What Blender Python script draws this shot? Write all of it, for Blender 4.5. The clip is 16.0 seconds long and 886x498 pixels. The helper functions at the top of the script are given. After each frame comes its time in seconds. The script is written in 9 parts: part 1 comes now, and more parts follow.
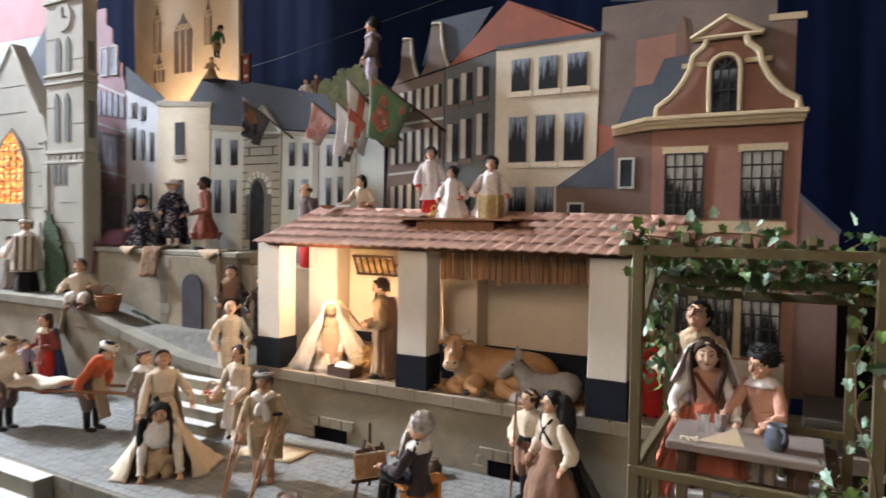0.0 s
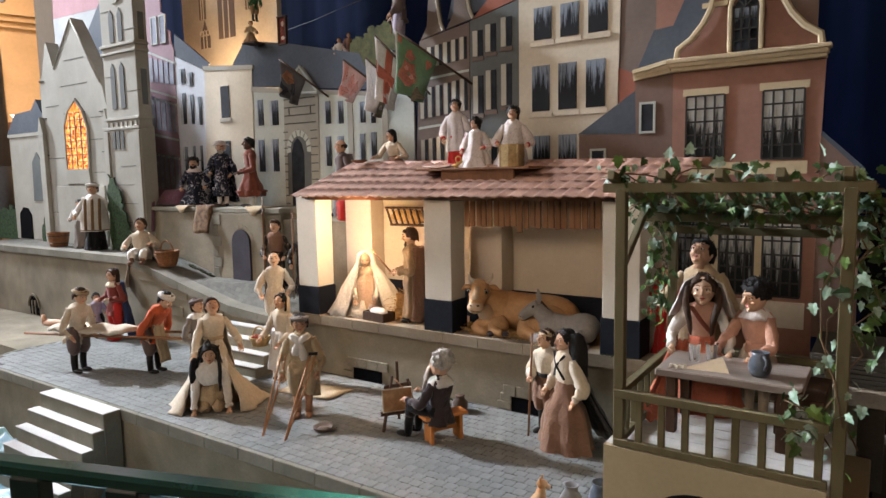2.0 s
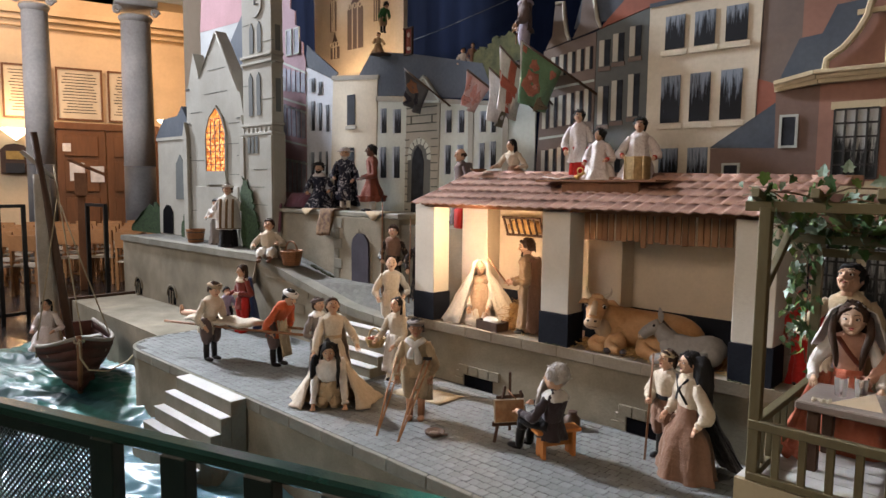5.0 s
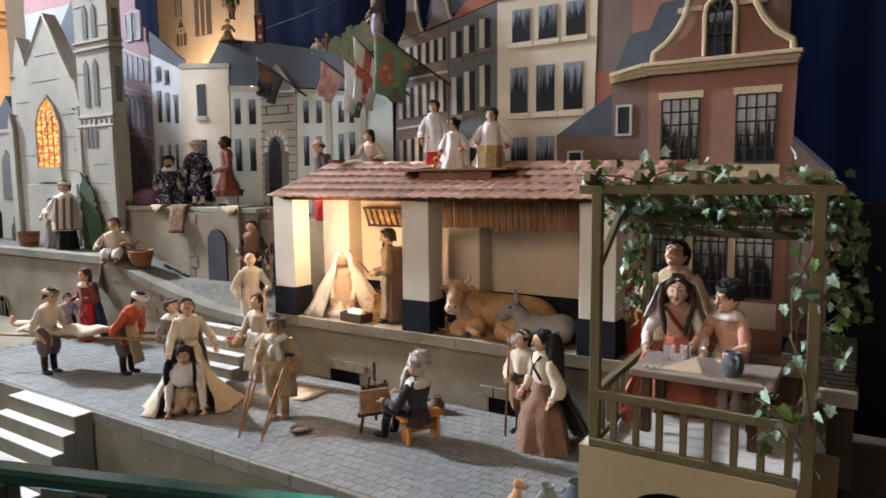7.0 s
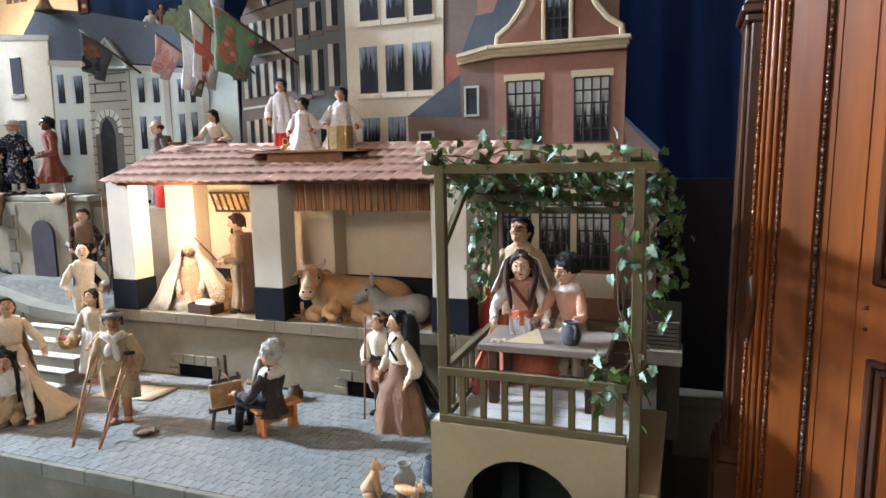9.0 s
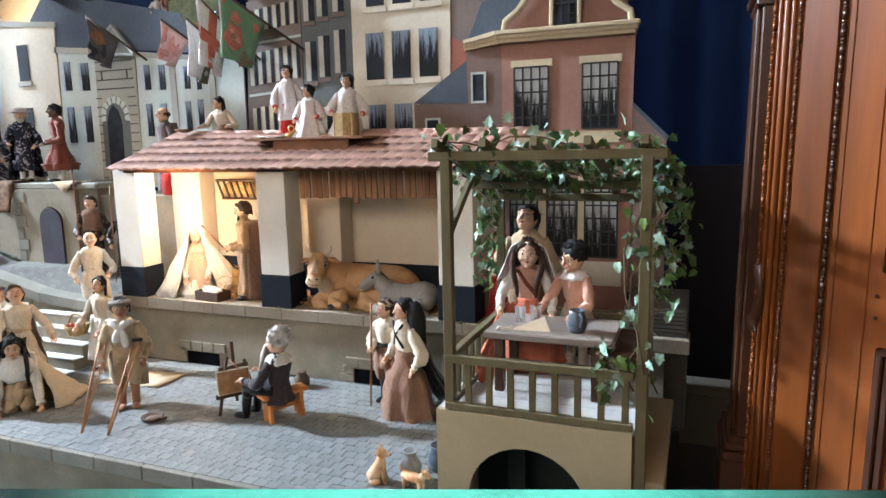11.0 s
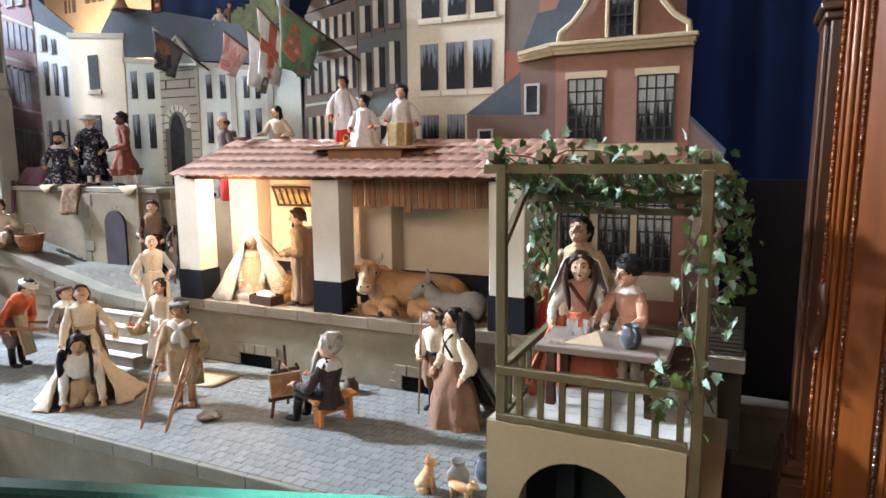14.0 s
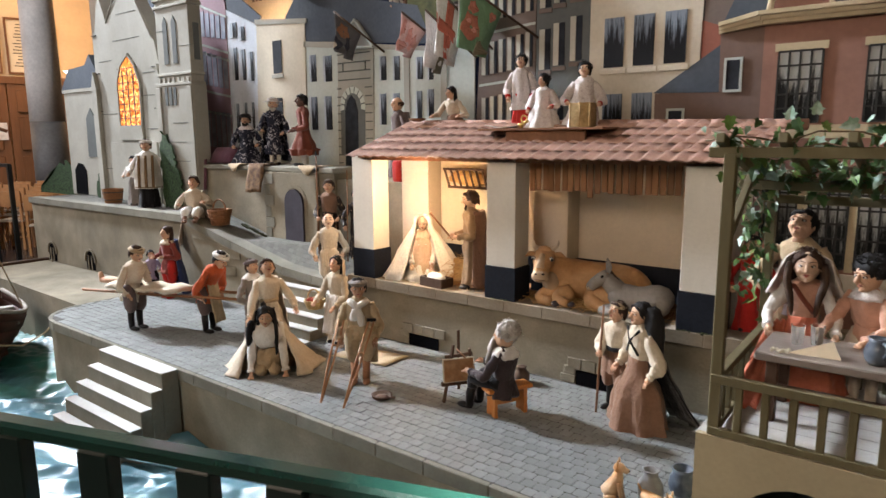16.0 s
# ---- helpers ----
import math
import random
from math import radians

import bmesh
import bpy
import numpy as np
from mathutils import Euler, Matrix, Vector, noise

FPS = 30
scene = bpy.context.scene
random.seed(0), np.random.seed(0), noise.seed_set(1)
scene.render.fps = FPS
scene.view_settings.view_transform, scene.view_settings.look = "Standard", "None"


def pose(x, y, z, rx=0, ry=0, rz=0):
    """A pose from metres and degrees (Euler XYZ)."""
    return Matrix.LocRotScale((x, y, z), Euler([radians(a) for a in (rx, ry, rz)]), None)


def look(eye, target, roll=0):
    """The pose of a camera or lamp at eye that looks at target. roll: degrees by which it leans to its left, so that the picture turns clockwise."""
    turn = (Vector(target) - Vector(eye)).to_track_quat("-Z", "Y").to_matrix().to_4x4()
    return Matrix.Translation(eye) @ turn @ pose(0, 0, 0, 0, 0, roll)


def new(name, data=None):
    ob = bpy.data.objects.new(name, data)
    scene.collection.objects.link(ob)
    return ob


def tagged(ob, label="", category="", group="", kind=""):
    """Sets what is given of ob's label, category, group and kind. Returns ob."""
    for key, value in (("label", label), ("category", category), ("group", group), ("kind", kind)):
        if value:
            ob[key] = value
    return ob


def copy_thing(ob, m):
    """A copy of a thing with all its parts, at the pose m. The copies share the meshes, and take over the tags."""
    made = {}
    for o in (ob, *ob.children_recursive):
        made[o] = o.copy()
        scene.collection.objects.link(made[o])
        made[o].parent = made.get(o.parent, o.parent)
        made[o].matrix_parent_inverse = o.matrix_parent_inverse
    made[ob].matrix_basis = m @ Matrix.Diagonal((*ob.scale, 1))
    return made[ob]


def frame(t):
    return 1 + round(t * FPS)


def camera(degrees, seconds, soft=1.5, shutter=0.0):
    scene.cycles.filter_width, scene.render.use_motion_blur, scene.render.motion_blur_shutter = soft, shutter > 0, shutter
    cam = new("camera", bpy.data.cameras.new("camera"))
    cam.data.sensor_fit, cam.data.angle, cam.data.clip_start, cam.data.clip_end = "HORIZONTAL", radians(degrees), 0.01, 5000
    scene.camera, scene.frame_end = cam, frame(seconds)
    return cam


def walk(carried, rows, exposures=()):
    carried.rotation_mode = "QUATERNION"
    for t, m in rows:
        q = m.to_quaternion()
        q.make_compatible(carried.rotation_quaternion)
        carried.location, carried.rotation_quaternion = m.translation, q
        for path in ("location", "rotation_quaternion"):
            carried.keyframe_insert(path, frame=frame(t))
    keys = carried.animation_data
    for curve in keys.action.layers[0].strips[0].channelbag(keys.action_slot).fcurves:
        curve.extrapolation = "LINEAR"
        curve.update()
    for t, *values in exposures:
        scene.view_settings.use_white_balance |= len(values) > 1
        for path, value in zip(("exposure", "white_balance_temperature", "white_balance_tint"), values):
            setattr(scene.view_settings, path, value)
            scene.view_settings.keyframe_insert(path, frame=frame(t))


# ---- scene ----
cam = camera(67.9, 16.0, shutter=0.3)
PATH = [
    (0, (0.253, 0.097, 1.739), (-0.709, 1.849, 1.651), 0.7),
    (0.5, (0.375, 0.082, 1.707), (-0.79, 1.703, 1.586), 0.7),
    (1, (0.457, 0.072, 1.705), (-0.71, 1.692, 1.595), 0.4),
    (1.5, (0.486, 0.064, 1.696), (-0.625, 1.716, 1.502), -0.1),
    (2, (0.499, 0.069, 1.702), (-0.616, 1.716, 1.485), -1.0),
    (2.5, (0.497, 0.062, 1.708), (-0.642, 1.692, 1.492), -1.3),
    (3, (0.475, 0.055, 1.711), (-0.805, 1.578, 1.505), -0.9),
    (5.5, (0.45, 0.03, 1.705), (-0.918, 1.478, 1.515), 0.6),
    (6, (0.469, 0.048, 1.702), (-0.792, 1.586, 1.489), 0.2),
    (6.5, (0.484, 0.051, 1.703), (-0.692, 1.655, 1.493), 0.0),
    (7, (0.502, 0.071, 1.701), (-0.558, 1.753, 1.486), -0.6),
    (7.5, (0.527, 0.092, 1.693), (-0.396, 1.849, 1.446), -1.1),
    (8, (0.546, 0.121, 1.694), (-0.187, 1.962, 1.424), -1.2),
    (10.5, (0.552, 0.121, 1.702), (-0.136, 1.977, 1.415), -1.3),
    (11, (0.552, 0.132, 1.696), (-0.166, 1.973, 1.383), -1.3),
    (11.5, (0.551, 0.132, 1.698), (-0.18, 1.966, 1.376), -1.1),
    (12, (0.544, 0.123, 1.703), (-0.206, 1.951, 1.392), -0.9),
    (12.5, (0.537, 0.107, 1.708), (-0.242, 1.926, 1.415), -0.5),
    (13, (0.533, 0.113, 1.706), (-0.286, 1.914, 1.412), -1.0),
    (13.5, (0.537, 0.12, 1.704), (-0.265, 1.928, 1.408), -1.0),
    (14, (0.529, 0.106, 1.708), (-0.313, 1.897, 1.422), -0.6),
    (14.5, (0.519, 0.09, 1.706), (-0.404, 1.841, 1.415), -0.3),
    (15, (0.49, 0.079, 1.705), (-0.515, 1.775, 1.371), 0.6),
    (15.5, (0.437, 0.087, 1.698), (-0.717, 1.682, 1.347), 0.1),
    (16, (0.313, 0.13, 1.705), (-0.891, 1.691, 1.371), -0.4),
]
walk(cam, [(t, look(eye, target, roll)) for t, eye, target, roll in PATH],
     exposures=((0.0, -0.45, 6420, 18), (0.5, -0.62, 6420, 18), (1.0, -0.66, 6450, 18), (1.5, -0.66, 6480, 18), (5.5, -0.86, 6480, 19), (7.0, -0.63, 6380, 18), (8.0, -0.29, 5980, 14), (10.3, -0.05, 5680, 11), (12.0, -0.02, 5740, 13), (14.5, 0.03, 6080, 15), (15.0, -0.05, 6200, 16), (15.5, -0.45, 6400, 15), (16.0, -0.55, 6500, 17)))

# ---- world and large lights ----
world = bpy.data.worlds.new("church_air")
scene.world = world
world.use_nodes = True
world.node_tree.nodes["Background"].inputs[0].default_value = (0.75, 0.85, 1.0, 1)
world.node_tree.nodes["Background"].inputs[1].default_value = 0.012


def lamp(name, kind, power, color, m, **more):
    data = bpy.data.lights.new(name, kind)
    data.energy, data.color = power, color
    if "size" in more:
        data.shape, data.size, data.size_y = "RECTANGLE", more["size"], more.get("size_y", more["size"])
    if "radius" in more:
        data.shadow_soft_size = more["radius"]
    if "cone" in more:
        data.spot_size, data.spot_blend = radians(more["cone"]), more.get("blend", 0.4)
    ob = new(name, data)
    ob.matrix_world = m
    return ob


# cool daylight that falls in low through the nave's side windows
lamp("side_window_light", "SPOT", 30000, (0.84, 0.94, 1.0), look((-13.0, 1.55, 8.2), (0.5, 2.4, 0.8)), radius=0.5, cone=54, blend=1.0)
# added spot, stretched along the handrail to brighten it; its source is unseen
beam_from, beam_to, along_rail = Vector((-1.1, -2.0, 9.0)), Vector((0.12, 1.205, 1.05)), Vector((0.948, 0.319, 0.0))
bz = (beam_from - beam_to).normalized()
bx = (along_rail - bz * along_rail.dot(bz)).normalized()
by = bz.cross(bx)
lamp("handrail_spot", "SPOT", 110000, (1.0, 0.98, 0.93), Matrix.Translation(beam_from) @ Matrix((bx * 4.0, by, bz)).transposed().to_4x4(), radius=0.01, cone=2.6, blend=1.0)
# two added warm fills, from the front and the right, with unseen sources
lamp("front_fill_light", "AREA", 375, (1.0, 0.82, 0.62), look((-1.8, -5.0, 4.4), (-1.8, 3.2, 2.0)), size=4.6, size_y=2.2)
lamp("right_fill_light", "AREA", 36, (1.0, 0.72, 0.44), look((4.2, -1.5, 4.2), (-0.5, 2.6, 1.0)), size=2.4, size_y=2.4)
# the small warm lamp under the stable roof, and the one at the foot of the belfry
lamp("stable_lamp", "POINT", 26, (1.0, 0.68, 0.37), pose(-2.06, 2.965, 1.44), radius=0.025)
lamp("belfry_lamp", "POINT", 56, (1.0, 0.68, 0.38), pose(-4.25, 3.88, 2.45), radius=0.03)

# ---- tools ----
TAU = 2 * math.pi


class Build:
    """Gathers faces with materials, then makes one mesh of them."""

    def __init__(self, m=None):
        self.v, self.f, self.k, self.s, self.mats = [], [], [], [], []
        self.m = m or Matrix.Identity(4)
        self.now, self.soft, self.ruffle = 0, False, 0.0

    def mat(self, material, soft=None):
        if material not in self.mats:
            self.mats.append(material)
        self.now = self.mats.index(material)
        if soft is not None:
            self.soft = soft
        return self

    def add(self, verts, faces, m=None):
        t = self.m @ m if m is not None else self.m
        n = len(self.v)
        pts = [t @ Vector(p) for p in verts]
        if self.ruffle:
            pts = [p + self.ruffle * (noise.noise_vector(p * 24) + 0.7 * noise.noise_vector(p * 60)) for p in pts]
        self.v += [tuple(p) for p in pts]
        self.f += [tuple(n + i for i in face) for face in faces]
        self.k += [self.now] * len(faces)
        self.s += [self.soft] * len(faces)
        return self

    def box(self, x0, y0, z0, x1, y1, z1, b=0.0, m=None):
        if b <= 0:
            v = [(x, y, z) for z in (z0, z1) for y in (y0, y1) for x in (x0, x1)]
            f = [(0, 2, 3, 1), (4, 5, 7, 6), (0, 1, 5, 4), (2, 6, 7, 3), (0, 4, 6, 2), (1, 3, 7, 5)]
            return self.add(v, f, m)
        b = min(b, 0.45 * min(x1 - x0, y1 - y0, z1 - z0))
        rings = []
        for z, d in ((z0, b), (z0 + b, 0), (z1 - b, 0), (z1, b)):
            a, c, e, g = x0 + d, x1 - d, y0 + d, y1 - d
            rings.append([(a + b, e, z), (c - b, e, z), (c, e + b, z), (c, g - b, z), (c - b, g, z), (a + b, g, z), (a, g - b, z), (a, e + b, z)])
        v = [p for ring in rings for p in ring]
        f = [(tuple(range(7, -1, -1))), tuple(range(24, 32))]
        for r in range(3):
            f += [(8 * r + i, 8 * r + (i + 1) % 8, 8 * r + 8 + (i + 1) % 8, 8 * r + 8 + i) for i in range(8)]
        return self.add(v, f, m)

    def loft(self, rings, caps=True, closed=True, m=None):
        n = len(rings[0])
        v = [p for ring in rings for p in ring]
        f = []
        for r in range(len(rings) - 1):
            for i in range(n if closed else n - 1):
                j = (i + 1) % n
                f.append((n * r + i, n * r + j, n * r + n + j, n * r + n + i))
        if caps and closed:
            f += [tuple(range(n - 1, -1, -1)), tuple(range(n * len(rings) - n, n * len(rings)))]
        return self.add(v, f, m)

    def tube(self, pts, radii, n=8, flat=1.0, caps=True, m=None):
        """A round limb through the points; radii: one or one a point; flat squeezes it across."""
        pts = [Vector(p) for p in pts]
        if isinstance(radii, (int, float)):
            radii = [radii] * len(pts)
        rings, side = [], None
        for i, p in enumerate(pts):
            d = (pts[min(i + 1, len(pts) - 1)] - pts[max(i - 1, 0)]).normalized()
            if side is None:
                side = d.cross(Vector((0, 0, 1)) if abs(d.z) < 0.9 else Vector((0, 1, 0)))
            side = (side - d * side.dot(d)).normalized()
            up = side.cross(d)
            rings.append([p + side * (radii[i] * math.cos(TAU * a / n)) + up * (radii[i] * flat * math.sin(TAU * a / n)) for a in range(n)])
        return self.loft(rings, caps, m=m)

    def lathe(self, profile, n=16, c=(0, 0, 0), sx=1.0, sy=1.0, caps=True, wave=None, m=None):
        """profile: (radius, height) from below; wave(angle, share of height): a factor for folds."""
        rings = []
        for k, (r, z) in enumerate(profile):
            ring = []
            for a in range(n):
                th = TAU * a / n
                q = r * (wave(th, k / max(1, len(profile) - 1)) if wave else 1)
                ring.append((c[0] + sx * q * math.cos(th), c[1] + sy * q * math.sin(th), c[2] + z))
            rings.append(ring)
        return self.loft(rings, caps, m=m)

    def ball(self, c, r, n=12, k=8, m=None, rough=0.0, seed=0.0):
        r = r if isinstance(r, (tuple, list)) else (r, r, r)
        rings = []
        for i in range(k + 1):
            ph = math.pi * (0.02 + 0.96 * i / k)
            ring = []
            for a in range(n):
                th = TAU * a / n
                d = Vector((math.sin(ph) * math.cos(th), math.sin(ph) * math.sin(th), -math.cos(ph)))
                q = 1 + (rough * noise.noise(d * 2.7 + Vector((seed, seed * 1.7, 3.1))) if rough else 0)
                ring.append((c[0] + r[0] * d.x * q, c[1] + r[1] * d.y * q, c[2] + r[2] * d.z * q))
            rings.append(ring)
        return self.loft(rings, True, m=m)

    def prism(self, poly, lo, hi, axis="y", m=None):
        """An outline pushed from lo to hi along an axis; for y the outline is (x, z), for z (x, y), for x (y, z)."""
        at = {"y": lambda p, d: (p[0], d, p[1]), "z": lambda p, d: (p[0], p[1], d), "x": lambda p, d: (d, p[0], p[1])}[axis]
        n = len(poly)
        v = [at(p, lo) for p in poly] + [at(p, hi) for p in poly]
        area = sum(poly[i][0] * poly[(i + 1) % n][1] - poly[(i + 1) % n][0] * poly[i][1] for i in range(n))
        turn = (area > 0) ^ (axis == "y")
        ends = [tuple(range(n - 1, -1, -1)), tuple(range(n, 2 * n))]
        sides = [(i, (i + 1) % n, n + (i + 1) % n, n + i) for i in range(n)]
        f = ends + sides
        return self.add(v, f if turn else [tuple(reversed(q)) for q in f], m)

    def sheet(self, grid, thick=0.004, m=None):
        """A cloth or leaf through a grid of points, with a thickness along its normal."""
        rows, cols = len(grid), len(grid[0])
        g = [[Vector(p) for p in row] for row in grid]
        v, w = [], []
        for i in range(rows):
            for j in range(cols):
                a = g[min(i + 1, rows - 1)][j] - g[max(i - 1, 0)][j]
                b = g[i][min(j + 1, cols - 1)] - g[i][max(j - 1, 0)]
                nrm = a.cross(b)
                nrm = nrm.normalized() if nrm.length > 1e-9 else Vector((0, 0, 1))
                v.append(g[i][j] + nrm * thick / 2)
                w.append(g[i][j] - nrm * thick / 2)
        n = rows * cols
        f = []
        for i in range(rows - 1):
            for j in range(cols - 1):
                a, b, c, d = i * cols + j, i * cols + j + 1, (i + 1) * cols + j + 1, (i + 1) * cols + j
                f += [(a, d, c, b), (n + a, n + b, n + c, n + d)]
        edge = [i * cols for i in range(rows)] + [(rows - 1) * cols + j for j in range(1, cols)] + [i * cols + cols - 1 for i in range(rows - 2, -1, -1)] + list(range(cols - 2, 0, -1))
        for a, b in zip(edge, edge[1:] + edge[:1]):
            f.append((a, n + a, n + b, b))
        return self.add(v + w, f, m)

    def mesh(self, name):
        data = bpy.data.meshes.new(name)
        data.from_pydata(self.v, [], self.f)
        for material in self.mats:
            data.materials.append(material)
        data.polygons.foreach_set("material_index", self.k)
        data.polygons.foreach_set("use_smooth", self.s)
        data.update()
        bm = bmesh.new()
        bm.from_mesh(data)
        bmesh.ops.recalc_face_normals(bm, faces=bm.faces)
        bm.to_mesh(data)
        bm.free()
        return data


def thing(name, build, label="", category="", group="", kind="", m=None):
    """One top-level object: a mesh, or with no build an Empty for parts."""
    ob = new(name, build.mesh(name) if build else None)
    if m is not None:
        ob.matrix_world = m
    return tagged(ob, label, category, group, kind)


def part(name, build, parent, label=""):
    ob = new(name, build.mesh(name))
    ob.parent = parent
    if label:
        ob["label"] = label
    return ob


def piece(name, data, parent, place, turn=0.0, scale=(1, 1, 1)):
    """A repeat that shares its mesh."""
    ob = new(name, data)
    ob.parent = parent
    ob.location, ob.rotation_euler, ob.scale = place, (0, 0, turn), scale
    return ob


# ---- materials ----
def surface(name, color, rough=0.8, vary=0.25, scale=8.0, fine=60.0, bump=0.25, metal=0.0, second=None, stretch=(1, 1, 1), per_piece=0.0, per_island=0.0, sheen=0.0, spec=0.3, lift=0.004, stain=0.12):
    """A worn surface: the colour drifts towards a second one in stains, fine grain darkens and lifts it."""
    m = bpy.data.materials.new(name)
    m.use_nodes = True
    nodes, links = m.node_tree.nodes, m.node_tree.links
    b = nodes["Principled BSDF"]
    b.inputs["Roughness"].default_value, b.inputs["Metallic"].default_value = rough, metal
    b.inputs["Specular IOR Level"].default_value = spec
    if sheen:
        b.inputs["Sheen Weight"].default_value = sheen
    tc, mp = nodes.new("ShaderNodeTexCoord"), nodes.new("ShaderNodeMapping")
    mp.inputs["Scale"].default_value = stretch
    links.new(tc.outputs["Object"], mp.inputs["Vector"])
    big, small = nodes.new("ShaderNodeTexNoise"), nodes.new("ShaderNodeTexNoise")
    for n, s, d in ((big, scale, 4), (small, fine, 3)):
        n.inputs["Scale"].default_value, n.inputs["Detail"].default_value = s, d
        links.new(mp.outputs["Vector"], n.inputs["Vector"])
    ramp = nodes.new("ShaderNodeMapRange")
    ramp.inputs["From Min"].default_value, ramp.inputs["From Max"].default_value = 0.35, 0.68
    links.new(big.outputs["Fac"], ramp.inputs["Value"])
    mix = nodes.new("ShaderNodeMix")
    mix.data_type = "RGBA"
    c2 = second or tuple(c * (1 - vary) for c in color)
    mix.inputs["A"].default_value, mix.inputs["B"].default_value = (*color, 1), (*c2, 1)
    links.new(ramp.outputs["Result"], mix.inputs["Factor"])
    grain = nodes.new("ShaderNodeMapRange")
    grain.inputs["To Min"].default_value, grain.inputs["To Max"].default_value = 1 - vary, 1 + vary
    links.new(small.outputs["Fac"], grain.inputs["Value"])
    value = grain.outputs["Result"]
    if stain:
        # broad uneven soiling, streaked a little downwards
        wide, smap, smul = nodes.new("ShaderNodeTexNoise"), nodes.new("ShaderNodeMapRange"), nodes.new("ShaderNodeMath")
        wide.inputs["Scale"].default_value, wide.inputs["Detail"].default_value = scale * 0.34, 6
        wide.inputs["Roughness"].default_value, wide.inputs["Distortion"].default_value = 0.65, 0.6
        links.new(mp.outputs["Vector"], wide.inputs["Vector"])
        smap.inputs["From Min"].default_value, smap.inputs["From Max"].default_value = 0.32, 0.68
        smap.inputs["To Min"].default_value, smap.inputs["To Max"].default_value = 1 - stain * 1.4, 1 + stain * 0.7
        links.new(wide.outputs["Fac"], smap.inputs["Value"])
        smul.operation = "MULTIPLY"
        links.new(smap.outputs["Result"], smul.inputs[0])
        links.new(value, smul.inputs[1])
        value = smul.outputs[0]
    for amount, kind, socket in ((per_piece, "ShaderNodeObjectInfo", "Random"), (per_island, "ShaderNodeNewGeometry", "Random Per Island")):
        if amount:
            src, mr, mul = nodes.new(kind), nodes.new("ShaderNodeMapRange"), nodes.new("ShaderNodeMath")
            mr.inputs["To Min"].default_value, mr.inputs["To Max"].default_value = 1 - amount, 1 + amount
            mul.operation = "MULTIPLY"
            links.new(src.outputs[socket], mr.inputs["Value"])
            links.new(mr.outputs["Result"], mul.inputs[0])
            links.new(value, mul.inputs[1])
            value = mul.outputs[0]
    tint = nodes.new("ShaderNodeMix")
    tint.data_type, tint.blend_type = "RGBA", "MULTIPLY"
    tint.inputs["Factor"].default_value = 1
    links.new(mix.outputs["Result"], tint.inputs["A"])
    links.new(value, tint.inputs["B"])
    links.new(tint.outputs["Result"], b.inputs["Base Color"])
    if bump:
        bp = nodes.new("ShaderNodeBump")
        bp.inputs["Strength"].default_value, bp.inputs["Distance"].default_value = bump, lift
        links.new(small.outputs["Fac"], bp.inputs["Height"])
        links.new(bp.outputs["Normal"], b.inputs["Normal"])
    return m


def cloth(name, color, vary=0.18):
    """Woven cloth: a fine weave, with creases that run mostly downwards."""
    m = surface(name, color, 0.92, vary, 7, 70, 0.55, sheen=0.15, spec=0.12, lift=0.006)
    nodes, links = m.node_tree.nodes, m.node_tree.links
    mp, no, bp = nodes.new("ShaderNodeMapping"), nodes.new("ShaderNodeTexNoise"), nodes.new("ShaderNodeBump")
    mp.inputs["Scale"].default_value = (1, 1, 0.3)
    no.inputs["Scale"].default_value, no.inputs["Detail"].default_value, no.inputs["Distortion"].default_value = 26, 2, 1.6
    bp.inputs["Strength"].default_value, bp.inputs["Distance"].default_value = 0.45, 0.014
    links.new(nodes["Texture Coordinate"].outputs["Object"], mp.inputs["Vector"])
    links.new(mp.outputs["Vector"], no.inputs["Vector"])
    links.new(no.outputs["Fac"], bp.inputs["Height"])
    links.new(bp.outputs["Normal"], nodes["Bump"].inputs["Normal"])
    return m


def flecked(name, ground, fleck, scale, lo, hi, rough=0.75):
    """A patterned cloth: pale sprigs scattered sharply over its ground colour."""
    m = bpy.data.materials.new(name)
    m.use_nodes = True
    nodes, links = m.node_tree.nodes, m.node_tree.links
    b = nodes["Principled BSDF"]
    b.inputs["Roughness"].default_value, b.inputs["Specular IOR Level"].default_value = rough, 0.2
    tc, no, mr, mix = nodes.new("ShaderNodeTexCoord"), nodes.new("ShaderNodeTexNoise"), nodes.new("ShaderNodeMapRange"), nodes.new("ShaderNodeMix")
    no.inputs["Scale"].default_value, no.inputs["Detail"].default_value = scale, 3
    no.inputs["Distortion"].default_value = 1.4
    mr.inputs["From Min"].default_value, mr.inputs["From Max"].default_value = lo, hi
    mix.data_type = "RGBA"
    mix.inputs["A"].default_value, mix.inputs["B"].default_value = (*ground, 1), (*fleck, 1)
    links.new(tc.outputs["Object"], no.inputs["Vector"])
    links.new(no.outputs["Fac"], mr.inputs["Value"])
    links.new(mr.outputs["Result"], mix.inputs["Factor"])
    links.new(mix.outputs["Result"], b.inputs["Base Color"])
    bp = nodes.new("ShaderNodeBump")
    bp.inputs["Strength"].default_value, bp.inputs["Distance"].default_value = 0.5, 0.004
    links.new(no.outputs["Fac"], bp.inputs["Height"])
    links.new(bp.outputs["Normal"], b.inputs["Normal"])
    return m


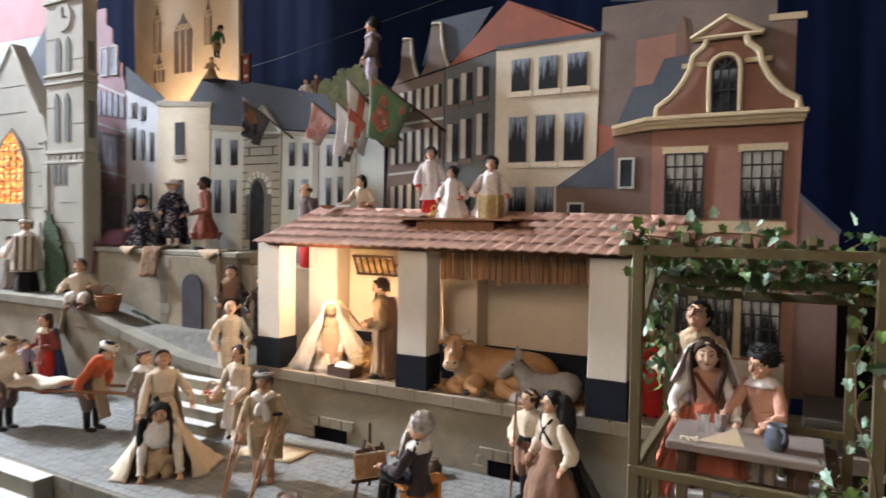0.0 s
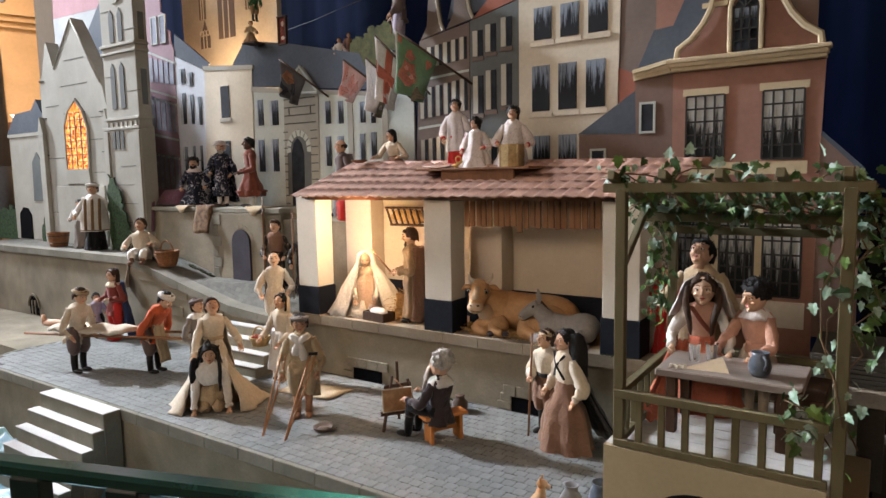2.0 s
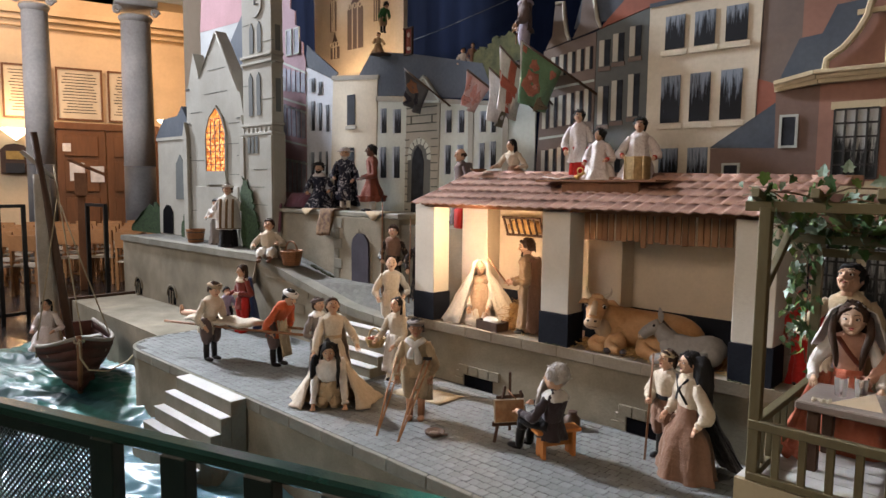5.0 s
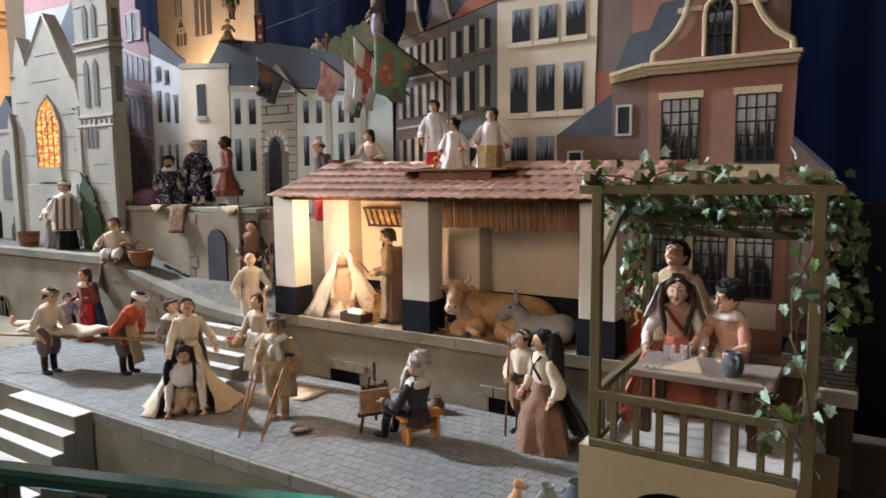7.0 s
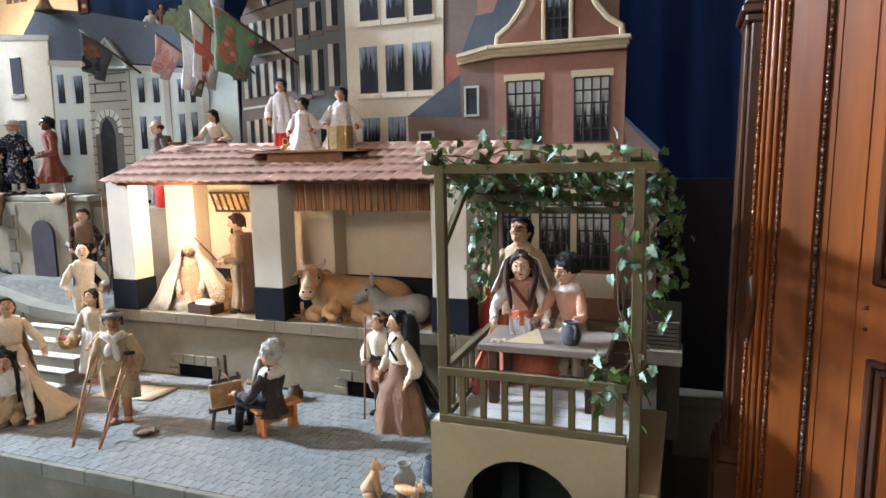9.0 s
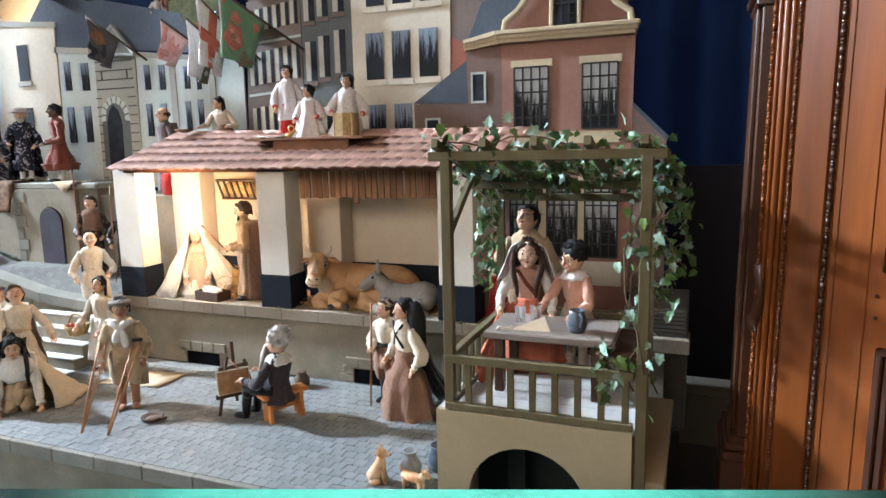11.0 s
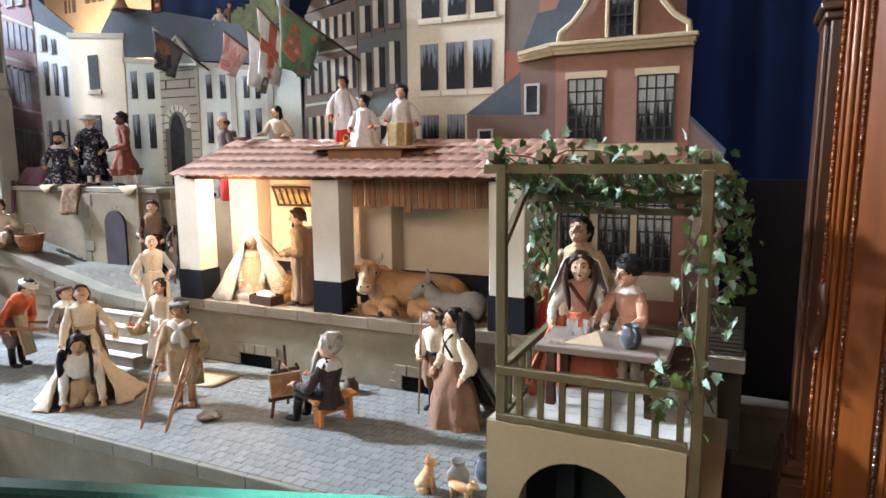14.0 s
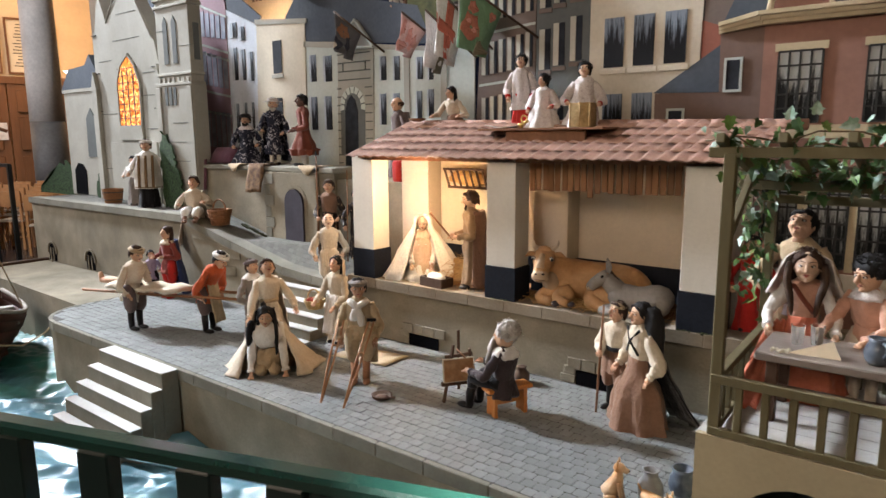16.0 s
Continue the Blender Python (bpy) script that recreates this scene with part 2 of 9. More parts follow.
def stained(name, power, scale):
    """Lit leaded glass: small pieces from deep amber to pale yellow."""
    m = bpy.data.materials.new(name)
    m.use_nodes = True
    nodes, links = m.node_tree.nodes, m.node_tree.links
    b = nodes["Principled BSDF"]
    b.inputs["Emission Strength"].default_value, b.inputs["Roughness"].default_value = power, 0.3
    tc, vo, sep, ramp = nodes.new("ShaderNodeTexCoord"), nodes.new("ShaderNodeTexVoronoi"), nodes.new("ShaderNodeSeparateXYZ"), nodes.new("ShaderNodeValToRGB")
    vo.inputs["Scale"].default_value = scale
    links.new(tc.outputs["Object"], vo.inputs["Vector"])
    links.new(vo.outputs["Color"], sep.inputs["Vector"])
    links.new(sep.outputs["X"], ramp.inputs["Fac"])
    stops = ((0.0, (0.22, 0.035, 0.006)), (0.25, (0.62, 0.16, 0.02)), (0.6, (1.0, 0.36, 0.06)), (1.0, (1.0, 0.66, 0.26)))
    while len(ramp.color_ramp.elements) < len(stops):
        ramp.color_ramp.elements.new(0.5)
    for el, (at_, col) in zip(ramp.color_ramp.elements, stops):
        el.position, el.color = at_, (*col, 1)
    links.new(ramp.outputs["Color"], b.inputs["Emission Color"])
    links.new(ramp.outputs["Color"], b.inputs["Base Color"])
    return m


def glow(name, color, power, second=None, scale=30.0):
    m = bpy.data.materials.new(name)
    m.use_nodes = True
    nodes, links = m.node_tree.nodes, m.node_tree.links
    b = nodes["Principled BSDF"]
    b.inputs["Emission Strength"].default_value = power
    b.inputs["Emission Color"].default_value = b.inputs["Base Color"].default_value = (*color, 1)
    if second:
        tc, vo, mix = nodes.new("ShaderNodeTexCoord"), nodes.new("ShaderNodeTexVoronoi"), nodes.new("ShaderNodeMix")
        vo.inputs["Scale"].default_value = scale
        mix.data_type = "RGBA"
        mix.inputs["A"].default_value, mix.inputs["B"].default_value = (*color, 1), (*second, 1)
        links.new(tc.outputs["Object"], vo.inputs["Vector"])
        links.new(vo.outputs["Color"], mix.inputs["Factor"])
        links.new(mix.outputs["Result"], b.inputs["Emission Color"])
        links.new(mix.outputs["Result"], b.inputs["Base Color"])
    return m


STONE = surface("grey_painted_stone", (0.262, 0.228, 0.165), 0.9, 0.17, 3.5, 70, 0.4, second=(0.18, 0.155, 0.108), stain=0.22)
# the grey stone darkened: shade beside the balcony is put into its colour
SHADESTONE = surface("shaded_grey_stone", (0.08, 0.07, 0.053), 0.9, 0.2, 4, 70, 0.35)
KERB = surface("kerb_stone", (0.21, 0.20, 0.16), 0.85, 0.18, 5, 80, 0.4, per_piece=0.12, second=(0.16, 0.15, 0.115), stain=0.18)
PAVE = surface("grey_setts", (0.19, 0.20, 0.195), 0.5, 0.16, 6, 90, 0.4, per_island=0.10, stain=0.16)
JOINT = surface("dark_sandy_joint", (0.10, 0.097, 0.085), 0.9, 0.25, 30, 120, 0.4, second=(0.045, 0.043, 0.038))
# cream plaster, with some of the stable lamp's warm glow in its tone
CREAMWALL = surface("lamp_warmed_cream_plaster", (0.62, 0.53, 0.40), 0.85, 0.07, 3, 60, 0.25)
WHITEWASH = surface("whitewashed_plaster", (0.66, 0.63, 0.55), 0.85, 0.06, 3, 60, 0.25)
NAVY = surface("blue_black_plinth", (0.011, 0.014, 0.022), 0.75, 0.25, 4, 60, 0.3, spec=0.15)
TILE = surface("terracotta_tile", (0.40, 0.245, 0.185), 0.62, 0.22, 9, 90, 0.35, second=(0.29, 0.155, 0.11), per_piece=0.17, per_island=0.14)
EARTH = surface("rusty_earth", (0.30, 0.14, 0.055), 0.95, 0.3, 9, 60, 0.6)
STRAW = surface("straw", (0.48, 0.30, 0.12), 0.8, 0.3, 20, 120, 0.3, per_island=0.3)
OLIVE = surface("olive_painted_wood", (0.13, 0.11, 0.055), 0.7, 0.2, 6, 50, 0.3, stretch=(1, 1, 0.3))
TABLEWOOD = surface("grey_table_wood", (0.25, 0.21, 0.18), 0.34, 0.2, 5, 50, 0.3, stretch=(0.25, 1, 1))
DARKWOOD = surface("dark_brown_wood", (0.07, 0.038, 0.022), 0.6, 0.3, 6, 60, 0.3, stretch=(1, 1, 0.3))
BROWNWOOD = surface("brown_wood", (0.22, 0.10, 0.045), 0.6, 0.3, 6, 60, 0.3, stretch=(1, 1, 0.3))
ORANGEWOOD = surface("orange_stained_wood", (0.50, 0.19, 0.05), 0.5, 0.2, 6, 60, 0.25)
CABINET = surface("polished_oak", (0.235, 0.064, 0.009), 0.36, 0.34, 3, 40, 0.2, stretch=(1, 1, 0.10), second=(0.10, 0.028, 0.005), spec=0.3, stain=0.2)
# dark oak of beads and mouldings, also the pilaster's shade as a colour
CABDARK = surface("dark_and_shaded_oak", (0.055, 0.019, 0.007), 0.3, 0.3, 3, 26, 0.12, stretch=(1, 1, 0.12), spec=0.5)
RAILGREEN = surface("dark_green_paint", (0.004, 0.014, 0.011), 0.3, 0.2, 5, 60, 0.1, spec=0.5)
# handrail green lighter than the posts': light on the rail put into its colour
RAILTOP = surface("glossy_lit_green_paint", (0.008, 0.034, 0.025), 0.16, 0.25, 5, 60, 0.1, spec=0.6)
BLACKIRON = surface("black_iron", (0.007, 0.0075, 0.009), 0.45, 0.2, 5, 60, 0.15, spec=0.5)
NIGHT = surface("night_blue_cloth", (0.0037, 0.0083, 0.027), 0.95, 0.25, 1.2, 12, 0.25, second=(0.0025, 0.0058, 0.0192), stretch=(1.6, 1, 0.35), spec=0.05)
FLOOR = surface("dark_church_floor", (0.035, 0.032, 0.032), 0.25, 0.3, 2, 20, 0.08, spec=0.5)
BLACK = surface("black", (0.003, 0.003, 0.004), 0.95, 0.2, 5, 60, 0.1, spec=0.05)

# ---- the setting: floor, water, quay, terraces ----
STREET = 0.49
KERB_Y = 1.93
WALL_Y = 3.0

b = Build().mat(FLOOR)
b.box(-40, -8, -0.1, 12, 30, 0.0)
thing("floor", b, "dark polished church floor", "floor", kind="structure")


def ramp_z(x):
    """Height of the street that climbs from the stairs towards the church."""
    pts = [(-9.0, 1.12), (-4.45, 1.12), (-3.9, 0.985), (-3.25, 0.845), (-2.7, 0.80), (0.5, 0.80)]
    for (x0, z0), (x1, z1) in zip(pts, pts[1:]):
        if x <= x1:
            return z0 + (z1 - z0) * max(0, x - x0) / (x1 - x0)
    return 0.80


# the low quay: a plain body with a rounded corner towards the boat
corner = [(-4.42 - 0.36 * math.sin(a * math.pi / 12), KERB_Y + 0.36 - 0.36 * math.cos(a * math.pi / 12)) for a in range(7)]
outline = [(-0.22, KERB_Y + 0.012)] + [(-4.42, KERB_Y + 0.012)] + [(x + 0.008, y + 0.008) for x, y in corner[1:]] + [(-4.78, WALL_Y), (-0.22, WALL_Y)]
b = Build().mat(STONE).prism(outline, 0.0, STREET - 0.05, "z")
b.mat(JOINT).prism(outline, STREET - 0.05, STREET + 0.0006, "z")
quay = thing("quay", b, "grey stone quay wall with paved street on top", "quay", kind="structure")

b = Build().mat(STONE)
b.prism([(-7.05, 2.32), (-4.79, 2.26), (-4.79, 2.95), (-7.05, 2.95)], 0.0, STREET - 0.012, "z")
b.box(-6.95, 2.93, 0.0, -6.9, 2.948, 0.5)
thing("side_landing", b, "plain grey landing beside the high quay wall", "landing", kind="structure")
b = Build().mat(DARKWOOD).box(-7.12, 2.30, 0.0, -7.055, 2.97, STREET + 0.012, 0.004)
thing("landing_board", b, "dark wooden edge board of the landing", "board", kind="structure")

# the high platform before the church, falling towards the stairs
top = [(-7.35, 1.12 - 0.06), (-4.45, 1.12 - 0.06), (-3.9, 0.925), (-3.25, 0.785), (-2.66, 0.74)]
face = [(-7.35, 0.0), (-2.66, 0.0)] + top[::-1]
b = Build().mat(STONE).prism(face, 2.97, 4.6, "y")
wall_quay = thing("wall_quay", b, "tall grey quay wall with two drain arches below the church", "wall", kind="structure")
# coping along its edge, and the paved surface behind it
xs = [-7.36, -6.6, -5.85, -5.15, -4.45, -4.12, -3.82, -3.53, -3.25, -2.95, -2.66]
for x0, x1 in zip(xs, xs[1:]):
    z0, z1 = ramp_z(x0), ramp_z(x1)
    b = Build().mat(KERB)
    b.prism([(x0 + 0.002, z0 - 0.058), (x1 - 0.002, z1 - 0.058), (x1 - 0.002, z1), (x0 + 0.002, z0)], 2.945, 3.06, "y")
    part("coping_stone", b, wall_quay)
RAMPPAVE = surface("ramp_setts", (0.135, 0.13, 0.112), 0.85, 0.18, 6, 90, 0.4, per_island=0.14)


def ramp_top(x, y):
    """The paving falls with the ramp and rises a little towards the gate."""
    z = ramp_z(x)
    rise = min(1.0, max(0.0, (x + 4.5) / 0.8))
    return max(z, min(0.965, z + rise * 0.9 * (y - 3.06))) - 0.004


def paver(b, x0, x1, y0, y1, drop):
    top = [(x, y, ramp_top(x, y)) for x, y in ((x0, y0), (x1, y0), (x1, y1), (x0, y1))]
    b.add([(x, y, z - drop) for x, y, z in top] + top, [(4, 5, 6, 7), (0, 1, 5, 4), (1, 2, 6, 5), (2, 3, 7, 6), (3, 0, 4, 7)])


b = Build().mat(JOINT)
for i in range(47):
    for j in range(6):
        top = [(x, y, ramp_top(x, y) - 0.004) for x, y in ((-7.35 + i * 0.1, 3.06 + j * 0.1), (-7.25 + i * 0.1, 3.06 + j * 0.1), (-7.25 + i * 0.1, 3.16 + j * 0.1), (-7.35 + i * 0.1, 3.16 + j * 0.1))]
        b.add(top + [(x, y, z - 0.05) for x, y, z in top], [(0, 1, 2, 3), (7, 6, 5, 4), (0, 4, 5, 1), (1, 5, 6, 2), (2, 6, 7, 3), (3, 7, 4, 0)])
part("ramp_bed", b, wall_quay)
b = Build().mat(RAMPPAVE)
for i in range(117):
    for j in range(24):
        x = -7.34 + i * 0.04 + 0.02 * (j % 2)
        paver(b, x, min(x + 0.0382, -2.655), 3.062 + j * 0.025, 3.0855 + j * 0.025, 0.012)
tagged(part("ramp_paving", b, wall_quay), kind="stuff")
# incised block joints in the wall face, as thin proud courses
b = Build().mat(STONE)
for x0, z0, w in ((-4.35, 0.94, 0.30), (-4.0, 0.83, 0.26), (-3.62, 0.74, 0.28), (-3.3, 0.66, 0.25), (-4.1, 0.70, 0.3)):
    b.box(x0, 2.962, z0, x0 + w, 2.972, z0 + 0.075, 0.003)
part("stone_course", b, wall_quay)
for x in (-6.95, -6.12):
    # flat black sheet on the wall, the drain's inner darkness as a colour
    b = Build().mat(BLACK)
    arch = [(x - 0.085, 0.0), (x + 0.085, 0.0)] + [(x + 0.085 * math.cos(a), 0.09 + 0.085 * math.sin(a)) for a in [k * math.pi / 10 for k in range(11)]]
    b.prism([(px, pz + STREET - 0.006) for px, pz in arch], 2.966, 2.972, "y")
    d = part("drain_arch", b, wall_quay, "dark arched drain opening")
    b = Build().mat(STONE)
    for k in range(11):
        a = k * math.pi / 10
        b.box(-0.016, 2.955, -0.009, 0.016, 2.97, 0.009, 0.002, m=Matrix.Translation((x + 0.1 * math.cos(a), 0, STREET + 0.085 + 0.1 * math.sin(a))) @ Matrix.Rotation(math.pi / 2 - a, 4, "Y"))
    for dx in (-0.03, 0.03):
        b.box(x + dx - 0.006, 2.958, STREET - 0.006, x + dx + 0.006, 2.966, STREET + 0.13)
    part("drain_rim", b, wall_quay)

# tread slabs paler than the steps: daylight on the tops put into colour
TREAD = surface("pale_daylit_tread", (0.52, 0.52, 0.49), 0.75, 0.10, 5, 70, 0.25)
# upper stairs from the street to the ramp
stairs = thing("upper_stairs", None, "grey stone stairs climbing from the street", "stairs", kind="structure")
for k in range(5):
    z1 = 0.80 - k * 0.062
    y0 = 2.945 - k * 0.068
    b = Build().mat(STONE).box(-3.22, y0 - 0.068, STREET - 0.02, -2.68 + 0.004 * k, y0, z1 - 0.062 + 0.0, 0.003)
    part("step", b, stairs)
    part("tread", Build().mat(TREAD).box(-3.222, y0 - 0.07, z1 - 0.062, -2.678 + 0.004 * k, y0 - 0.001, z1 - 0.056, 0.001), stairs)

# lower stairs from the street down to the water
stairs = thing("lower_stairs", None, "grey stone landing steps leading down to the water", "stairs", kind="structure")
for k in range(5):
    z1, y1 = STREET - 0.002 - 0.085 * k, KERB_Y - 0.095 - 0.0625 * k
    back = KERB_Y if k == 0 else y1 + 0.0625
    b = Build().mat(KERB).box(-3.56 - 0.022 * k, y1, 0.0, -2.878 - 0.001 * k, back, z1, 0.004)
    part("step", b, stairs)
    part("tread", Build().mat(TREAD).box(-3.562 - 0.022 * k, y1 - 0.002, z1, -2.876 - 0.001 * k, back - 0.001, z1 + 0.004, 0.001), stairs)

# terrace wall with the arched gate, behind the ramp
b = Build().mat(STONE)
b.box(-4.75, 3.32, 0.85, -3.10, 3.75, 1.46)
b.box(-3.10, 3.34, 0.80, -2.3, 3.75, 1.42)
terrace = thing("terrace", b, "grey stone terrace with an arched gate in its wall", "terrace", kind="structure")
b = Build().mat(KERB).box(-4.77, 3.30, 1.462, -3.09, 3.76, 1.50, 0.006)
part("coping", b, terrace)
b = Build().mat(STONE)
b.box(-3.82, 3.285, 0.93, -3.26, 3.32, 1.46, 0.004)
part("gate_block", b, terrace)
b = Build().mat(KERB)
for k in range(6):
    w = 0.10 if k % 2 else 0.065
    b.box(-3.835, 3.280, 0.96 + k * 0.082, -3.83 + w, 3.287, 1.036 + k * 0.082, 0.004)
part("quoin", b, terrace)
violet = surface("violet_grey_paint", (0.042, 0.036, 0.048), 0.7, 0.25, 5, 50, 0.25)
b = Build().mat(violet)
ax = -3.49
arch = [(ax - 0.10, 0.95), (ax + 0.10, 0.95)] + [(ax + 0.10 * math.cos(a), 1.24 + 0.10 * math.sin(a)) for a in [k * math.pi / 12 for k in range(13)]]
b.prism(arch, 3.268, 3.284, "y")
part("gate", b, terrace, "violet grey arched wooden gate")
b = Build().mat(STONE)
for k in range(9):
    a = k * math.pi / 8
    b.box(-0.020, 3.2825, -0.014, 0.020, 3.287, 0.014, 0.001, m=Matrix.Translation((ax + 0.120 * math.cos(a), 0, 1.24 + 0.120 * math.sin(a))) @ Matrix.Rotation(math.pi / 2 - a, 4, "Y"))
for s in (-1, 1):
    b.box(ax + s * 0.120 - 0.014, 3.2825, 0.95, ax + s * 0.120 + 0.014, 3.287, 1.235, 0.001)
part("gate_surround", b, terrace)
# black strip that draws the shadow line along the gate's foot
b = Build().mat(BLACK).box(-3.80, 3.25, 0.925, -3.27, 3.285, 0.945)
part("gate_sill", b, terrace)

CAP = surface("worn_cap_stone", (0.22, 0.185, 0.135), 0.9, 0.2, 5, 70, 0.35, second=(0.17, 0.13, 0.085), per_piece=0.05)
MOSS = surface("dark_moss", (0.035, 0.038, 0.015), 0.95, 0.4, 30, 120, 0.8)
b = Build().mat(MOSS, True)
for k in range(46):
    x = -4.12 + 0.30 * k / 45
    b.ball((x, 3.262 + random.uniform(-0.012, 0.012), ramp_top(x, 3.26) + 0.004), (random.uniform(0.008, 0.018), random.uniform(0.006, 0.014), random.uniform(0.004, 0.012)), 6, 4, None, 0.5, k)
thing("moss", b, "dark moss in the joint along the terrace wall", "moss", kind="stuff")
# ---- the stable ----
b = Build().mat(STONE)
b.box(-2.62, WALL_Y, 0.0, 0.44, 3.75, 0.80)
plinth = thing("stable_plinth", b, "grey stone retaining wall under the stable", "wall", kind="structure")
xs = [-2.64]
while xs[-1] < 0.40:
    xs.append(xs[-1] + random.uniform(0.20, 0.30))
for x0, x1 in zip(xs, xs[1:]):
    b = Build().mat(CAP).box(x0 + 0.0006, 2.972, 0.80, x1 - 0.0006, 3.12, 0.862 + random.uniform(-0.001, 0.001), 0.0025)
    part("cap_stone", b, plinth)
for x0, x1, z1 in ((-2.155, -1.935, 0.56), (-1.07, -0.86, 0.565)):
    # no hole is cut: a black sheet gives the vent's inner shade
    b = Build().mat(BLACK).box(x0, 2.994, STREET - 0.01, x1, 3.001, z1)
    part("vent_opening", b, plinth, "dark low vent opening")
    b = Build().mat(STONE)
    n = 4
    for k in range(n):
        w = (x1 - x0 + 0.1) / n
        b.box(x0 - 0.05 + k * w + 0.002, 2.991, z1 + 0.004, x0 - 0.05 + (k + 1) * w - 0.002, 3.003, z1 + 0.06, 0.003)
    for k in range(2):
        b.box(x0 - 0.085 + 0.02 * k, 2.991, STREET + 0.004 + k * 0.045, x0 - 0.004, 3.003, STREET + 0.045 + k * 0.045, 0.003)
    part("vent_surround", b, plinth)
b = Build().mat(EARTH).box(-2.60, 3.12, 0.80, -0.30, 3.60, 0.857)
part("stable_ground", b, plinth, "rusty brown earth floor of the stable")

stable = thing("stable", None, "open whitewashed stable with a tiled lean-to roof", "stable", kind="structure")
for x0, x1 in ((-2.585, -2.415), (-1.60, -1.425), (-0.585, -0.41)):
    b = Build().mat(WHITEWASH).box(x0, 2.985, 1.036, x1, 3.125, 1.60, 0.003)
    p = part("pillar", b, stable, "whitewashed square pillar with a blue-black foot")
    b = Build().mat(NAVY).box(x0 - 0.006, 2.979, 0.858, x1 + 0.006, 3.131, 1.036, 0.002)
    part("pillar_foot", b, p)
b = Build().mat(CREAMWALL).box(-2.33, 3.44, 1.04, -0.44, 3.48, 1.72)
b.mat(NAVY).box(-2.335, 3.434, 0.857, -0.435, 3.48, 1.04)
part("back_wall", b, stable, "cream back wall with a dark plinth")
b = Build().mat(CREAMWALL).box(-2.47, 3.31, 0.857, -2.25, 3.44, 1.70, 0.003)
part("back_pier", b, stable)
b = Build().mat(CREAMWALL).box(-1.50, 3.30, 1.04, -1.29, 3.44, 1.70, 0.003)
b.mat(NAVY).box(-1.505, 3.295, 0.857, -1.285, 3.44, 1.04)
part("back_pier", b, stable)
b = Build().mat(WHITEWASH).box(-0.44, 3.131, 0.857, -0.412, 3.44, 1.66)
part("end_wall", b, stable)

# roof: boards, then tiles course by course
EAVE, RIDGE = Vector((0, 2.90, 1.585)), Vector((0, 3.345, 1.772))
slope = (RIDGE - EAVE).normalized()
lift = Vector((0, -slope.z, slope.y))
b = Build().mat(BROWNWOOD)
for k in range(9):
    x0 = -2.5 + k * 0.245
    b.loft([[(x0, 2.955, 1.598), (x0 + 0.241, 2.955, 1.598), (x0 + 0.241, 2.955, 1.590), (x0, 2.955, 1.590)], [(x0, 3.36, 1.75), (x0 + 0.241, 3.36, 1.75), (x0 + 0.241, 3.36, 1.74), (x0, 3.36, 1.74)]])
part("roof_board", b, stable)
COLS, ROWS_T = 32, 5
W = 2.2 / COLS
tile_len = (RIDGE - EAVE).length / ROWS_T + 0.012
grid = []
for j in range(2):
    row = []
    for i in range(9):
        u = i / 8
        h = 0.0046 * math.sin(TAU * u) + 0.0013 * math.sin(2 * TAU * u + 0.6) + 0.0066
        row.append((u * W * 1.012, j * tile_len, h + 0.0088 - 0.0088 * j))
    grid.append(row)
tb = Build().mat(TILE, True).sheet(grid, 0.007)
tile_mesh = tb.mesh("roof_tile")
slope_turn = math.atan2(slope.z, slope.y)
for r in range(ROWS_T):
    f = r / ROWS_T
    for c in range(COLS):
        place = EAVE + (RIDGE - EAVE) * f + lift * 0.004
        left = -2.535 + 0.13 * f
        ob = new("roof_tile", tile_mesh)
        ob.parent = stable
        ob.location = (left + c * W + random.uniform(-0.001, 0.001), place.y, place.z - 0.018 * f * (left + c * W + 1.45) + random.uniform(-0.0018, 0.0018))
        ob.rotation_euler = (slope_turn + random.uniform(-0.012, 0.012), random.uniform(-0.02, 0.02), random.uniform(-0.018, 0.018))
b = Build().mat(TILE, True)
for k in range(11):
    x = -2.40 + k * 0.2
    b.tube([(x, 3.355, 1.774 - 0.018 * (x + 1.45)), (x + 0.205, 3.355, 1.772 - 0.018 * (x + 1.65))], [0.022, 0.026], 10)
part("ridge_tile", b, stable)
b = Build().mat(BROWNWOOD)
b.box(-2.50, 2.985, 1.578, -0.40, 3.005, 1.600)
part("eave_batten", b, stable)
BATTEN = surface("rough_batten_wood", (0.30, 0.15, 0.07), 0.8, 0.3, 8, 60, 0.4, stretch=(1, 1, 0.2), per_piece=0.25)
# thin hanging battens under the roof of the right bay
for k in range(27):
    x = -1.41 + k * 0.0355 + random.uniform(-0.003, 0.003)
    low = 1.435 + random.uniform(-0.006, 0.006) - 0.03 * (k == 9)
    y = 3.10 + 0.004 * (k % 3)
    part("hanging_batten", Build().mat(BATTEN).box(x, y, low, x + 0.029, y + 0.01, 1.64, 0.002), stable)

# night sky cloth behind the painted town, and the closing walls
b = Build().mat(NIGHT, True)
cloth_rows = []
for i in range(9):
    z = 6.0 - 6.0 * i / 8
    cloth_rows.append([(-8.3 + 12.5 * j / 300, 4.76 + 0.004 * math.sin(0.9 * j + 0.6 * math.sin(0.23 * j)) + 0.022 * math.sin(0.17 * j + 0.9 * z) + 0.002 * math.sin(2.1 * j + z), z) for j in range(301)])
b.sheet(cloth_rows, 0.008)
thing("backdrop", b, "dark night-blue cloth behind the painted town", "backdrop", kind="structure")

# ---- the painted town: flat boards set one before the other ----
def paint(name, color, second=None, vary=0.12, scale=3.0):
    return surface(name, color, 0.85, vary, scale, 40, 0.15, second=second)


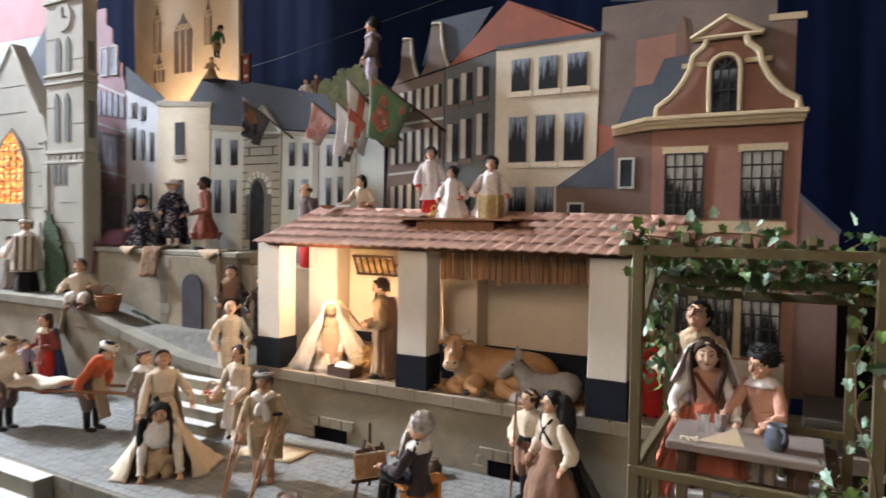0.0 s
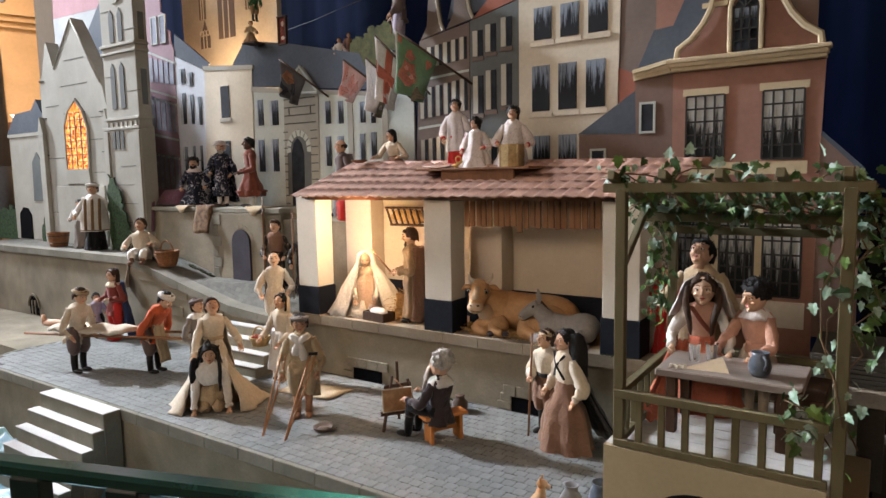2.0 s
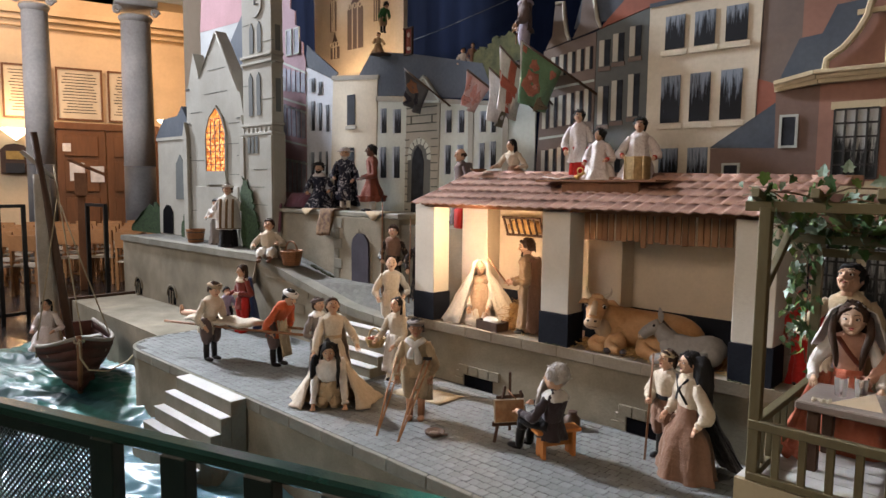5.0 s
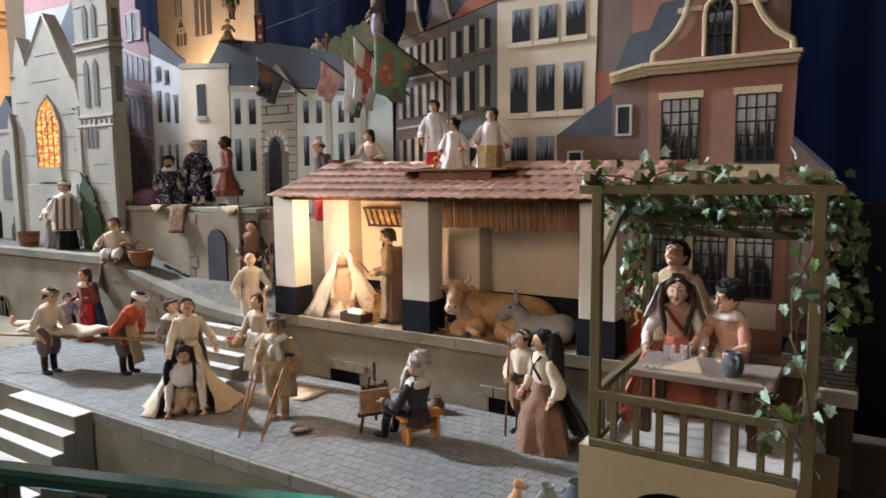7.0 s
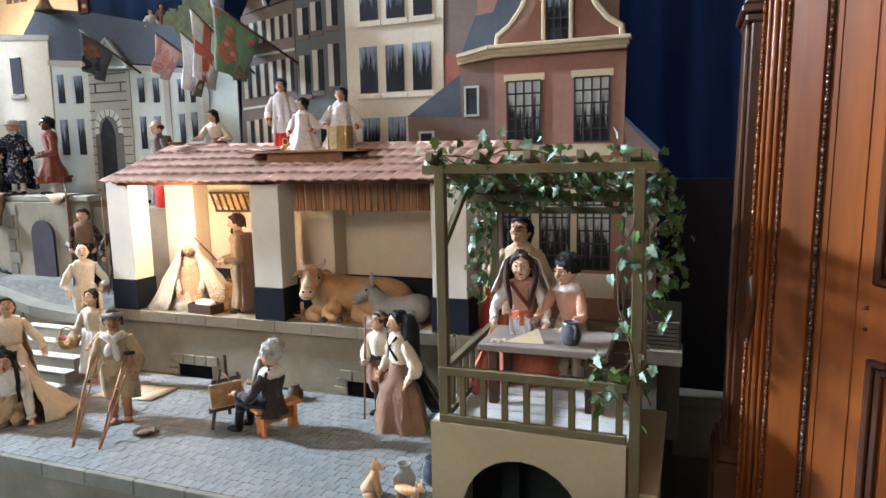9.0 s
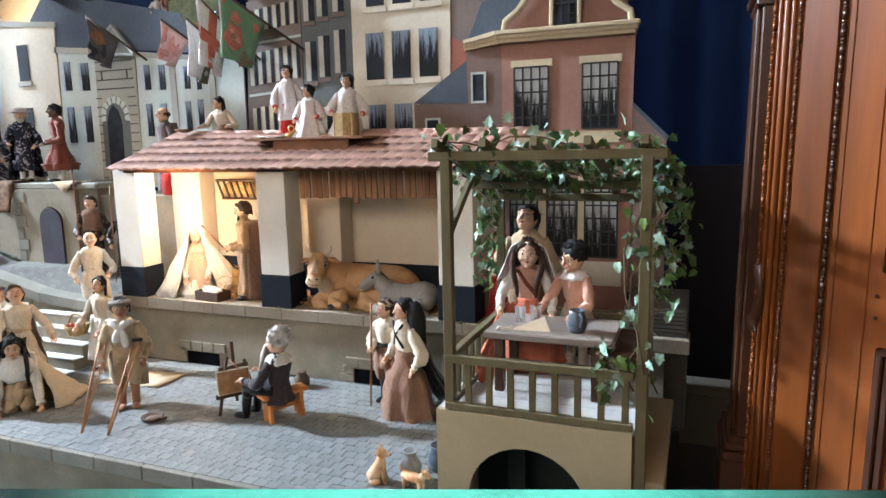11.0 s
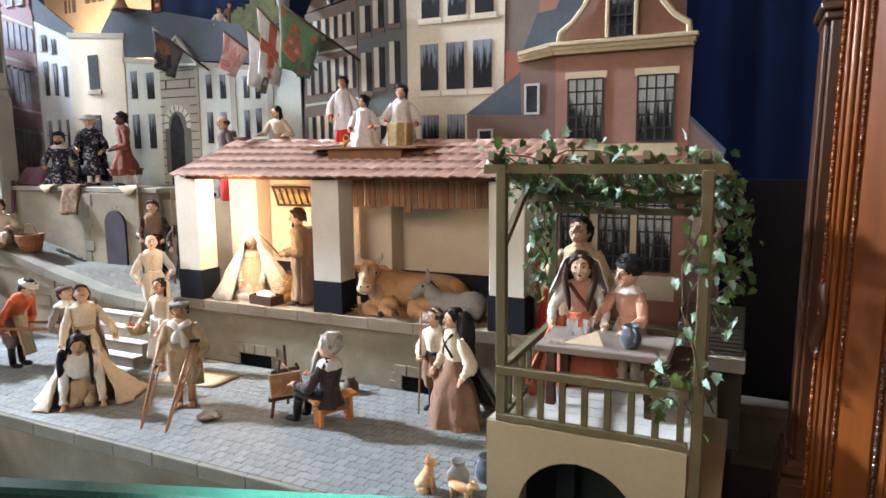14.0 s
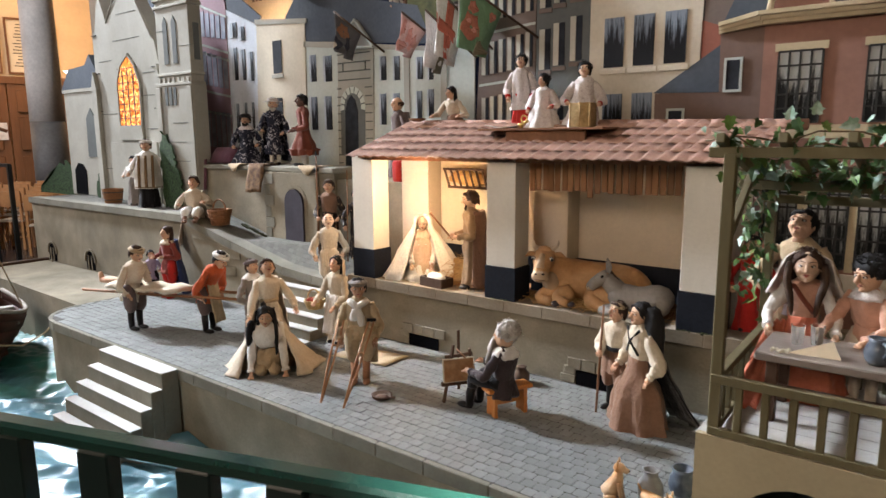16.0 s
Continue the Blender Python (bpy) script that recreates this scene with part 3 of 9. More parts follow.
P_CREAM = paint("cream_paint", (0.56, 0.50, 0.39))
P_PALE = paint("pale_grey_paint", (0.46, 0.495, 0.45), (0.39, 0.425, 0.39))
P_BLUEWHITE = paint("bluish_white_paint", (0.53, 0.57, 0.63))
P_PURPLE = paint("purple_brick_paint", (0.35, 0.225, 0.25), (0.29, 0.185, 0.215))
P_SLATE = paint("slate_blue_paint", (0.075, 0.09, 0.11), (0.055, 0.068, 0.09), 0.2)
P_ROOFRED = paint("roof_red_paint", (0.30, 0.10, 0.065), (0.22, 0.09, 0.065))
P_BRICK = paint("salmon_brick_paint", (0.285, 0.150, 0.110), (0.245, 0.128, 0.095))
# darker copy of the brick: shade of turned walls painted into the boards
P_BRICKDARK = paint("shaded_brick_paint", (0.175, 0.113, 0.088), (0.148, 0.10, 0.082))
P_BROWN = paint("taupe_paint", (0.17, 0.13, 0.11), (0.13, 0.105, 0.095))
P_GREEN = paint("grey_green_paint", (0.115, 0.125, 0.12), (0.09, 0.10, 0.10))
P_TRIM = paint("ochre_trim_paint", (0.48, 0.40, 0.26), (0.42, 0.34, 0.21))
P_SHUTTER = paint("shutter_white_paint", (0.46, 0.44, 0.37))


def brushed_pane(name, dark, pale, start, streak):
    """Window paint: pale brush streaks that thin out downwards over a dark ground."""
    m = bpy.data.materials.new(name)
    m.use_nodes = True
    nodes, links = m.node_tree.nodes, m.node_tree.links
    b = nodes["Principled BSDF"]
    b.inputs["Roughness"].default_value, b.inputs["Specular IOR Level"].default_value = 0.8, 0.2
    tc, sep, mp = nodes.new("ShaderNodeTexCoord"), nodes.new("ShaderNodeSeparateXYZ"), nodes.new("ShaderNodeMapping")
    links.new(tc.outputs["Generated"], sep.inputs["Vector"])
    mp.inputs["Scale"].default_value = (streak, 1, streak * 0.09)
    links.new(tc.outputs["Object"], mp.inputs["Vector"])
    no = nodes.new("ShaderNodeTexNoise")
    no.inputs["Scale"].default_value, no.inputs["Detail"].default_value = 1.0, 6
    no.inputs["Roughness"].default_value = 0.72
    links.new(mp.outputs["Vector"], no.inputs["Vector"])
    add = nodes.new("ShaderNodeMath")
    add.operation = "MULTIPLY_ADD"
    add.inputs[1].default_value, add.inputs[2].default_value = 2.2, -1.1
    links.new(no.outputs["Fac"], add.inputs[0])
    summed = nodes.new("ShaderNodeMath")
    summed.operation = "ADD"
    links.new(add.outputs[0], summed.inputs[0])
    links.new(sep.outputs["Z"], summed.inputs[1])
    mr = nodes.new("ShaderNodeMapRange")
    mr.inputs["From Min"].default_value, mr.inputs["From Max"].default_value = start, start + 0.38
    links.new(summed.outputs[0], mr.inputs["Value"])
    mix = nodes.new("ShaderNodeMix")
    mix.data_type = "RGBA"
    mix.inputs["A"].default_value, mix.inputs["B"].default_value = (*dark, 1), (*pale, 1)
    links.new(mr.outputs["Result"], mix.inputs["Factor"])
    links.new(mix.outputs["Result"], b.inputs["Base Color"])
    return m


P_PANE = paint("window_dark_paint", (0.010, 0.012, 0.017), (0.022, 0.027, 0.036), 0.3, 14)
P_CURTAIN = brushed_pane("curtained_window_paint", (0.010, 0.011, 0.014), (0.19, 0.225, 0.27), 0.52, 64)
P_GLAZED = brushed_pane("glazed_window_paint", (0.010, 0.011, 0.012), (0.36, 0.37, 0.35), 0.34, 44)
P_GREYPANE = paint("grey_window_paint", (0.34, 0.35, 0.41), (0.22, 0.23, 0.28), 0.2, 12)
P_REVEAL = paint("window_reveal_paint", (0.44, 0.48, 0.53), (0.36, 0.41, 0.46), 0.2, 14)
P_STONE = paint("church_stone_paint", (0.35, 0.34, 0.295), (0.27, 0.26, 0.22), 0.1, 2.5)
P_LINE = paint("dark_line_paint", (0.03, 0.03, 0.028))
P_GROOVE = paint("green_grey_groove_paint", (0.085, 0.092, 0.08))
P_LEAF = surface("painted_bush", (0.045, 0.085, 0.035), 0.9, 0.5, 55, 160, 0.6, second=(0.010, 0.020, 0.010))
P_BUSH = surface("painted_olive_tree", (0.10, 0.105, 0.04), 0.9, 0.35, 14, 60, 0.4, second=(0.045, 0.052, 0.022))
TOWN_Y = 3.68


def board(name, parent, poly, material, layer, label="", thick=0.012):
    y = TOWN_Y - layer * 0.0025
    return part(name, Build().mat(material).prism(poly, y, y + thick, "y"), parent, label)


def rect(x0, z0, x1, z1):
    return [(x0, z0), (x1, z0), (x1, z1), (x0, z1)]


def window(parent, x0, z0, x1, z1, layer, sill=None, bars=None, curtain=True, frame=None, pane=None, reveal=0.0):
    """A painted window: dark pane, curtain streaks, bars or a sill that stand slightly proud."""
    w = board("window", parent, rect(x0, min(z0, z1), x1, max(z0, z1)), pane or (P_GLAZED if bars else P_CURTAIN if curtain else P_PANE), layer)
    lo, hi = min(z0, z1), max(z0, z1)
    y = TOWN_Y - layer * 0.0025
    if reveal:
        part("window_reveal", Build().mat(P_REVEAL).box(x0, y - 0.002, lo, x0 + (x1 - x0) * reveal, y + 0.004, hi), w)
    if bars:
        b = Build().mat(P_LINE)
        for k in range(bars[0] + 1):
            u = x0 + (x1 - x0) * k / bars[0]
            b.box(u - 0.0045, y - 0.004, lo, u + 0.0045, y + 0.004, hi)
        for k in range(bars[1] + 1):
            v = lo + (hi - lo) * k / bars[1]
            b.box(x0, y - 0.0045, v - 0.0045, x1, y + 0.004, v + 0.0045)
        part("glazing_bars", b, w)
    if frame:
        b = Build().mat(frame)
        b.box(x0 - 0.012, y - 0.003, lo - 0.012, x0, y + 0.006, hi + 0.012)
        b.box(x1, y - 0.003, lo - 0.012, x1 + 0.012, y + 0.006, hi + 0.012)
        b.box(x0, y - 0.003, hi, x1, y + 0.006, hi + 0.012)
        b.box(x0, y - 0.003, lo - 0.012, x1, y + 0.006, lo)
        part("window_frame", b, w)
    if sill:
        part("window_sill", Build().mat(sill).box(x0 - 0.02, y - 0.005, lo - 0.038, x1 + 0.02, y + 0.004, lo - 0.008, 0.002), w)
    return w


# white house with three rows of windows, its red roof
h = thing("painted_house", None, "tall painted white house with a red roof", "painted house", kind="structure")
board("wall", h, [(-1.37, 1.50), (-0.762, 1.50), (-0.762, 2.143), (-0.75, 2.753), (-1.37, 2.742)], P_CREAM, 2)
board("roof", h, [(-1.70, 2.672), (-1.30, 3.02), (-0.80, 2.80), (-0.735, 2.742), (-0.735, 2.757), (-1.37, 2.75)], P_ROOFRED, 1)
board("gutter", h, [(-1.37, 2.738), (-0.73, 2.748), (-0.73, 2.772), (-1.37, 2.762)], P_SLATE, 4)
for lo, hi, dx in ((2.49, 2.672, 0.0), (2.08, 2.342, -0.012), (1.70, 1.936, -0.01)):
    for x in (-1.27, -1.102, -0.934)[:2 if lo < 1.8 else 3]:
        window(h, x + dx, lo, x + dx + 0.112, hi, 4, sill=P_CREAM)
# grey-green house with white shutters
h = thing("painted_house", None, "painted grey-green house with pale window shutters", "painted house", kind="structure")
board("wall", h, [(-1.715, 1.50), (-1.371, 1.50), (-1.371, 2.742), (-1.712, 2.664)], P_GREEN, 2)
for lo, hi in ((2.445, 2.60), (2.096, 2.325), (1.72, 1.93)):
    for k, x in enumerate((-1.69, -1.598, -1.49)):
        up = 0.026 * k if lo > 2 else 0.008 * k
        board("shutter", h, rect(x, lo + up * 0.7, x + 0.034, hi + up), P_SHUTTER, 4)
        board("window", h, rect(x + 0.036, lo + up * 0.7, x + 0.072, hi + up), P_PANE, 4)
        board("window_sill", h, rect(x - 0.005, lo + up * 0.7 - 0.03, x + 0.08, lo + up * 0.7 - 0.006), P_BROWN, 5)
# taupe houses with two scrolled gables
h = thing("painted_house", None, "painted taupe houses with two scrolled gables", "painted house", kind="structure")
board("wall", h, [(-2.16, 1.50), (-1.719, 1.50), (-1.716, 2.66), (-2.10, 2.592)], P_BROWN, 2)
for gx, gz, s in ((-2.09, 2.60, 0.9), (-1.89, 2.64, 1.0)):
    pts = [(0, 0), (0.055, 0.09), (0.065, 0.22), (0.075, 0.30), (0.155, 0.31), (0.17, 0.20), (0.20, 0.04)]
    g = board("gable", h, [(gx + s * x, gz + s * z) for x, z in pts], P_BROWN, 1)
    b = Build().mat(P_SHUTTER)
    y = TOWN_Y - 0.01
    b.tube([(gx + s * 0.085, y, gz + s * 0.31), (gx + s * 0.15, y, gz + s * 0.305), (gx + s * 0.158, y, gz + s * 0.2), (gx + s * 0.18, y, gz + s * 0.09), (gx + s * 0.205, y, gz + s * 0.04)], 0.011, 6)
    part("gable_scroll", b, g)
board("roof", h, [(-1.88, 2.70), (-1.80, 2.97), (-1.40, 3.0), (-1.60, 2.72)], P_SLATE, 0)
for lo, hi in ((2.41, 2.535), (2.09, 2.28), (1.72, 1.95)):
    for k in range(6):
        x = -2.10 + k * 0.063
        board("shutter", h, rect(x, lo + 0.006 * k, x + 0.028, hi + 0.008 * k), P_SHUTTER, 4)
        board("window", h, rect(x + 0.03, lo + 0.006 * k, x + 0.05, hi + 0.008 * k), P_PANE, 4)
for z in (2.33, 2.02):
    board("stone_band", h, [(-2.12, z), (-1.72, z + 0.03), (-1.72, z + 0.045), (-2.12, z + 0.015)], P_PALE, 3)

# dark houses behind the brick one
h = thing("painted_house", None, "painted dark roofs and a small low brown house", "painted house", kind="structure")
board("wall", h, [(-0.762, 1.50), (0.10, 1.50), (0.103, 2.9), (-0.745, 2.9)], P_BROWN, 0)
board("roof", h, [(-0.70, 2.93), (0.09, 2.82), (0.02, 3.3), (-0.5, 3.35)], P_SLATE, 0.5)
board("side_wall", h, [(-0.56, 2.46), (-0.30, 2.46), (-0.30, 2.72), (-0.56, 2.70)], P_BRICK, 1)
board("chimney", h, [(-0.36, 2.6), (-0.31, 2.6), (-0.31, 2.76), (-0.335, 2.80), (-0.36, 2.74)], P_BRICKDARK, 2)
board("chimney", h, [(0.10, 2.28), (0.19, 2.28), (0.19, 2.72), (0.10, 2.74)], P_BRICKDARK, 1)
board("chimney_cap", h, [(0.07, 2.72), (0.23, 2.715), (0.23, 2.745), (0.07, 2.75)], P_TRIM, 2)
board("roof", h, [(-0.47, 2.466), (-0.414, 2.592), (-0.261, 2.60), (-0.445, 2.27), (-0.664, 2.24), (-0.57, 2.455)], P_SLATE, 2)
board("side_wall", h, [(-0.755, 1.98), (-0.66, 2.10), (-0.66, 2.24), (-0.76, 2.28)], P_ROOFRED, 1)
board("roof", h, [(-0.992, 1.93), (-0.657, 1.92), (-0.662, 2.15)], P_SLATE, 5)
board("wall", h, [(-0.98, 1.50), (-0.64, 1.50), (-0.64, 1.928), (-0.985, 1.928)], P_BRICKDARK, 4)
window(h, -0.905, 1.785, -0.835, 1.835, 6, curtain=False, frame=P_PALE)

# brick house with the curved gable
h = thing("painted_house", None, "painted salmon brick house with a curved gable", "painted house", kind="structure")
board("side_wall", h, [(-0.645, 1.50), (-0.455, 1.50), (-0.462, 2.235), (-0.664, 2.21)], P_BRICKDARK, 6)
window(h, -0.625, 1.93, -0.562, 2.072, 8, curtain=False, frame=P_PALE)
board("wall", h, [(-0.457, 0.70), (0.215, 0.70), (0.222, 1.75), (0.232, 2.235), (-0.462, 2.235)], P_BRICK, 7)
b = Build().mat(P_TRIM)
y = TOWN_Y - 0.05
for dz, out in ((0.0, 0.0), (0.02, 0.008), (0.042, 0.018)):
    b.box(-0.466 - out, y - out, 2.222 + dz, 0.236 + out, y + 0.05, 2.244 + dz, 0.003)
    b.loft([[(-0.468 - out, y - out, 2.222 + dz), (-0.468 - out, y + 0.04, 2.222 + dz), (-0.468 - out, y + 0.04, 2.244 + dz), (-0.468 - out, y - out, 2.244 + dz)], [(-0.668, y - out + 0.02, 2.200 + dz * 0.8), (-0.668, y + 0.04, 2.200 + dz * 0.8), (-0.668, y + 0.04, 2.22 + dz * 0.8), (-0.668, y - out + 0.02, 2.22 + dz * 0.8)]])
part("cornice", b, h, "ochre moulded cornice")
half = [(0.335, 2.288), (0.33, 2.333), (0.262, 2.38), (0.205, 2.45), (0.172, 2.515), (0.16, 2.576), (0.108, 2.62), (0.10, 2.655), (0.16, 2.657), (0.16, 2.675), (0.0, 2.767)]
gable = [(-0.115 - x, z) for x, z in half] + [(-0.115 + x, z) for x, z in reversed(half[:-1])]
g = board("gable", h, gable, P_BRICK, 5)
b = Build().mat(P_TRIM)
y = TOWN_Y - 0.036
for s in (-1, 1):
    b.tube([(-0.115 + s * (x - 0.008), y, z) for x, z in half[:8]], 0.0165, 6)
    b.tube([(-0.115 + s * 0.165, y, 2.664), (-0.115, y, 2.76)], 0.015, 6)
b.tube([(-0.28, y, 2.662), (0.05, y, 2.662)], 0.013, 6)
for s in (-1, 1):
    b.box(-0.115 + s * 0.145 - 0.06, y - 0.006, 2.522, -0.115 + s * 0.145 + 0.06, y + 0.01, 2.545)
part("gable_moulding", b, g, "ochre scrolled moulding")
arch = [(-0.055, 2.292), (-0.055, 2.50)] + [(0.055 * -math.cos(k * math.pi / 8), 2.50 + 0.06 * math.sin(k * math.pi / 8)) for k in range(1, 8)] + [(0.055, 2.50), (0.055, 2.292)]
w = board("window", h, [(-0.115 + x, z) for x, z in arch], P_PANE, 8)
b = Build().mat(P_LINE)
y = TOWN_Y - 0.052
for k in range(4):
    u = -0.17 + 0.11 * k / 3
    b.box(u - 0.004, y, 2.292, u + 0.004, y + 0.006, 2.51)
for k in range(5):
    b.box(-0.17, y, 2.292 + k * 0.052 - 0.004, -0.06, y + 0.006, 2.292 + k * 0.052 + 0.004)
for a in (45, 90, 135):
    b.tube([(-0.115, y + 0.002, 2.50), (-0.115 + 0.052 * math.cos(radians(a)), y + 0.002, 2.50 + 0.056 * math.sin(radians(a)))], 0.004, 5)
part("glazing_bars", b, w)
b = Build().mat(P_CURTAIN)
for k in range(3):
    b.box(-0.165 + k * 0.037, y + 0.0025, 2.39, -0.165 + k * 0.037 + 0.026, y + 0.007, 2.50)
part("curtain", b, w)
b = Build().mat(P_TRIM)
b.tube([(-0.115 + 1.28 * x, TOWN_Y - 0.046, z + (0.012 if z > 2.5 else 0)) for x, z in arch], 0.012, 6)
part("window_moulding", b, w)
for x0, x1 in ((-0.390, -0.206), (-0.028, 0.150)):
    window(h, x0, 1.765, x1, 2.092, 9, bars=(4, 5))
    board("lintel", h, rect(x0 - 0.018, 2.094, x1 + 0.02, 2.13), P_TRIM, 10)
board("sill_band", h, rect(-0.44, 1.69, 0.172, 1.752), P_TRIM, 9)
for x0, x1 in ((-0.418, -0.265), (-0.212, -0.05), (-0.008, 0.16)):
    window(h, x0, 1.085, x1, 1.50, 9, bars=(4, 6))
for x0, x1 in ((-0.262, -0.216), (-0.046, -0.012)):
    board("mullion", h, rect(x0, 1.07, x1, 1.52), P_TRIM, 9)
board("sill_band", h, rect(-0.46, 0.93, 0.185, 1.06), P_CREAM, 10)
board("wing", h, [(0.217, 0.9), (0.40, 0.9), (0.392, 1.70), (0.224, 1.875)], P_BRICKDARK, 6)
board("wing_roof", h, [(0.395, 1.69), (0.402, 1.715), (0.226, 1.89), (0.224, 1.868)], P_SLATE, 7)

# long pale house with the gate
h = thing("painted_house", None, "long painted pale grey house with an arched gate", "painted house", kind="structure")
board("wall", h, [(-3.775, 1.45), (-2.16, 1.45), (-2.16, 2.26), (-2.531, 2.302), (-3.745, 2.445)], P_PALE, 1)
board("roof", h, [(-3.989, 2.646), (-3.828, 2.815), (-3.346, 2.735), (-2.627, 2.578), (-2.50, 2.32), (-3.75, 2.446)], P_SLATE, 0.4)
board("cornice", h, [(-3.775, 2.405), (-2.52, 2.275), (-2.52, 2.305), (-3.775, 2.448)], P_STONE, 3)
for x0, z0, x1, z1 in ((-3.714, 2.337, -3.641, 2.138), (-3.557, 2.319, -3.468, 2.13), (-2.976, 2.271, -2.917, 2.108), (-2.848, 2.263, -2.791, 2.102), (-2.639, 2.242, -2.584, 2.097), (-2.538, 2.231, -2.492, 2.088)):
    window(h, x0, z0, x1, z1, 3, reveal=0.24)
for x0, z0, x1, z1 in ((-3.727, 2.023, -3.645, 1.771), (-3.562, 2.022, -3.482, 1.77), (-2.983, 2.015, -2.922, 1.799), (-2.855, 2.012, -2.795, 1.80), (-2.643, 2.018, -2.594, 1.828), (-2.544, 2.025, -2.49, 1.849)):
    window(h, x0, z0, x1, z1, 3, reveal=0.24)
for x in (-2.75, -2.43):
    board("pilaster", h, rect(x, 1.45, x + 0.05, 2.27), P_STONE, 3)
gate = board("gatehouse", h, [(-3.42, 1.45), (-3.05, 1.45), (-3.03, 2.335), (-3.395, 2.365)], P_STONE, 4)
board("pediment", h, [(-3.40, 2.368), (-3.01, 2.338), (-3.185, 2.545)], P_STONE, 5)
b = Build().mat(P_PALE)
y = TOWN_Y - 0.036
b.tube([(-3.40, y, 2.37), (-3.185, y, 2.54), (-3.01, y, 2.345)], 0.012, 6)
b.tube([(-3.41, y, 2.366), (-3.01, y, 2.338)], 0.010, 6)
b.mat(P_PANE).lathe([(0.024, -0.002), (0.024, 0.002)], 12, m=Matrix.Translation((-3.19, y + 0.004, 2.43)) @ Matrix.Rotation(math.pi / 2, 4, "X"))
part("pediment_moulding", b, h)
b = Build().mat(P_GROOVE)
for k in range(14):
    z = 1.52 + k * 0.061
    for s0, s1 in ((0.02, 0.13), (0.80, 0.98)) if z < 2.1 else ((0.06, 0.95),):
        b.box(-3.415 + 0.37 * s0, TOWN_Y - 0.0155, z - 0.004, -3.415 + 0.37 * s1, TOWN_Y - 0.0085, z + 0.004)
for s_ in (0.2, 0.82):
    b.box(-3.415 + 0.37 * s_ - 0.003, TOWN_Y - 0.0155, 2.195, -3.415 + 0.37 * s_ + 0.003, TOWN_Y - 0.0085, 2.252)
part("stone_joint", b, gate)
ring = [(-3.385, 1.575), (-3.375, 1.93), (-3.345, 2.03), (-3.25, 2.085), (-3.155, 2.02), (-3.125, 1.93), (-3.132, 1.575)]
board("arch_surround", h, ring, P_GREEN, 5)
for k in range(9):
    a = math.pi * k / 8
    board("voussoir", h, [(-3.25 + r * 1.05 * math.cos(a + d), 1.93 + r * 1.2 * math.sin(a + d)) for r, d in ((0.085, -0.15), (0.125, -0.15), (0.125, 0.15), (0.085, 0.15))], P_PALE, 6)
board("gate", h, [(-3.335, 1.50), (-3.325, 1.90), (-3.30, 1.98), (-3.26, 2.018), (-3.22, 1.98), (-3.195, 1.90), (-3.205, 1.50)], P_PANE, 7)

# cream corner house, bluish-white house, purple brick house
h = thing("painted_house", None, "painted cream corner house with one dark window", "painted house", kind="structure")
board("wall", h, [(-4.40, 1.45), (-3.776, 1.45), (-3.752, 2.60), (-4.344, 2.655)], P_CREAM, 3)
board("cornice", h, [(-4.36, 2.632), (-3.735, 2.578), (-3.73, 2.614), (-4.36, 2.672)], P_STONE, 5)
window(h, -4.145, 2.227, -4.038, 2.482, 5, sill=P_STONE, curtain=False)
window(h, -4.157, 1.697, -4.052, 2.033, 5, curtain=False)
h = thing("painted_house", None, "painted narrow bluish-white house with slate roof", "painted house", kind="structure")
board("wall", h, [(-4.755, 1.45), (-4.402, 1.45), (-4.346, 2.631), (-4.758, 2.797)], P_BLUEWHITE, 2)
board("roof", h, [(-4.746, 2.99), (-4.285, 2.69), (-4.345, 2.635), (-4.758, 2.80)], P_SLATE, 1)
for x0, z0, x1, z1 in ((-4.698, 2.678, -4.616, 2.555), (-4.58, 2.637, -4.508, 2.525), (-4.698, 2.472, -4.625, 2.204), (-4.579, 2.45, -4.519, 2.199), (-4.467, 2.423, -4.412, 2.186), (-4.706, 2.008, -4.637, 1.67), (-4.575, 2.012, -4.525, 1.67), (-4.475, 2.01, -4.43, 1.72)):
    window(h, x0, z0, x1, z1, 4, reveal=0.42)
h = thing("painted_house", None, "painted pale house with a tall pink roof behind the church", "painted house", kind="structure")
board("wall", h, [(-6.79, 1.2), (-5.301, 1.2), (-5.301, 3.375), (-6.79, 3.405)], paint("pale_blue_grey_paint", (0.40, 0.42, 0.42), (0.33, 0.35, 0.36)), 1)
board("roof", h, [(-6.795, 3.405), (-5.301, 3.375), (-5.301, 4.6), (-6.66, 4.6)], paint("dusky_pink_paint", (0.40, 0.215, 0.235), (0.34, 0.18, 0.20)), 1.5)
board("turret_roof", h, [(-6.17, 3.02), (-6.0, 2.99), (-6.0, 3.2), (-6.09, 3.22)], P_SLATE, 2)
h = thing("painted_house", None, "painted purple brick house with a stepped gable", "painted house", kind="structure")
steps = [(-5.30, 1.45), (-4.752, 1.45), (-4.758, 2.85), (-4.80, 2.93), (-4.80, 3.02), (-4.86, 3.05), (-4.86, 3.17), (-4.92, 3.2), (-4.92, 3.32), (-5.0, 3.36), (-5.0, 3.5), (-5.3, 3.5)]
board("wall", h, steps, P_PURPLE, 3)
for a, c in ((2.88, 2.727), (2.529, 2.429), (2.46, 2.365), (2.117, 2.059), (1.93, 1.893)):
    board("stone_band", h, [(-5.29, a + 0.04), (-4.745, c), (-4.745, c + 0.018), (-5.29, a + 0.062)], P_PALE, 5)
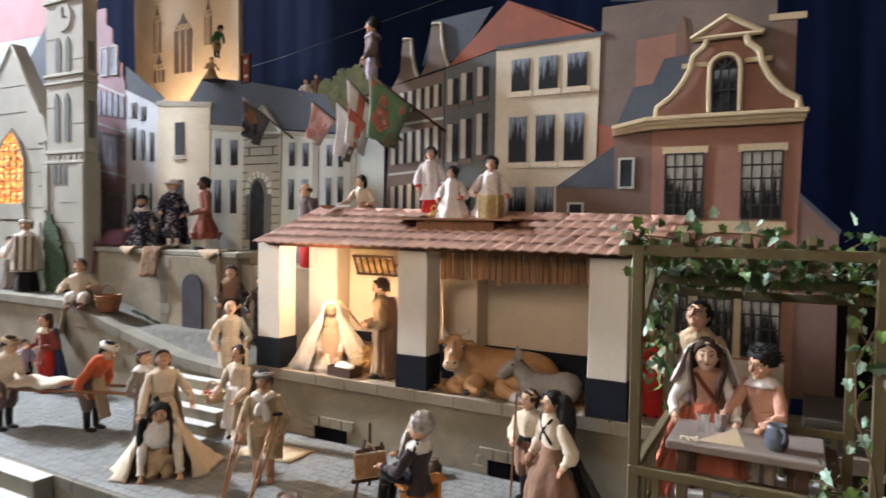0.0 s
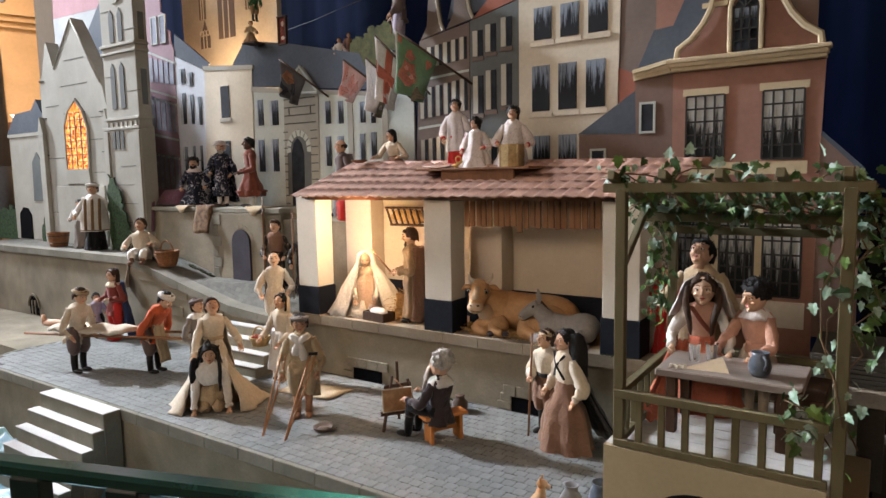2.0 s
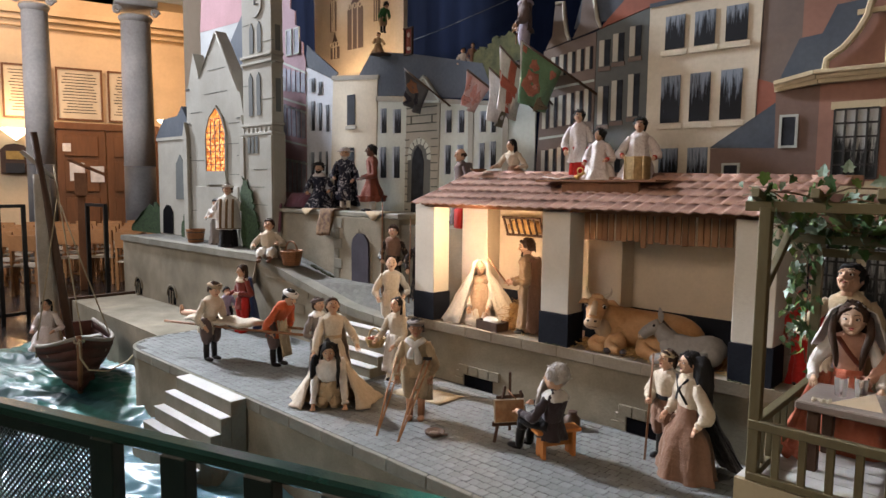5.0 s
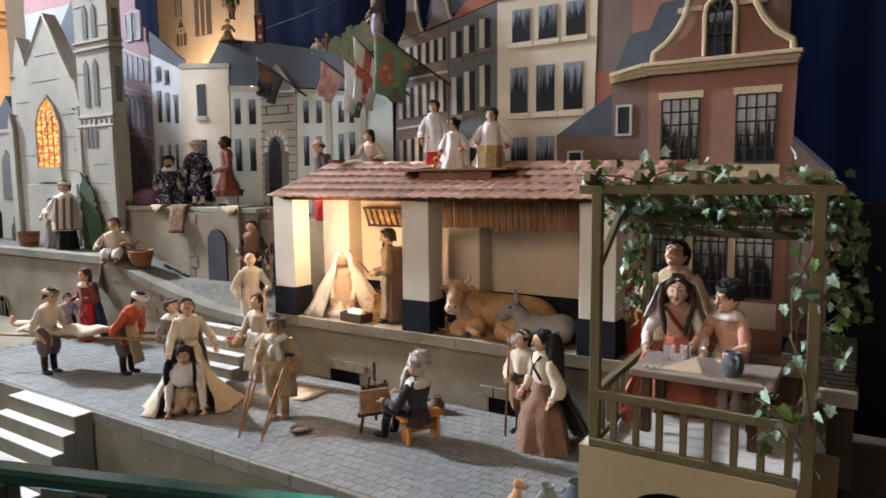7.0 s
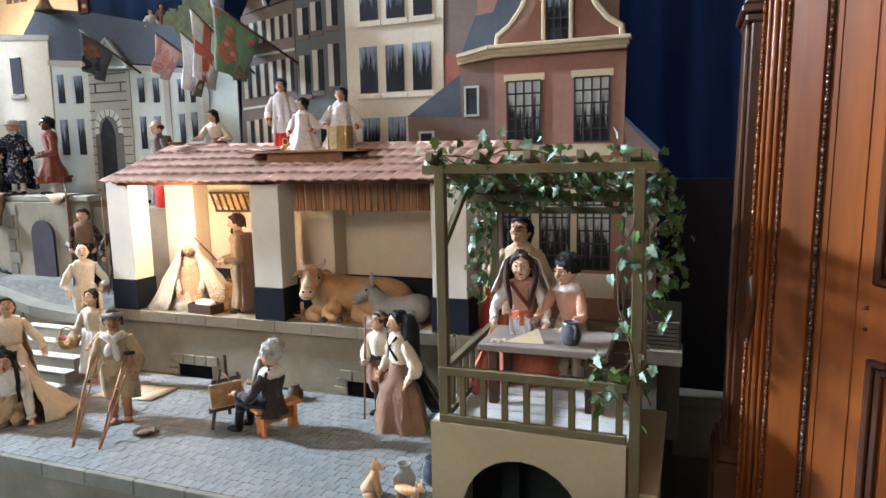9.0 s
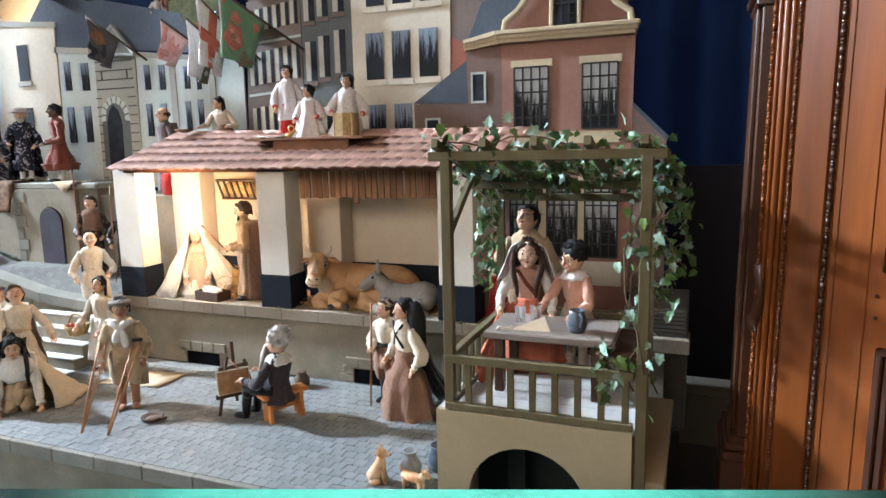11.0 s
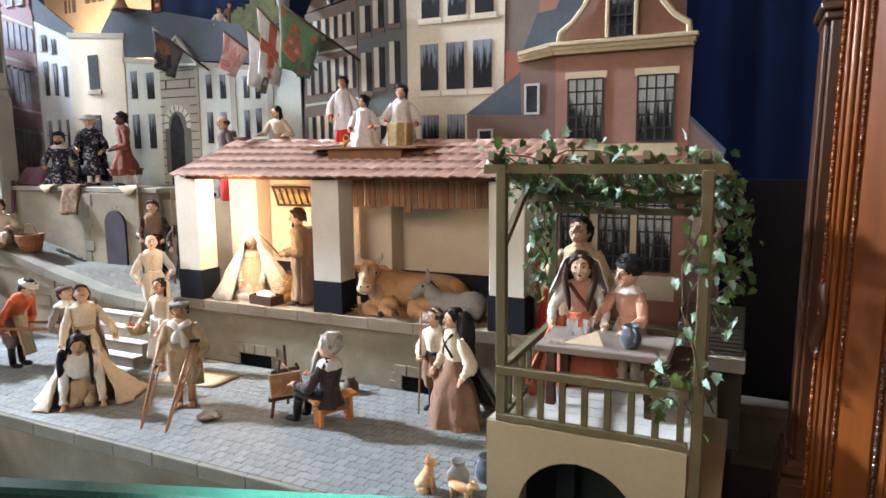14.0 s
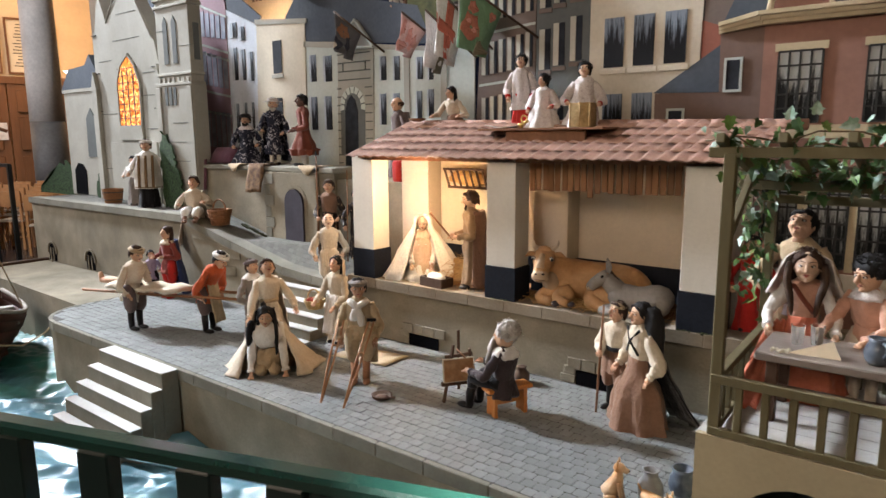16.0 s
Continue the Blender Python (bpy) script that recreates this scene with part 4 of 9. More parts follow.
for lo, hi in ((2.56, 2.74), (2.14, 2.40), (1.62, 1.93)):
    for k in range(6):
        x = -5.21 + k * 0.077
        up = 0.10 * (1 - k / 5) * (1 if lo > 2 else 0.4)
        window(h, x, lo + up * 0.6, x + 0.056, hi + up, 5, pane=P_GREYPANE)
for k in range(2):
    window(h, -5.06 + k * 0.13, 2.94, -4.99 + k * 0.13, 3.16, 5, pane=P_GREYPANE, frame=P_PALE)

# the belfry far behind, lit from its foot
h = thing("painted_belfry", None, "tall painted cream church belfry lit warmly from below", "painted tower", kind="structure")
y0 = 4.1
k = (y0 - 0.07) / (3.68 - 0.07)


def far(x, z):
    return (0.3 + (x - 0.3) * k, 1.71 + (z - 1.71) * k)


b = Build().mat(P_CREAM).prism([far(-4.62, 2.3), far(-3.46, 2.3), far(-3.46, 4.4), far(-4.66, 4.4)], y0, y0 + 0.05, "y")
part("wall", b, h)
for x0, z0, x1, z1 in ((-4.396, 3.05, -4.311, 3.339), (-4.154, 2.865, -3.95, 3.238), (-3.812, 3.05, -3.735, 3.304), (-4.393, 2.814, -4.271, 2.954)):
    m = 0.5 * (x0 + x1)
    pts = [far(*p) for p in ((x0, z0), (x1, z0), (x1, z1 - 0.05), (m + 0.2 * (x1 - m), z1 + 0.05), (m, z1 + 0.09), (m - 0.2 * (x1 - m), z1 + 0.05), (x0, z1 - 0.05))]
    w = part("window", Build().mat(P_BROWN).prism(pts, y0 - 0.006, y0 + 0.01, "y"), h)
    b = Build().mat(P_CREAM)
    for j in range(1, 3):
        u, v = far(x0 + (x1 - x0) * j / 3, z0)
        b.box(u - 0.006, y0 - 0.01, v, u + 0.006, y0 + 0.004, far(x0, z1)[1])
    part("mullion", b, w)
    b = Build().mat(P_CREAM)
    u0, u1, v = far(x0, z1)[0], far(x1, z1)[0], far(x0, z1)[1]
    for j in range(3):
        b.tube([(u0 + (u1 - u0) * (j + 0.5) / 3 + 0.02 * math.cos(a), y0 - 0.008, v - 0.02 + 0.025 * math.sin(a)) for a in [TAU * q / 8 for q in range(9)]], 0.005, 5)
    part("tracery", b, w)

# a painted bush and hill behind the long roof
for name, pts, lay in (("painted_bush", [(-2.72, 2.55), (-2.66, 2.66), (-2.6, 2.69), (-2.55, 2.68), (-2.48, 2.74), (-2.40, 2.735), (-2.33, 2.77), (-2.27, 2.72), (-2.22, 2.60), (-2.20, 2.2), (-2.52, 2.35)], 0),):
    th = thing(name, None, "painted dark green bush board", "painted bush", kind="structure")
    rim = random.Random(8)
    out = []
    for (xa, za), (xb, zb) in zip(pts, pts[1:] + pts[:1]):
        out += [(xa + (xb - xa) * q / 6 - 0.04 + rim.uniform(-0.014, 0.014), za + (zb - za) * q / 6 + rim.uniform(-0.014, 0.014)) for q in range(6)]
    board("board", th, out, P_BUSH, lay)

# ---- the model church on the platform ----
church = thing("model_church", None, "model of a pale stone church with a lit stained-glass window", "model church")
b = Build().mat(P_STONE)
fac = [(-6.50, 1.12), (-5.20, 1.12), (-5.20, 2.30), (-5.31, 2.34), (-5.37, 2.56), (-5.40, 2.62), (-5.52, 2.80), (-5.62, 2.93), (-5.72, 3.08), (-5.834, 3.225), (-5.94, 3.07), (-6.06, 2.93), (-6.20, 2.80), (-6.25, 2.92), (-6.322, 3.066), (-6.38, 2.92), (-6.43, 2.76), (-6.49, 2.70)]
b.prism(fac, 3.35, 3.47, "y")
facade = part("facade", b, church)
# shallow mouldings on the front: gable edges, pinnacle necks, courses
for p, q in (((-5.40, 2.60), (-5.834, 3.21)), ((-5.834, 3.21), (-6.20, 2.80))):
    part("gable_coping", Build().mat(P_STONE, True).tube([(p[0], 3.348, p[1]), (q[0], 3.350, q[1])], 0.009, 6), facade)
for x0, x1, z in ((-6.50, -6.41, 2.70), (-6.50, -6.41, 2.34), (-5.44, -5.36, 2.34), (-5.44, -5.36, 1.98), (-6.50, -6.41, 1.98)):
    part("pinnacle_band", Build().mat(P_LINE).box(x0, 3.342, z, x1, 3.352, z + 0.008), facade)
gl = [(-6.045, 1.838), (-5.67, 1.838), (-5.66, 2.22), (-5.74, 2.38), (-5.845, 2.48), (-5.96, 2.39), (-6.045, 2.24)]
glass = stained("stained_glass", 1.25, 42)
w = part("window", Build().mat(glass).prism(gl, 3.338, 3.349, "y"), church, "glowing amber stained-glass window")
b = Build().mat(P_BROWN)
for k in range(1, 4):
    x = -6.045 + 0.375 * k / 4
    b.box(x - 0.005, 3.333, 1.84, x + 0.005, 3.339, 2.34)
for k in range(1, 9):
    z = 1.84 + 0.065 * k
    b.box(-6.04, 3.333, z - 0.003, -5.67, 3.339, z + 0.003)
part("leading", b, w)
b = Build().mat(P_STONE)
b.tube([(x + (0.014 if x > -5.85 else -0.014), 3.342, z) for x, z in gl[1:] + gl[:1]], 0.015, 6)
b.prism([(-6.09, 1.70), (-5.63, 1.70), (-5.66, 1.838), (-6.05, 1.838)], 3.325, 3.349, "y")
b.box(-6.28, 3.33, 1.12, -5.42, 3.349, 1.68, 0.004)
part("window_moulding", b, church)
for z, x0, x1 in ((1.42, -6.42, -6.1), (1.95, -6.42, -6.12), (2.10, -5.62, -5.4), (2.45, -6.40, -6.15), (2.62, -6.1, -5.62), (2.30, -5.60, -5.38), (1.80, -5.6, -5.38), (2.85, -6.0, -5.65)):
    part("stone_joint", Build().mat(P_GROOVE).box(x0, 3.3475, z, x1, 3.352, z + 0.005), facade)
b = Build().mat(P_STONE)
b.box(-5.19, 3.25, 1.12, -4.655, 3.38, 2.15, 0.004)
b.box(-5.17, 3.262, 2.15, -4.68, 3.38, 4.2, 0.004)
tower = part("tower", b, church)
for z, o in ((2.15, 0.014), (2.23, 0.009), (2.78, 0.007), (2.84, 0.009), (3.42, 0.011)):
    part("string_course", Build().mat(P_STONE).box(-5.18 - o, 3.255 - o, z, -4.67 + o, 3.38, z + 0.025, 0.004), tower)
for z, x0, x1 in ((1.36, -5.12, -4.86), (1.52, -5.0, -4.69), (1.68, -5.12, -4.80), (1.84, -4.98, -4.69), (2.46, -4.84, -4.64), (2.60, -5.16, -5.07), (2.96, -4.82, -4.64), (3.14, -5.16, -5.04)):
    part("stone_joint", Build().mat(P_GROOVE).box(x0, 3.2475 if z < 2.15 else 3.2595, z, x1, 3.2515 if z < 2.15 else 3.2635, z + 0.005), tower)
for kx in range(7):
    part("corbel", Build().mat(P_STONE).box(-5.17 + kx * 0.072, 3.250, 2.176, -5.135 + kx * 0.072, 3.2555, 2.215), tower)
for x0, x1 in ((-5.20, -5.13), (-4.735, -4.66)):
    part("corner_strip", Build().mat(P_STONE).box(x0, 3.235, 1.12, x1, 3.27, 2.14, 0.004), tower)
for x, z0, z1 in ((-5.03, 2.33, 2.66), (-4.895, 2.33, 2.66), (-5.005, 2.88, 3.10), (-4.875, 2.88, 3.10)):
    part("louvre", Build().mat(P_GREEN).prism([(x - 0.03, z0), (x + 0.035, z0), (x + 0.035, z1), (x + 0.002, z1 + 0.05), (x - 0.03, z1)], 3.256, 3.263, "y"), tower)
for k in range(3):
    part("louvre", Build().mat(P_GREEN).box(-5.07 + k * 0.065, 3.244, 1.99, -5.03 + k * 0.065, 3.251, 2.14), tower)
part("louvre", Build().mat(P_GREEN).box(-4.682, 3.30, 2.35, -4.674, 3.35, 2.64), tower)
part("louvre", Build().mat(P_GREEN).box(-4.682, 3.30, 2.88, -4.674, 3.35, 3.1), tower)
b = Build().mat(P_STONE).lathe([(0.11, -0.006), (0.11, 0.006)], 20, m=Matrix.Translation((-4.93, 3.258, 3.30)) @ Matrix.Rotation(math.pi / 2, 4, "X"))
b.mat(P_LINE).box(-4.934, 3.246, 3.30, -4.926, 3.252, 3.38).box(-4.93, 3.246, 3.296, -4.88, 3.252, 3.304)
part("clock", b, tower)
b = Build().mat(P_STONE).box(-7.40, 3.42, 1.12, -6.50, 3.62, 2.235, 0.004)
b.box(-7.42, 3.41, 2.20, -6.505, 3.62, 2.235)
chapel = part("chapel", b, church)
b = Build().mat(P_SLATE)
b.prism([(-7.42, 2.236), (-6.52, 2.236), (-6.62, 2.40), (-6.74, 2.56), (-6.85, 2.46), (-7.22, 2.44)], 3.41, 3.60, "y")
part("chapel_roof", b, church, "small slate-blue roof")
b = Build().mat(P_GREEN)
b.prism([(-6.94, 1.53), (-6.74, 1.53), (-6.73, 1.93), (-6.82, 2.03), (-6.92, 1.93)], 3.412, 3.421, "y")
# the doorway's depth is only a black sheet in place of shade
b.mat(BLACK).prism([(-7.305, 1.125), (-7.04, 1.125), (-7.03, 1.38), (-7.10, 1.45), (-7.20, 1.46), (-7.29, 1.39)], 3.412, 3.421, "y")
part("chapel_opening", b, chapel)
for x in (-6.48, -5.30):
    b = Build().mat(P_STONE).box(x - 0.05, 3.31, 1.12, x + 0.05, 3.35, 2.2, 0.004)
    b.prism([(x - 0.05, 2.2), (x + 0.05, 2.2), (x, 2.36)], 3.31, 3.35, "y")
    part("buttress", b, church)
b = Build().mat(P_SLATE).prism([(-6.25, 2.6), (-5.3, 2.6), (-5.25, 3.2), (-5.7, 3.6), (-6.1, 3.2)], 3.66, 3.70, "y")
b.mat(P_ROOFRED).prism([(-6.3, 3.15), (-5.2, 3.15), (-5.2, 4.2), (-6.1, 4.2)], 3.71, 3.73, "y")
part("nave_roof", b, church)

# a thin wire across the night sky
thing("sky_wire", Build().mat(P_GREEN, True).tube([(-6.2, 4.70, 2.95), (-4.0, 4.66, 3.18), (-1.8, 4.70, 3.55)], 0.0035, 5), "thin grey wire stretched before the night cloth", "wire")

# added to stop the belfry lamp shining through the joint
thing("backing_board", Build().mat(P_PALE).box(-3.86, 3.70, 1.6, -3.66, 3.715, 2.46), "added plain board that stops light between two painted houses", "board", kind="structure")

# ---- the vine-grown balcony ----
SAND = surface("sand_plaster", (0.36, 0.30, 0.185), 0.85, 0.10, 3, 90, 0.10)
BOARDS = surface("pale_floor_boards", (0.42, 0.41, 0.38), 0.7, 0.12, 5, 50, 0.25, per_island=0.06)
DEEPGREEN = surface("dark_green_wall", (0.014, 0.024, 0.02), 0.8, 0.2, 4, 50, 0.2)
bal = thing("balcony", None, "small sand-coloured balcony with olive wooden railing", "balcony", kind="structure")
X0, X1, Y0, Y1, ZF = -0.192, 0.402, 1.95, 2.64, 0.872
arch = [(0.095 + 0.185 * math.cos(a), 0.60 + 0.185 * math.sin(a)) for a in [math.pi * k / 14 for k in range(15)]]
front = [(X0, 0.0), (X0, ZF + 0.006), (X1, ZF + 0.006), (X1, 0.0), (0.28, 0.0)] + arch + [(-0.09, 0.0)]
b = Build().mat(SAND).prism(front, Y0, Y0 + 0.02, "y")
part("front_wall", b, bal, "sand-coloured wall with a round arch")
for x0, x1 in ((X0, X0 + 0.018), (X1 - 0.018, X1)):
    part("side_wall", Build().mat(SAND).box(x0, Y0 + 0.02, 0.0, x1, Y1, ZF - 0.012), bal)
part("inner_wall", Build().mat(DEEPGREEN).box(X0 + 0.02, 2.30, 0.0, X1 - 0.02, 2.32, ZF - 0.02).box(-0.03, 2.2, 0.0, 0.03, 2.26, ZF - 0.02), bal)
for k in range(9):
    y = Y0 + 0.021 + k * (Y1 - Y0 - 0.022) / 9
    part("floor_board", Build().mat(BOARDS).box(X0 - 0.006, y, ZF - 0.012, X1 + 0.006, y + (Y1 - Y0 - 0.022) / 9 - 0.002, ZF, 0.001), bal)
part("base_foot", Build().mat(SAND).box(X1, Y0 + 0.03, 0.0, X1 + 0.075, Y1, 0.70, 0.004).box(X1 - 0.01, Y0 + 0.02, 0.70, X1 + 0.09, Y1, 0.73, 0.004), bal)


def bar(name, p, q, w, d, parent, material=OLIVE, label=""):
    """A squared timber from p to q."""
    p, q = Vector(p), Vector(q)
    m = (q - p).to_track_quat("Z", "Y").to_matrix().to_4x4()
    return part(name, Build(Matrix.Translation(p) @ m).mat(material).box(-w / 2, -d / 2, 0, w / 2, d / 2, (q - p).length, 0.002), parent, label)


posts = ((-0.150, 1.972), (0.424, 1.972), (-0.165, 2.60), (0.40, 2.60))
for k, (x, y) in enumerate(posts):
    top = 1.66 if k < 2 else 1.51
    bar("post", (x, y, 0.66 if k == 1 else ZF), (x, y, top), 0.03, 0.03, bal)
for z, y in ((1.662, 1.972), (1.556, 2.32), (1.492, 2.60)):
    bar("beam", (-0.205, y, z), (0.475, y, z), 0.026, 0.028, bal)
for k in range(5):
    x = -0.17 + k * 0.147
    bar("rafter", (x, 1.93, 1.70), (x, 2.66, 1.502), 0.022, 0.026, bal)
bar("brace", (-0.150, 1.985, 1.43), (-0.150, 2.22, 1.60), 0.02, 0.022, bal)
bar("top_rail", (-0.163, Y0 + 0.012, 1.044), (X1, Y0 + 0.012, 1.044), 0.022, 0.026, bal)
bar("bottom_rail", (-0.163, Y0 + 0.012, 0.892), (X1, Y0 + 0.012, 0.892), 0.02, 0.022, bal)
bar("top_rail", (-0.150, 1.99, 1.044), (-0.160, 2.60, 1.044), 0.026, 0.022, bal)
bar("bottom_rail", (-0.150, 1.99, 0.892), (-0.160, 2.60, 0.892), 0.02, 0.022, bal)
bar("top_rail", (-0.15, 2.61, 1.044), (0.39, 2.61, 1.044), 0.026, 0.022, bal)
for k in range(8):
    x = -0.150 + 0.062 + k * 0.067
    bar("baluster", (x, Y0 + 0.012, 0.90), (x, Y0 + 0.012, 1.034), 0.02, 0.012, bal)
for k in range(8):
    y = 2.05 + k * 0.07
    bar("baluster", (-0.153, y, 0.90), (-0.153, y, 1.034), 0.018, 0.012, bal)
for k in range(7):
    x = -0.09 + k * 0.075
    bar("baluster", (x, 2.61, ZF), (x, 2.61, 1.034), 0.02, 0.012, bal)

# table and what stands on it
table = thing("table", None, "small dark table with a worn grey wooden top", "table")
part("tabletop", Build().mat(TABLEWOOD).box(-0.095, 2.14, 1.06, 0.325, 2.40, 1.085, 0.004), table)
for x, y in ((-0.05, 2.18), (0.27, 2.18), (-0.05, 2.36), (0.27, 2.36)):
    part("leg", Build().mat(DARKWOOD).box(x - 0.016, y - 0.016, ZF, x + 0.016, y + 0.016, 1.06, 0.003), table)
part("stretcher", Build().mat(DARKWOOD).box(-0.05, 2.262, 0.93, 0.27, 2.278, 0.955, 0.002), table)
bench = thing("bench", None, "narrow dark wooden bench on the balcony", "bench")
part("seat", Build().mat(DARKWOOD).box(0.22, 2.30, 0.985, 0.37, 2.58, 1.005, 0.003), bench)
for x in (0.24, 0.35):
    for y in (2.33, 2.55):
        part("leg", Build().mat(DARKWOOD).box(x - 0.01, y - 0.01, ZF, x + 0.01, y + 0.01, 0.985, 0.002), bench)

clear = bpy.data.materials.new("clear_plastic")
clear.use_nodes = True
pb = clear.node_tree.nodes["Principled BSDF"]
pb.inputs["Transmission Weight"].default_value, pb.inputs["Roughness"].default_value = 1.0, 0.02
pb.inputs["IOR"].default_value = 1.22
pb.inputs["Base Color"].default_value = (0.95, 0.97, 0.97, 1)
cup = Build().mat(clear, True)
cup.lathe([(0.016, 0), (0.02, 0.058), (0.0215, 0.0585), (0.0185, 0.057), (0.0145, 0.003), (0.002, 0.003)], 18)
c1 = thing("drinking_glass", cup, "clear plastic drinking glass on the table", "glass", "glasses on the table", m=pose(-0.008, 2.29, 1.0855))
c2 = copy_thing(c1, pose(0.040, 2.315, 1.0855))
c1.visible_shadow = False
JUGBLUE = surface("blue_grey_glaze", (0.045, 0.06, 0.085), 0.3, 0.4, 14, 60, 0.2, second=(0.10, 0.12, 0.14), spec=0.5)
jug_profile = [(0.022, 0), (0.03, 0.012), (0.034, 0.03), (0.03, 0.05), (0.024, 0.062), (0.027, 0.074), (0.023, 0.074), (0.02, 0.06)]


def jug(label, m, material, s=1.0):
    th = thing("jug", None, label, "jug", m=m)
    part("body", Build(Matrix.Scale(s, 4)).mat(material, True).lathe(jug_profile, 20), th)
    hb = Build(Matrix.Scale(s, 4)).mat(material, True)
    hb.tube([(0.024, 0, 0.066), (0.045, 0, 0.062), (0.048, 0, 0.045), (0.034, 0, 0.026)], 0.005, 8)
    part("handle", hb, th)
    return th


jug("blue-grey glazed jug on the table", pose(0.20, 2.215, 1.0855, 0, 0, -60), JUGBLUE)
PAPER = surface("cream_paper", (0.62, 0.52, 0.36), 0.8, 0.1, 9, 60, 0.2)
b = Build(pose(0.04, 2.20, 1.0865, 0, 0, 12)).mat(PAPER)
b.add([(-0.06, -0.012, 0), (0.075, -0.03, 0), (0.05, 0.03, 0.0), (0.055, -0.005, 0.045)], [(0, 1, 3), (1, 2, 3), (2, 0, 3), (0, 2, 1)])
thing("paper_cone", b, "folded cream paper cone on the table", "paper")
b = Build().mat(surface("pale_crumbs", (0.6, 0.55, 0.42), 0.9, 0.2))
for k in range(16):
    x, y, r = random.uniform(-0.055, -0.01), random.uniform(2.165, 2.195), random.uniform(0.003, 0.007)
    b.ball((x, y, 1.0855 + r * 0.7), r, 6, 4, rough=0.4, seed=k)
tagged(thing("crumbs", b, "pale crumbs scattered on the table", "crumbs"), kind="stuff")

# ---- ivy on the balcony ----
LEAFA = surface("ivy_leaf", (0.05, 0.115, 0.03), 0.45, 0.35, 30, 120, 0.2, per_piece=0.35, per_island=0.35, spec=0.4)
LEAFB = surface("young_ivy_leaf", (0.11, 0.20, 0.04), 0.45, 0.3, 30, 120, 0.2, per_piece=0.3, per_island=0.3, spec=0.4)
# variegated leaf, made paler: daylight on it is part of the colour
LEAFC = surface("variegated_lit_ivy_leaf", (0.36, 0.48, 0.40), 0.4, 0.3, 34, 120, 0.2, second=(0.12, 0.26, 0.14), per_piece=0.2, spec=0.4)
STEM = surface("vine_stem", (0.13, 0.085, 0.045), 0.8, 0.3, 20, 80, 0.3)
LOBES = [(0, 0.0), (0.16, -0.10), (0.34, 0.0), (0.30, 0.22), (0.52, 0.38), (0.28, 0.46), (0.24, 0.66), (0, 1.0)]


def leaf_into(b, m, s):
    """An ivy leaf with five points, folded along its rib."""
    pts = [(x, y) for x, y in LOBES] + [(-x, y) for x, y in reversed(LOBES[1:-1])]
    v = [(s * x, s * y, s * (0.22 * abs(x) - 0.16 * y * y)) for x, y in pts] + [(0, s * 0.4, 0.0)]
    n = len(pts)
    b.add(v, [(i, (i + 1) % n, n) for i in range(n)], m)


leaf_meshes = []
for mat_ in (LEAFA, LEAFA, LEAFB, LEAFC):
    lb = Build().mat(mat_)
    leaf_into(lb, Matrix.Identity(4), 0.05)
    leaf_meshes.append(lb.mesh("leaf"))
vine = thing("vine", None, "green and variegated ivy vine trained over the pergola", "vine")
paths = []
for k in range(9):
    y0 = random.uniform(1.96, 2.5)
    paths.append([(-0.22 + 0.07 * j + random.uniform(-0.02, 0.02), y0 + random.uniform(-0.06, 0.06), 1.70 - (y0 - 1.96) * 0.30 + random.uniform(-0.03, 0.035)) for j in range(11)])
for x, y, z0, z1 in ((-0.20, 2.55, 1.52, 1.10), (-0.185, 2.50, 1.55, 1.2), (0.43, 2.0, 1.68, 0.98), (0.47, 2.25, 1.62, 1.15), (0.40, 1.99, 1.55, 0.93), (0.50, 2.35, 1.6, 1.25), (0.33, 1.96, 1.12, 1.0)):
    paths.append([(x + 0.035 * math.sin(2.1 * j + x * 9), y + 0.03 * math.cos(1.7 * j), z0 + (z1 - z0) * j / 8) for j in range(9)])
for p in paths:
    part("stem", Build().mat(STEM, True).tube(p, 0.0024, 5), vine)
rest = Build()
spots = []
for k, p in enumerate(paths):
    dense = 60 if k < 9 else {9: 44, 10: 44, 11: 32, 13: 24, 15: 30}[k] if k in (9, 10, 11, 13, 15) else 50
    for i in range(dense):
        u = random.uniform(0, len(p) - 1.001)
        a, f = int(u), u - int(u)
        q = Vector(p[a]).lerp(Vector(p[a + 1]), f) + Vector((random.gauss(0, 0.018), random.gauss(0, 0.02), random.gauss(0.0, 0.022)))
        spots.append((q, k))
random.shuffle(spots)
for n, (q, k) in enumerate(spots):
    m = Matrix.Translation(q) @ Euler((random.uniform(0.6, 2.3), random.uniform(-0.6, 0.6), random.uniform(-1.6, 1.6))).to_matrix().to_4x4() @ Matrix.Rotation(random.uniform(1.8, 4.4), 4, "Z")
    s = random.uniform(0.38, 0.88)
    # pale leaves are commoner at right and on top, imitating leaves in daylight
    pale = 0.30 if q.x > 0.3 or q.z > 1.72 else 0.12
    kind_ = 3 if random.random() < pale else (2 if random.random() < 0.35 else 0)
    if n < 290:
        ob = new("leaf", leaf_meshes[kind_])
        ob.parent = vine
        ob.matrix_world = m @ Matrix.Scale(s, 4)
    else:
        rest.mat((LEAFA, LEAFA, LEAFB, LEAFC)[kind_])
        leaf_into(rest, m, 0.05 * s)
sprig = ((0.42, 1.49), (0.455, 1.45), (0.385, 1.41), (0.355, 1.37), (0.405, 1.22), (0.37, 1.20), (0.44, 1.10), (0.47, 1.12), (0.40, 1.08), (0.39, 1.24), (0.46, 1.38))
part("stem", Build().mat(STEM, True).tube([(0.43, 1.97, 1.66), (0.41, 1.955, 1.50), (0.37, 1.95, 1.40), (0.375, 1.945, 1.28), (0.41, 1.945, 1.17), (0.43, 1.94, 1.06)], 0.0024, 5), vine)
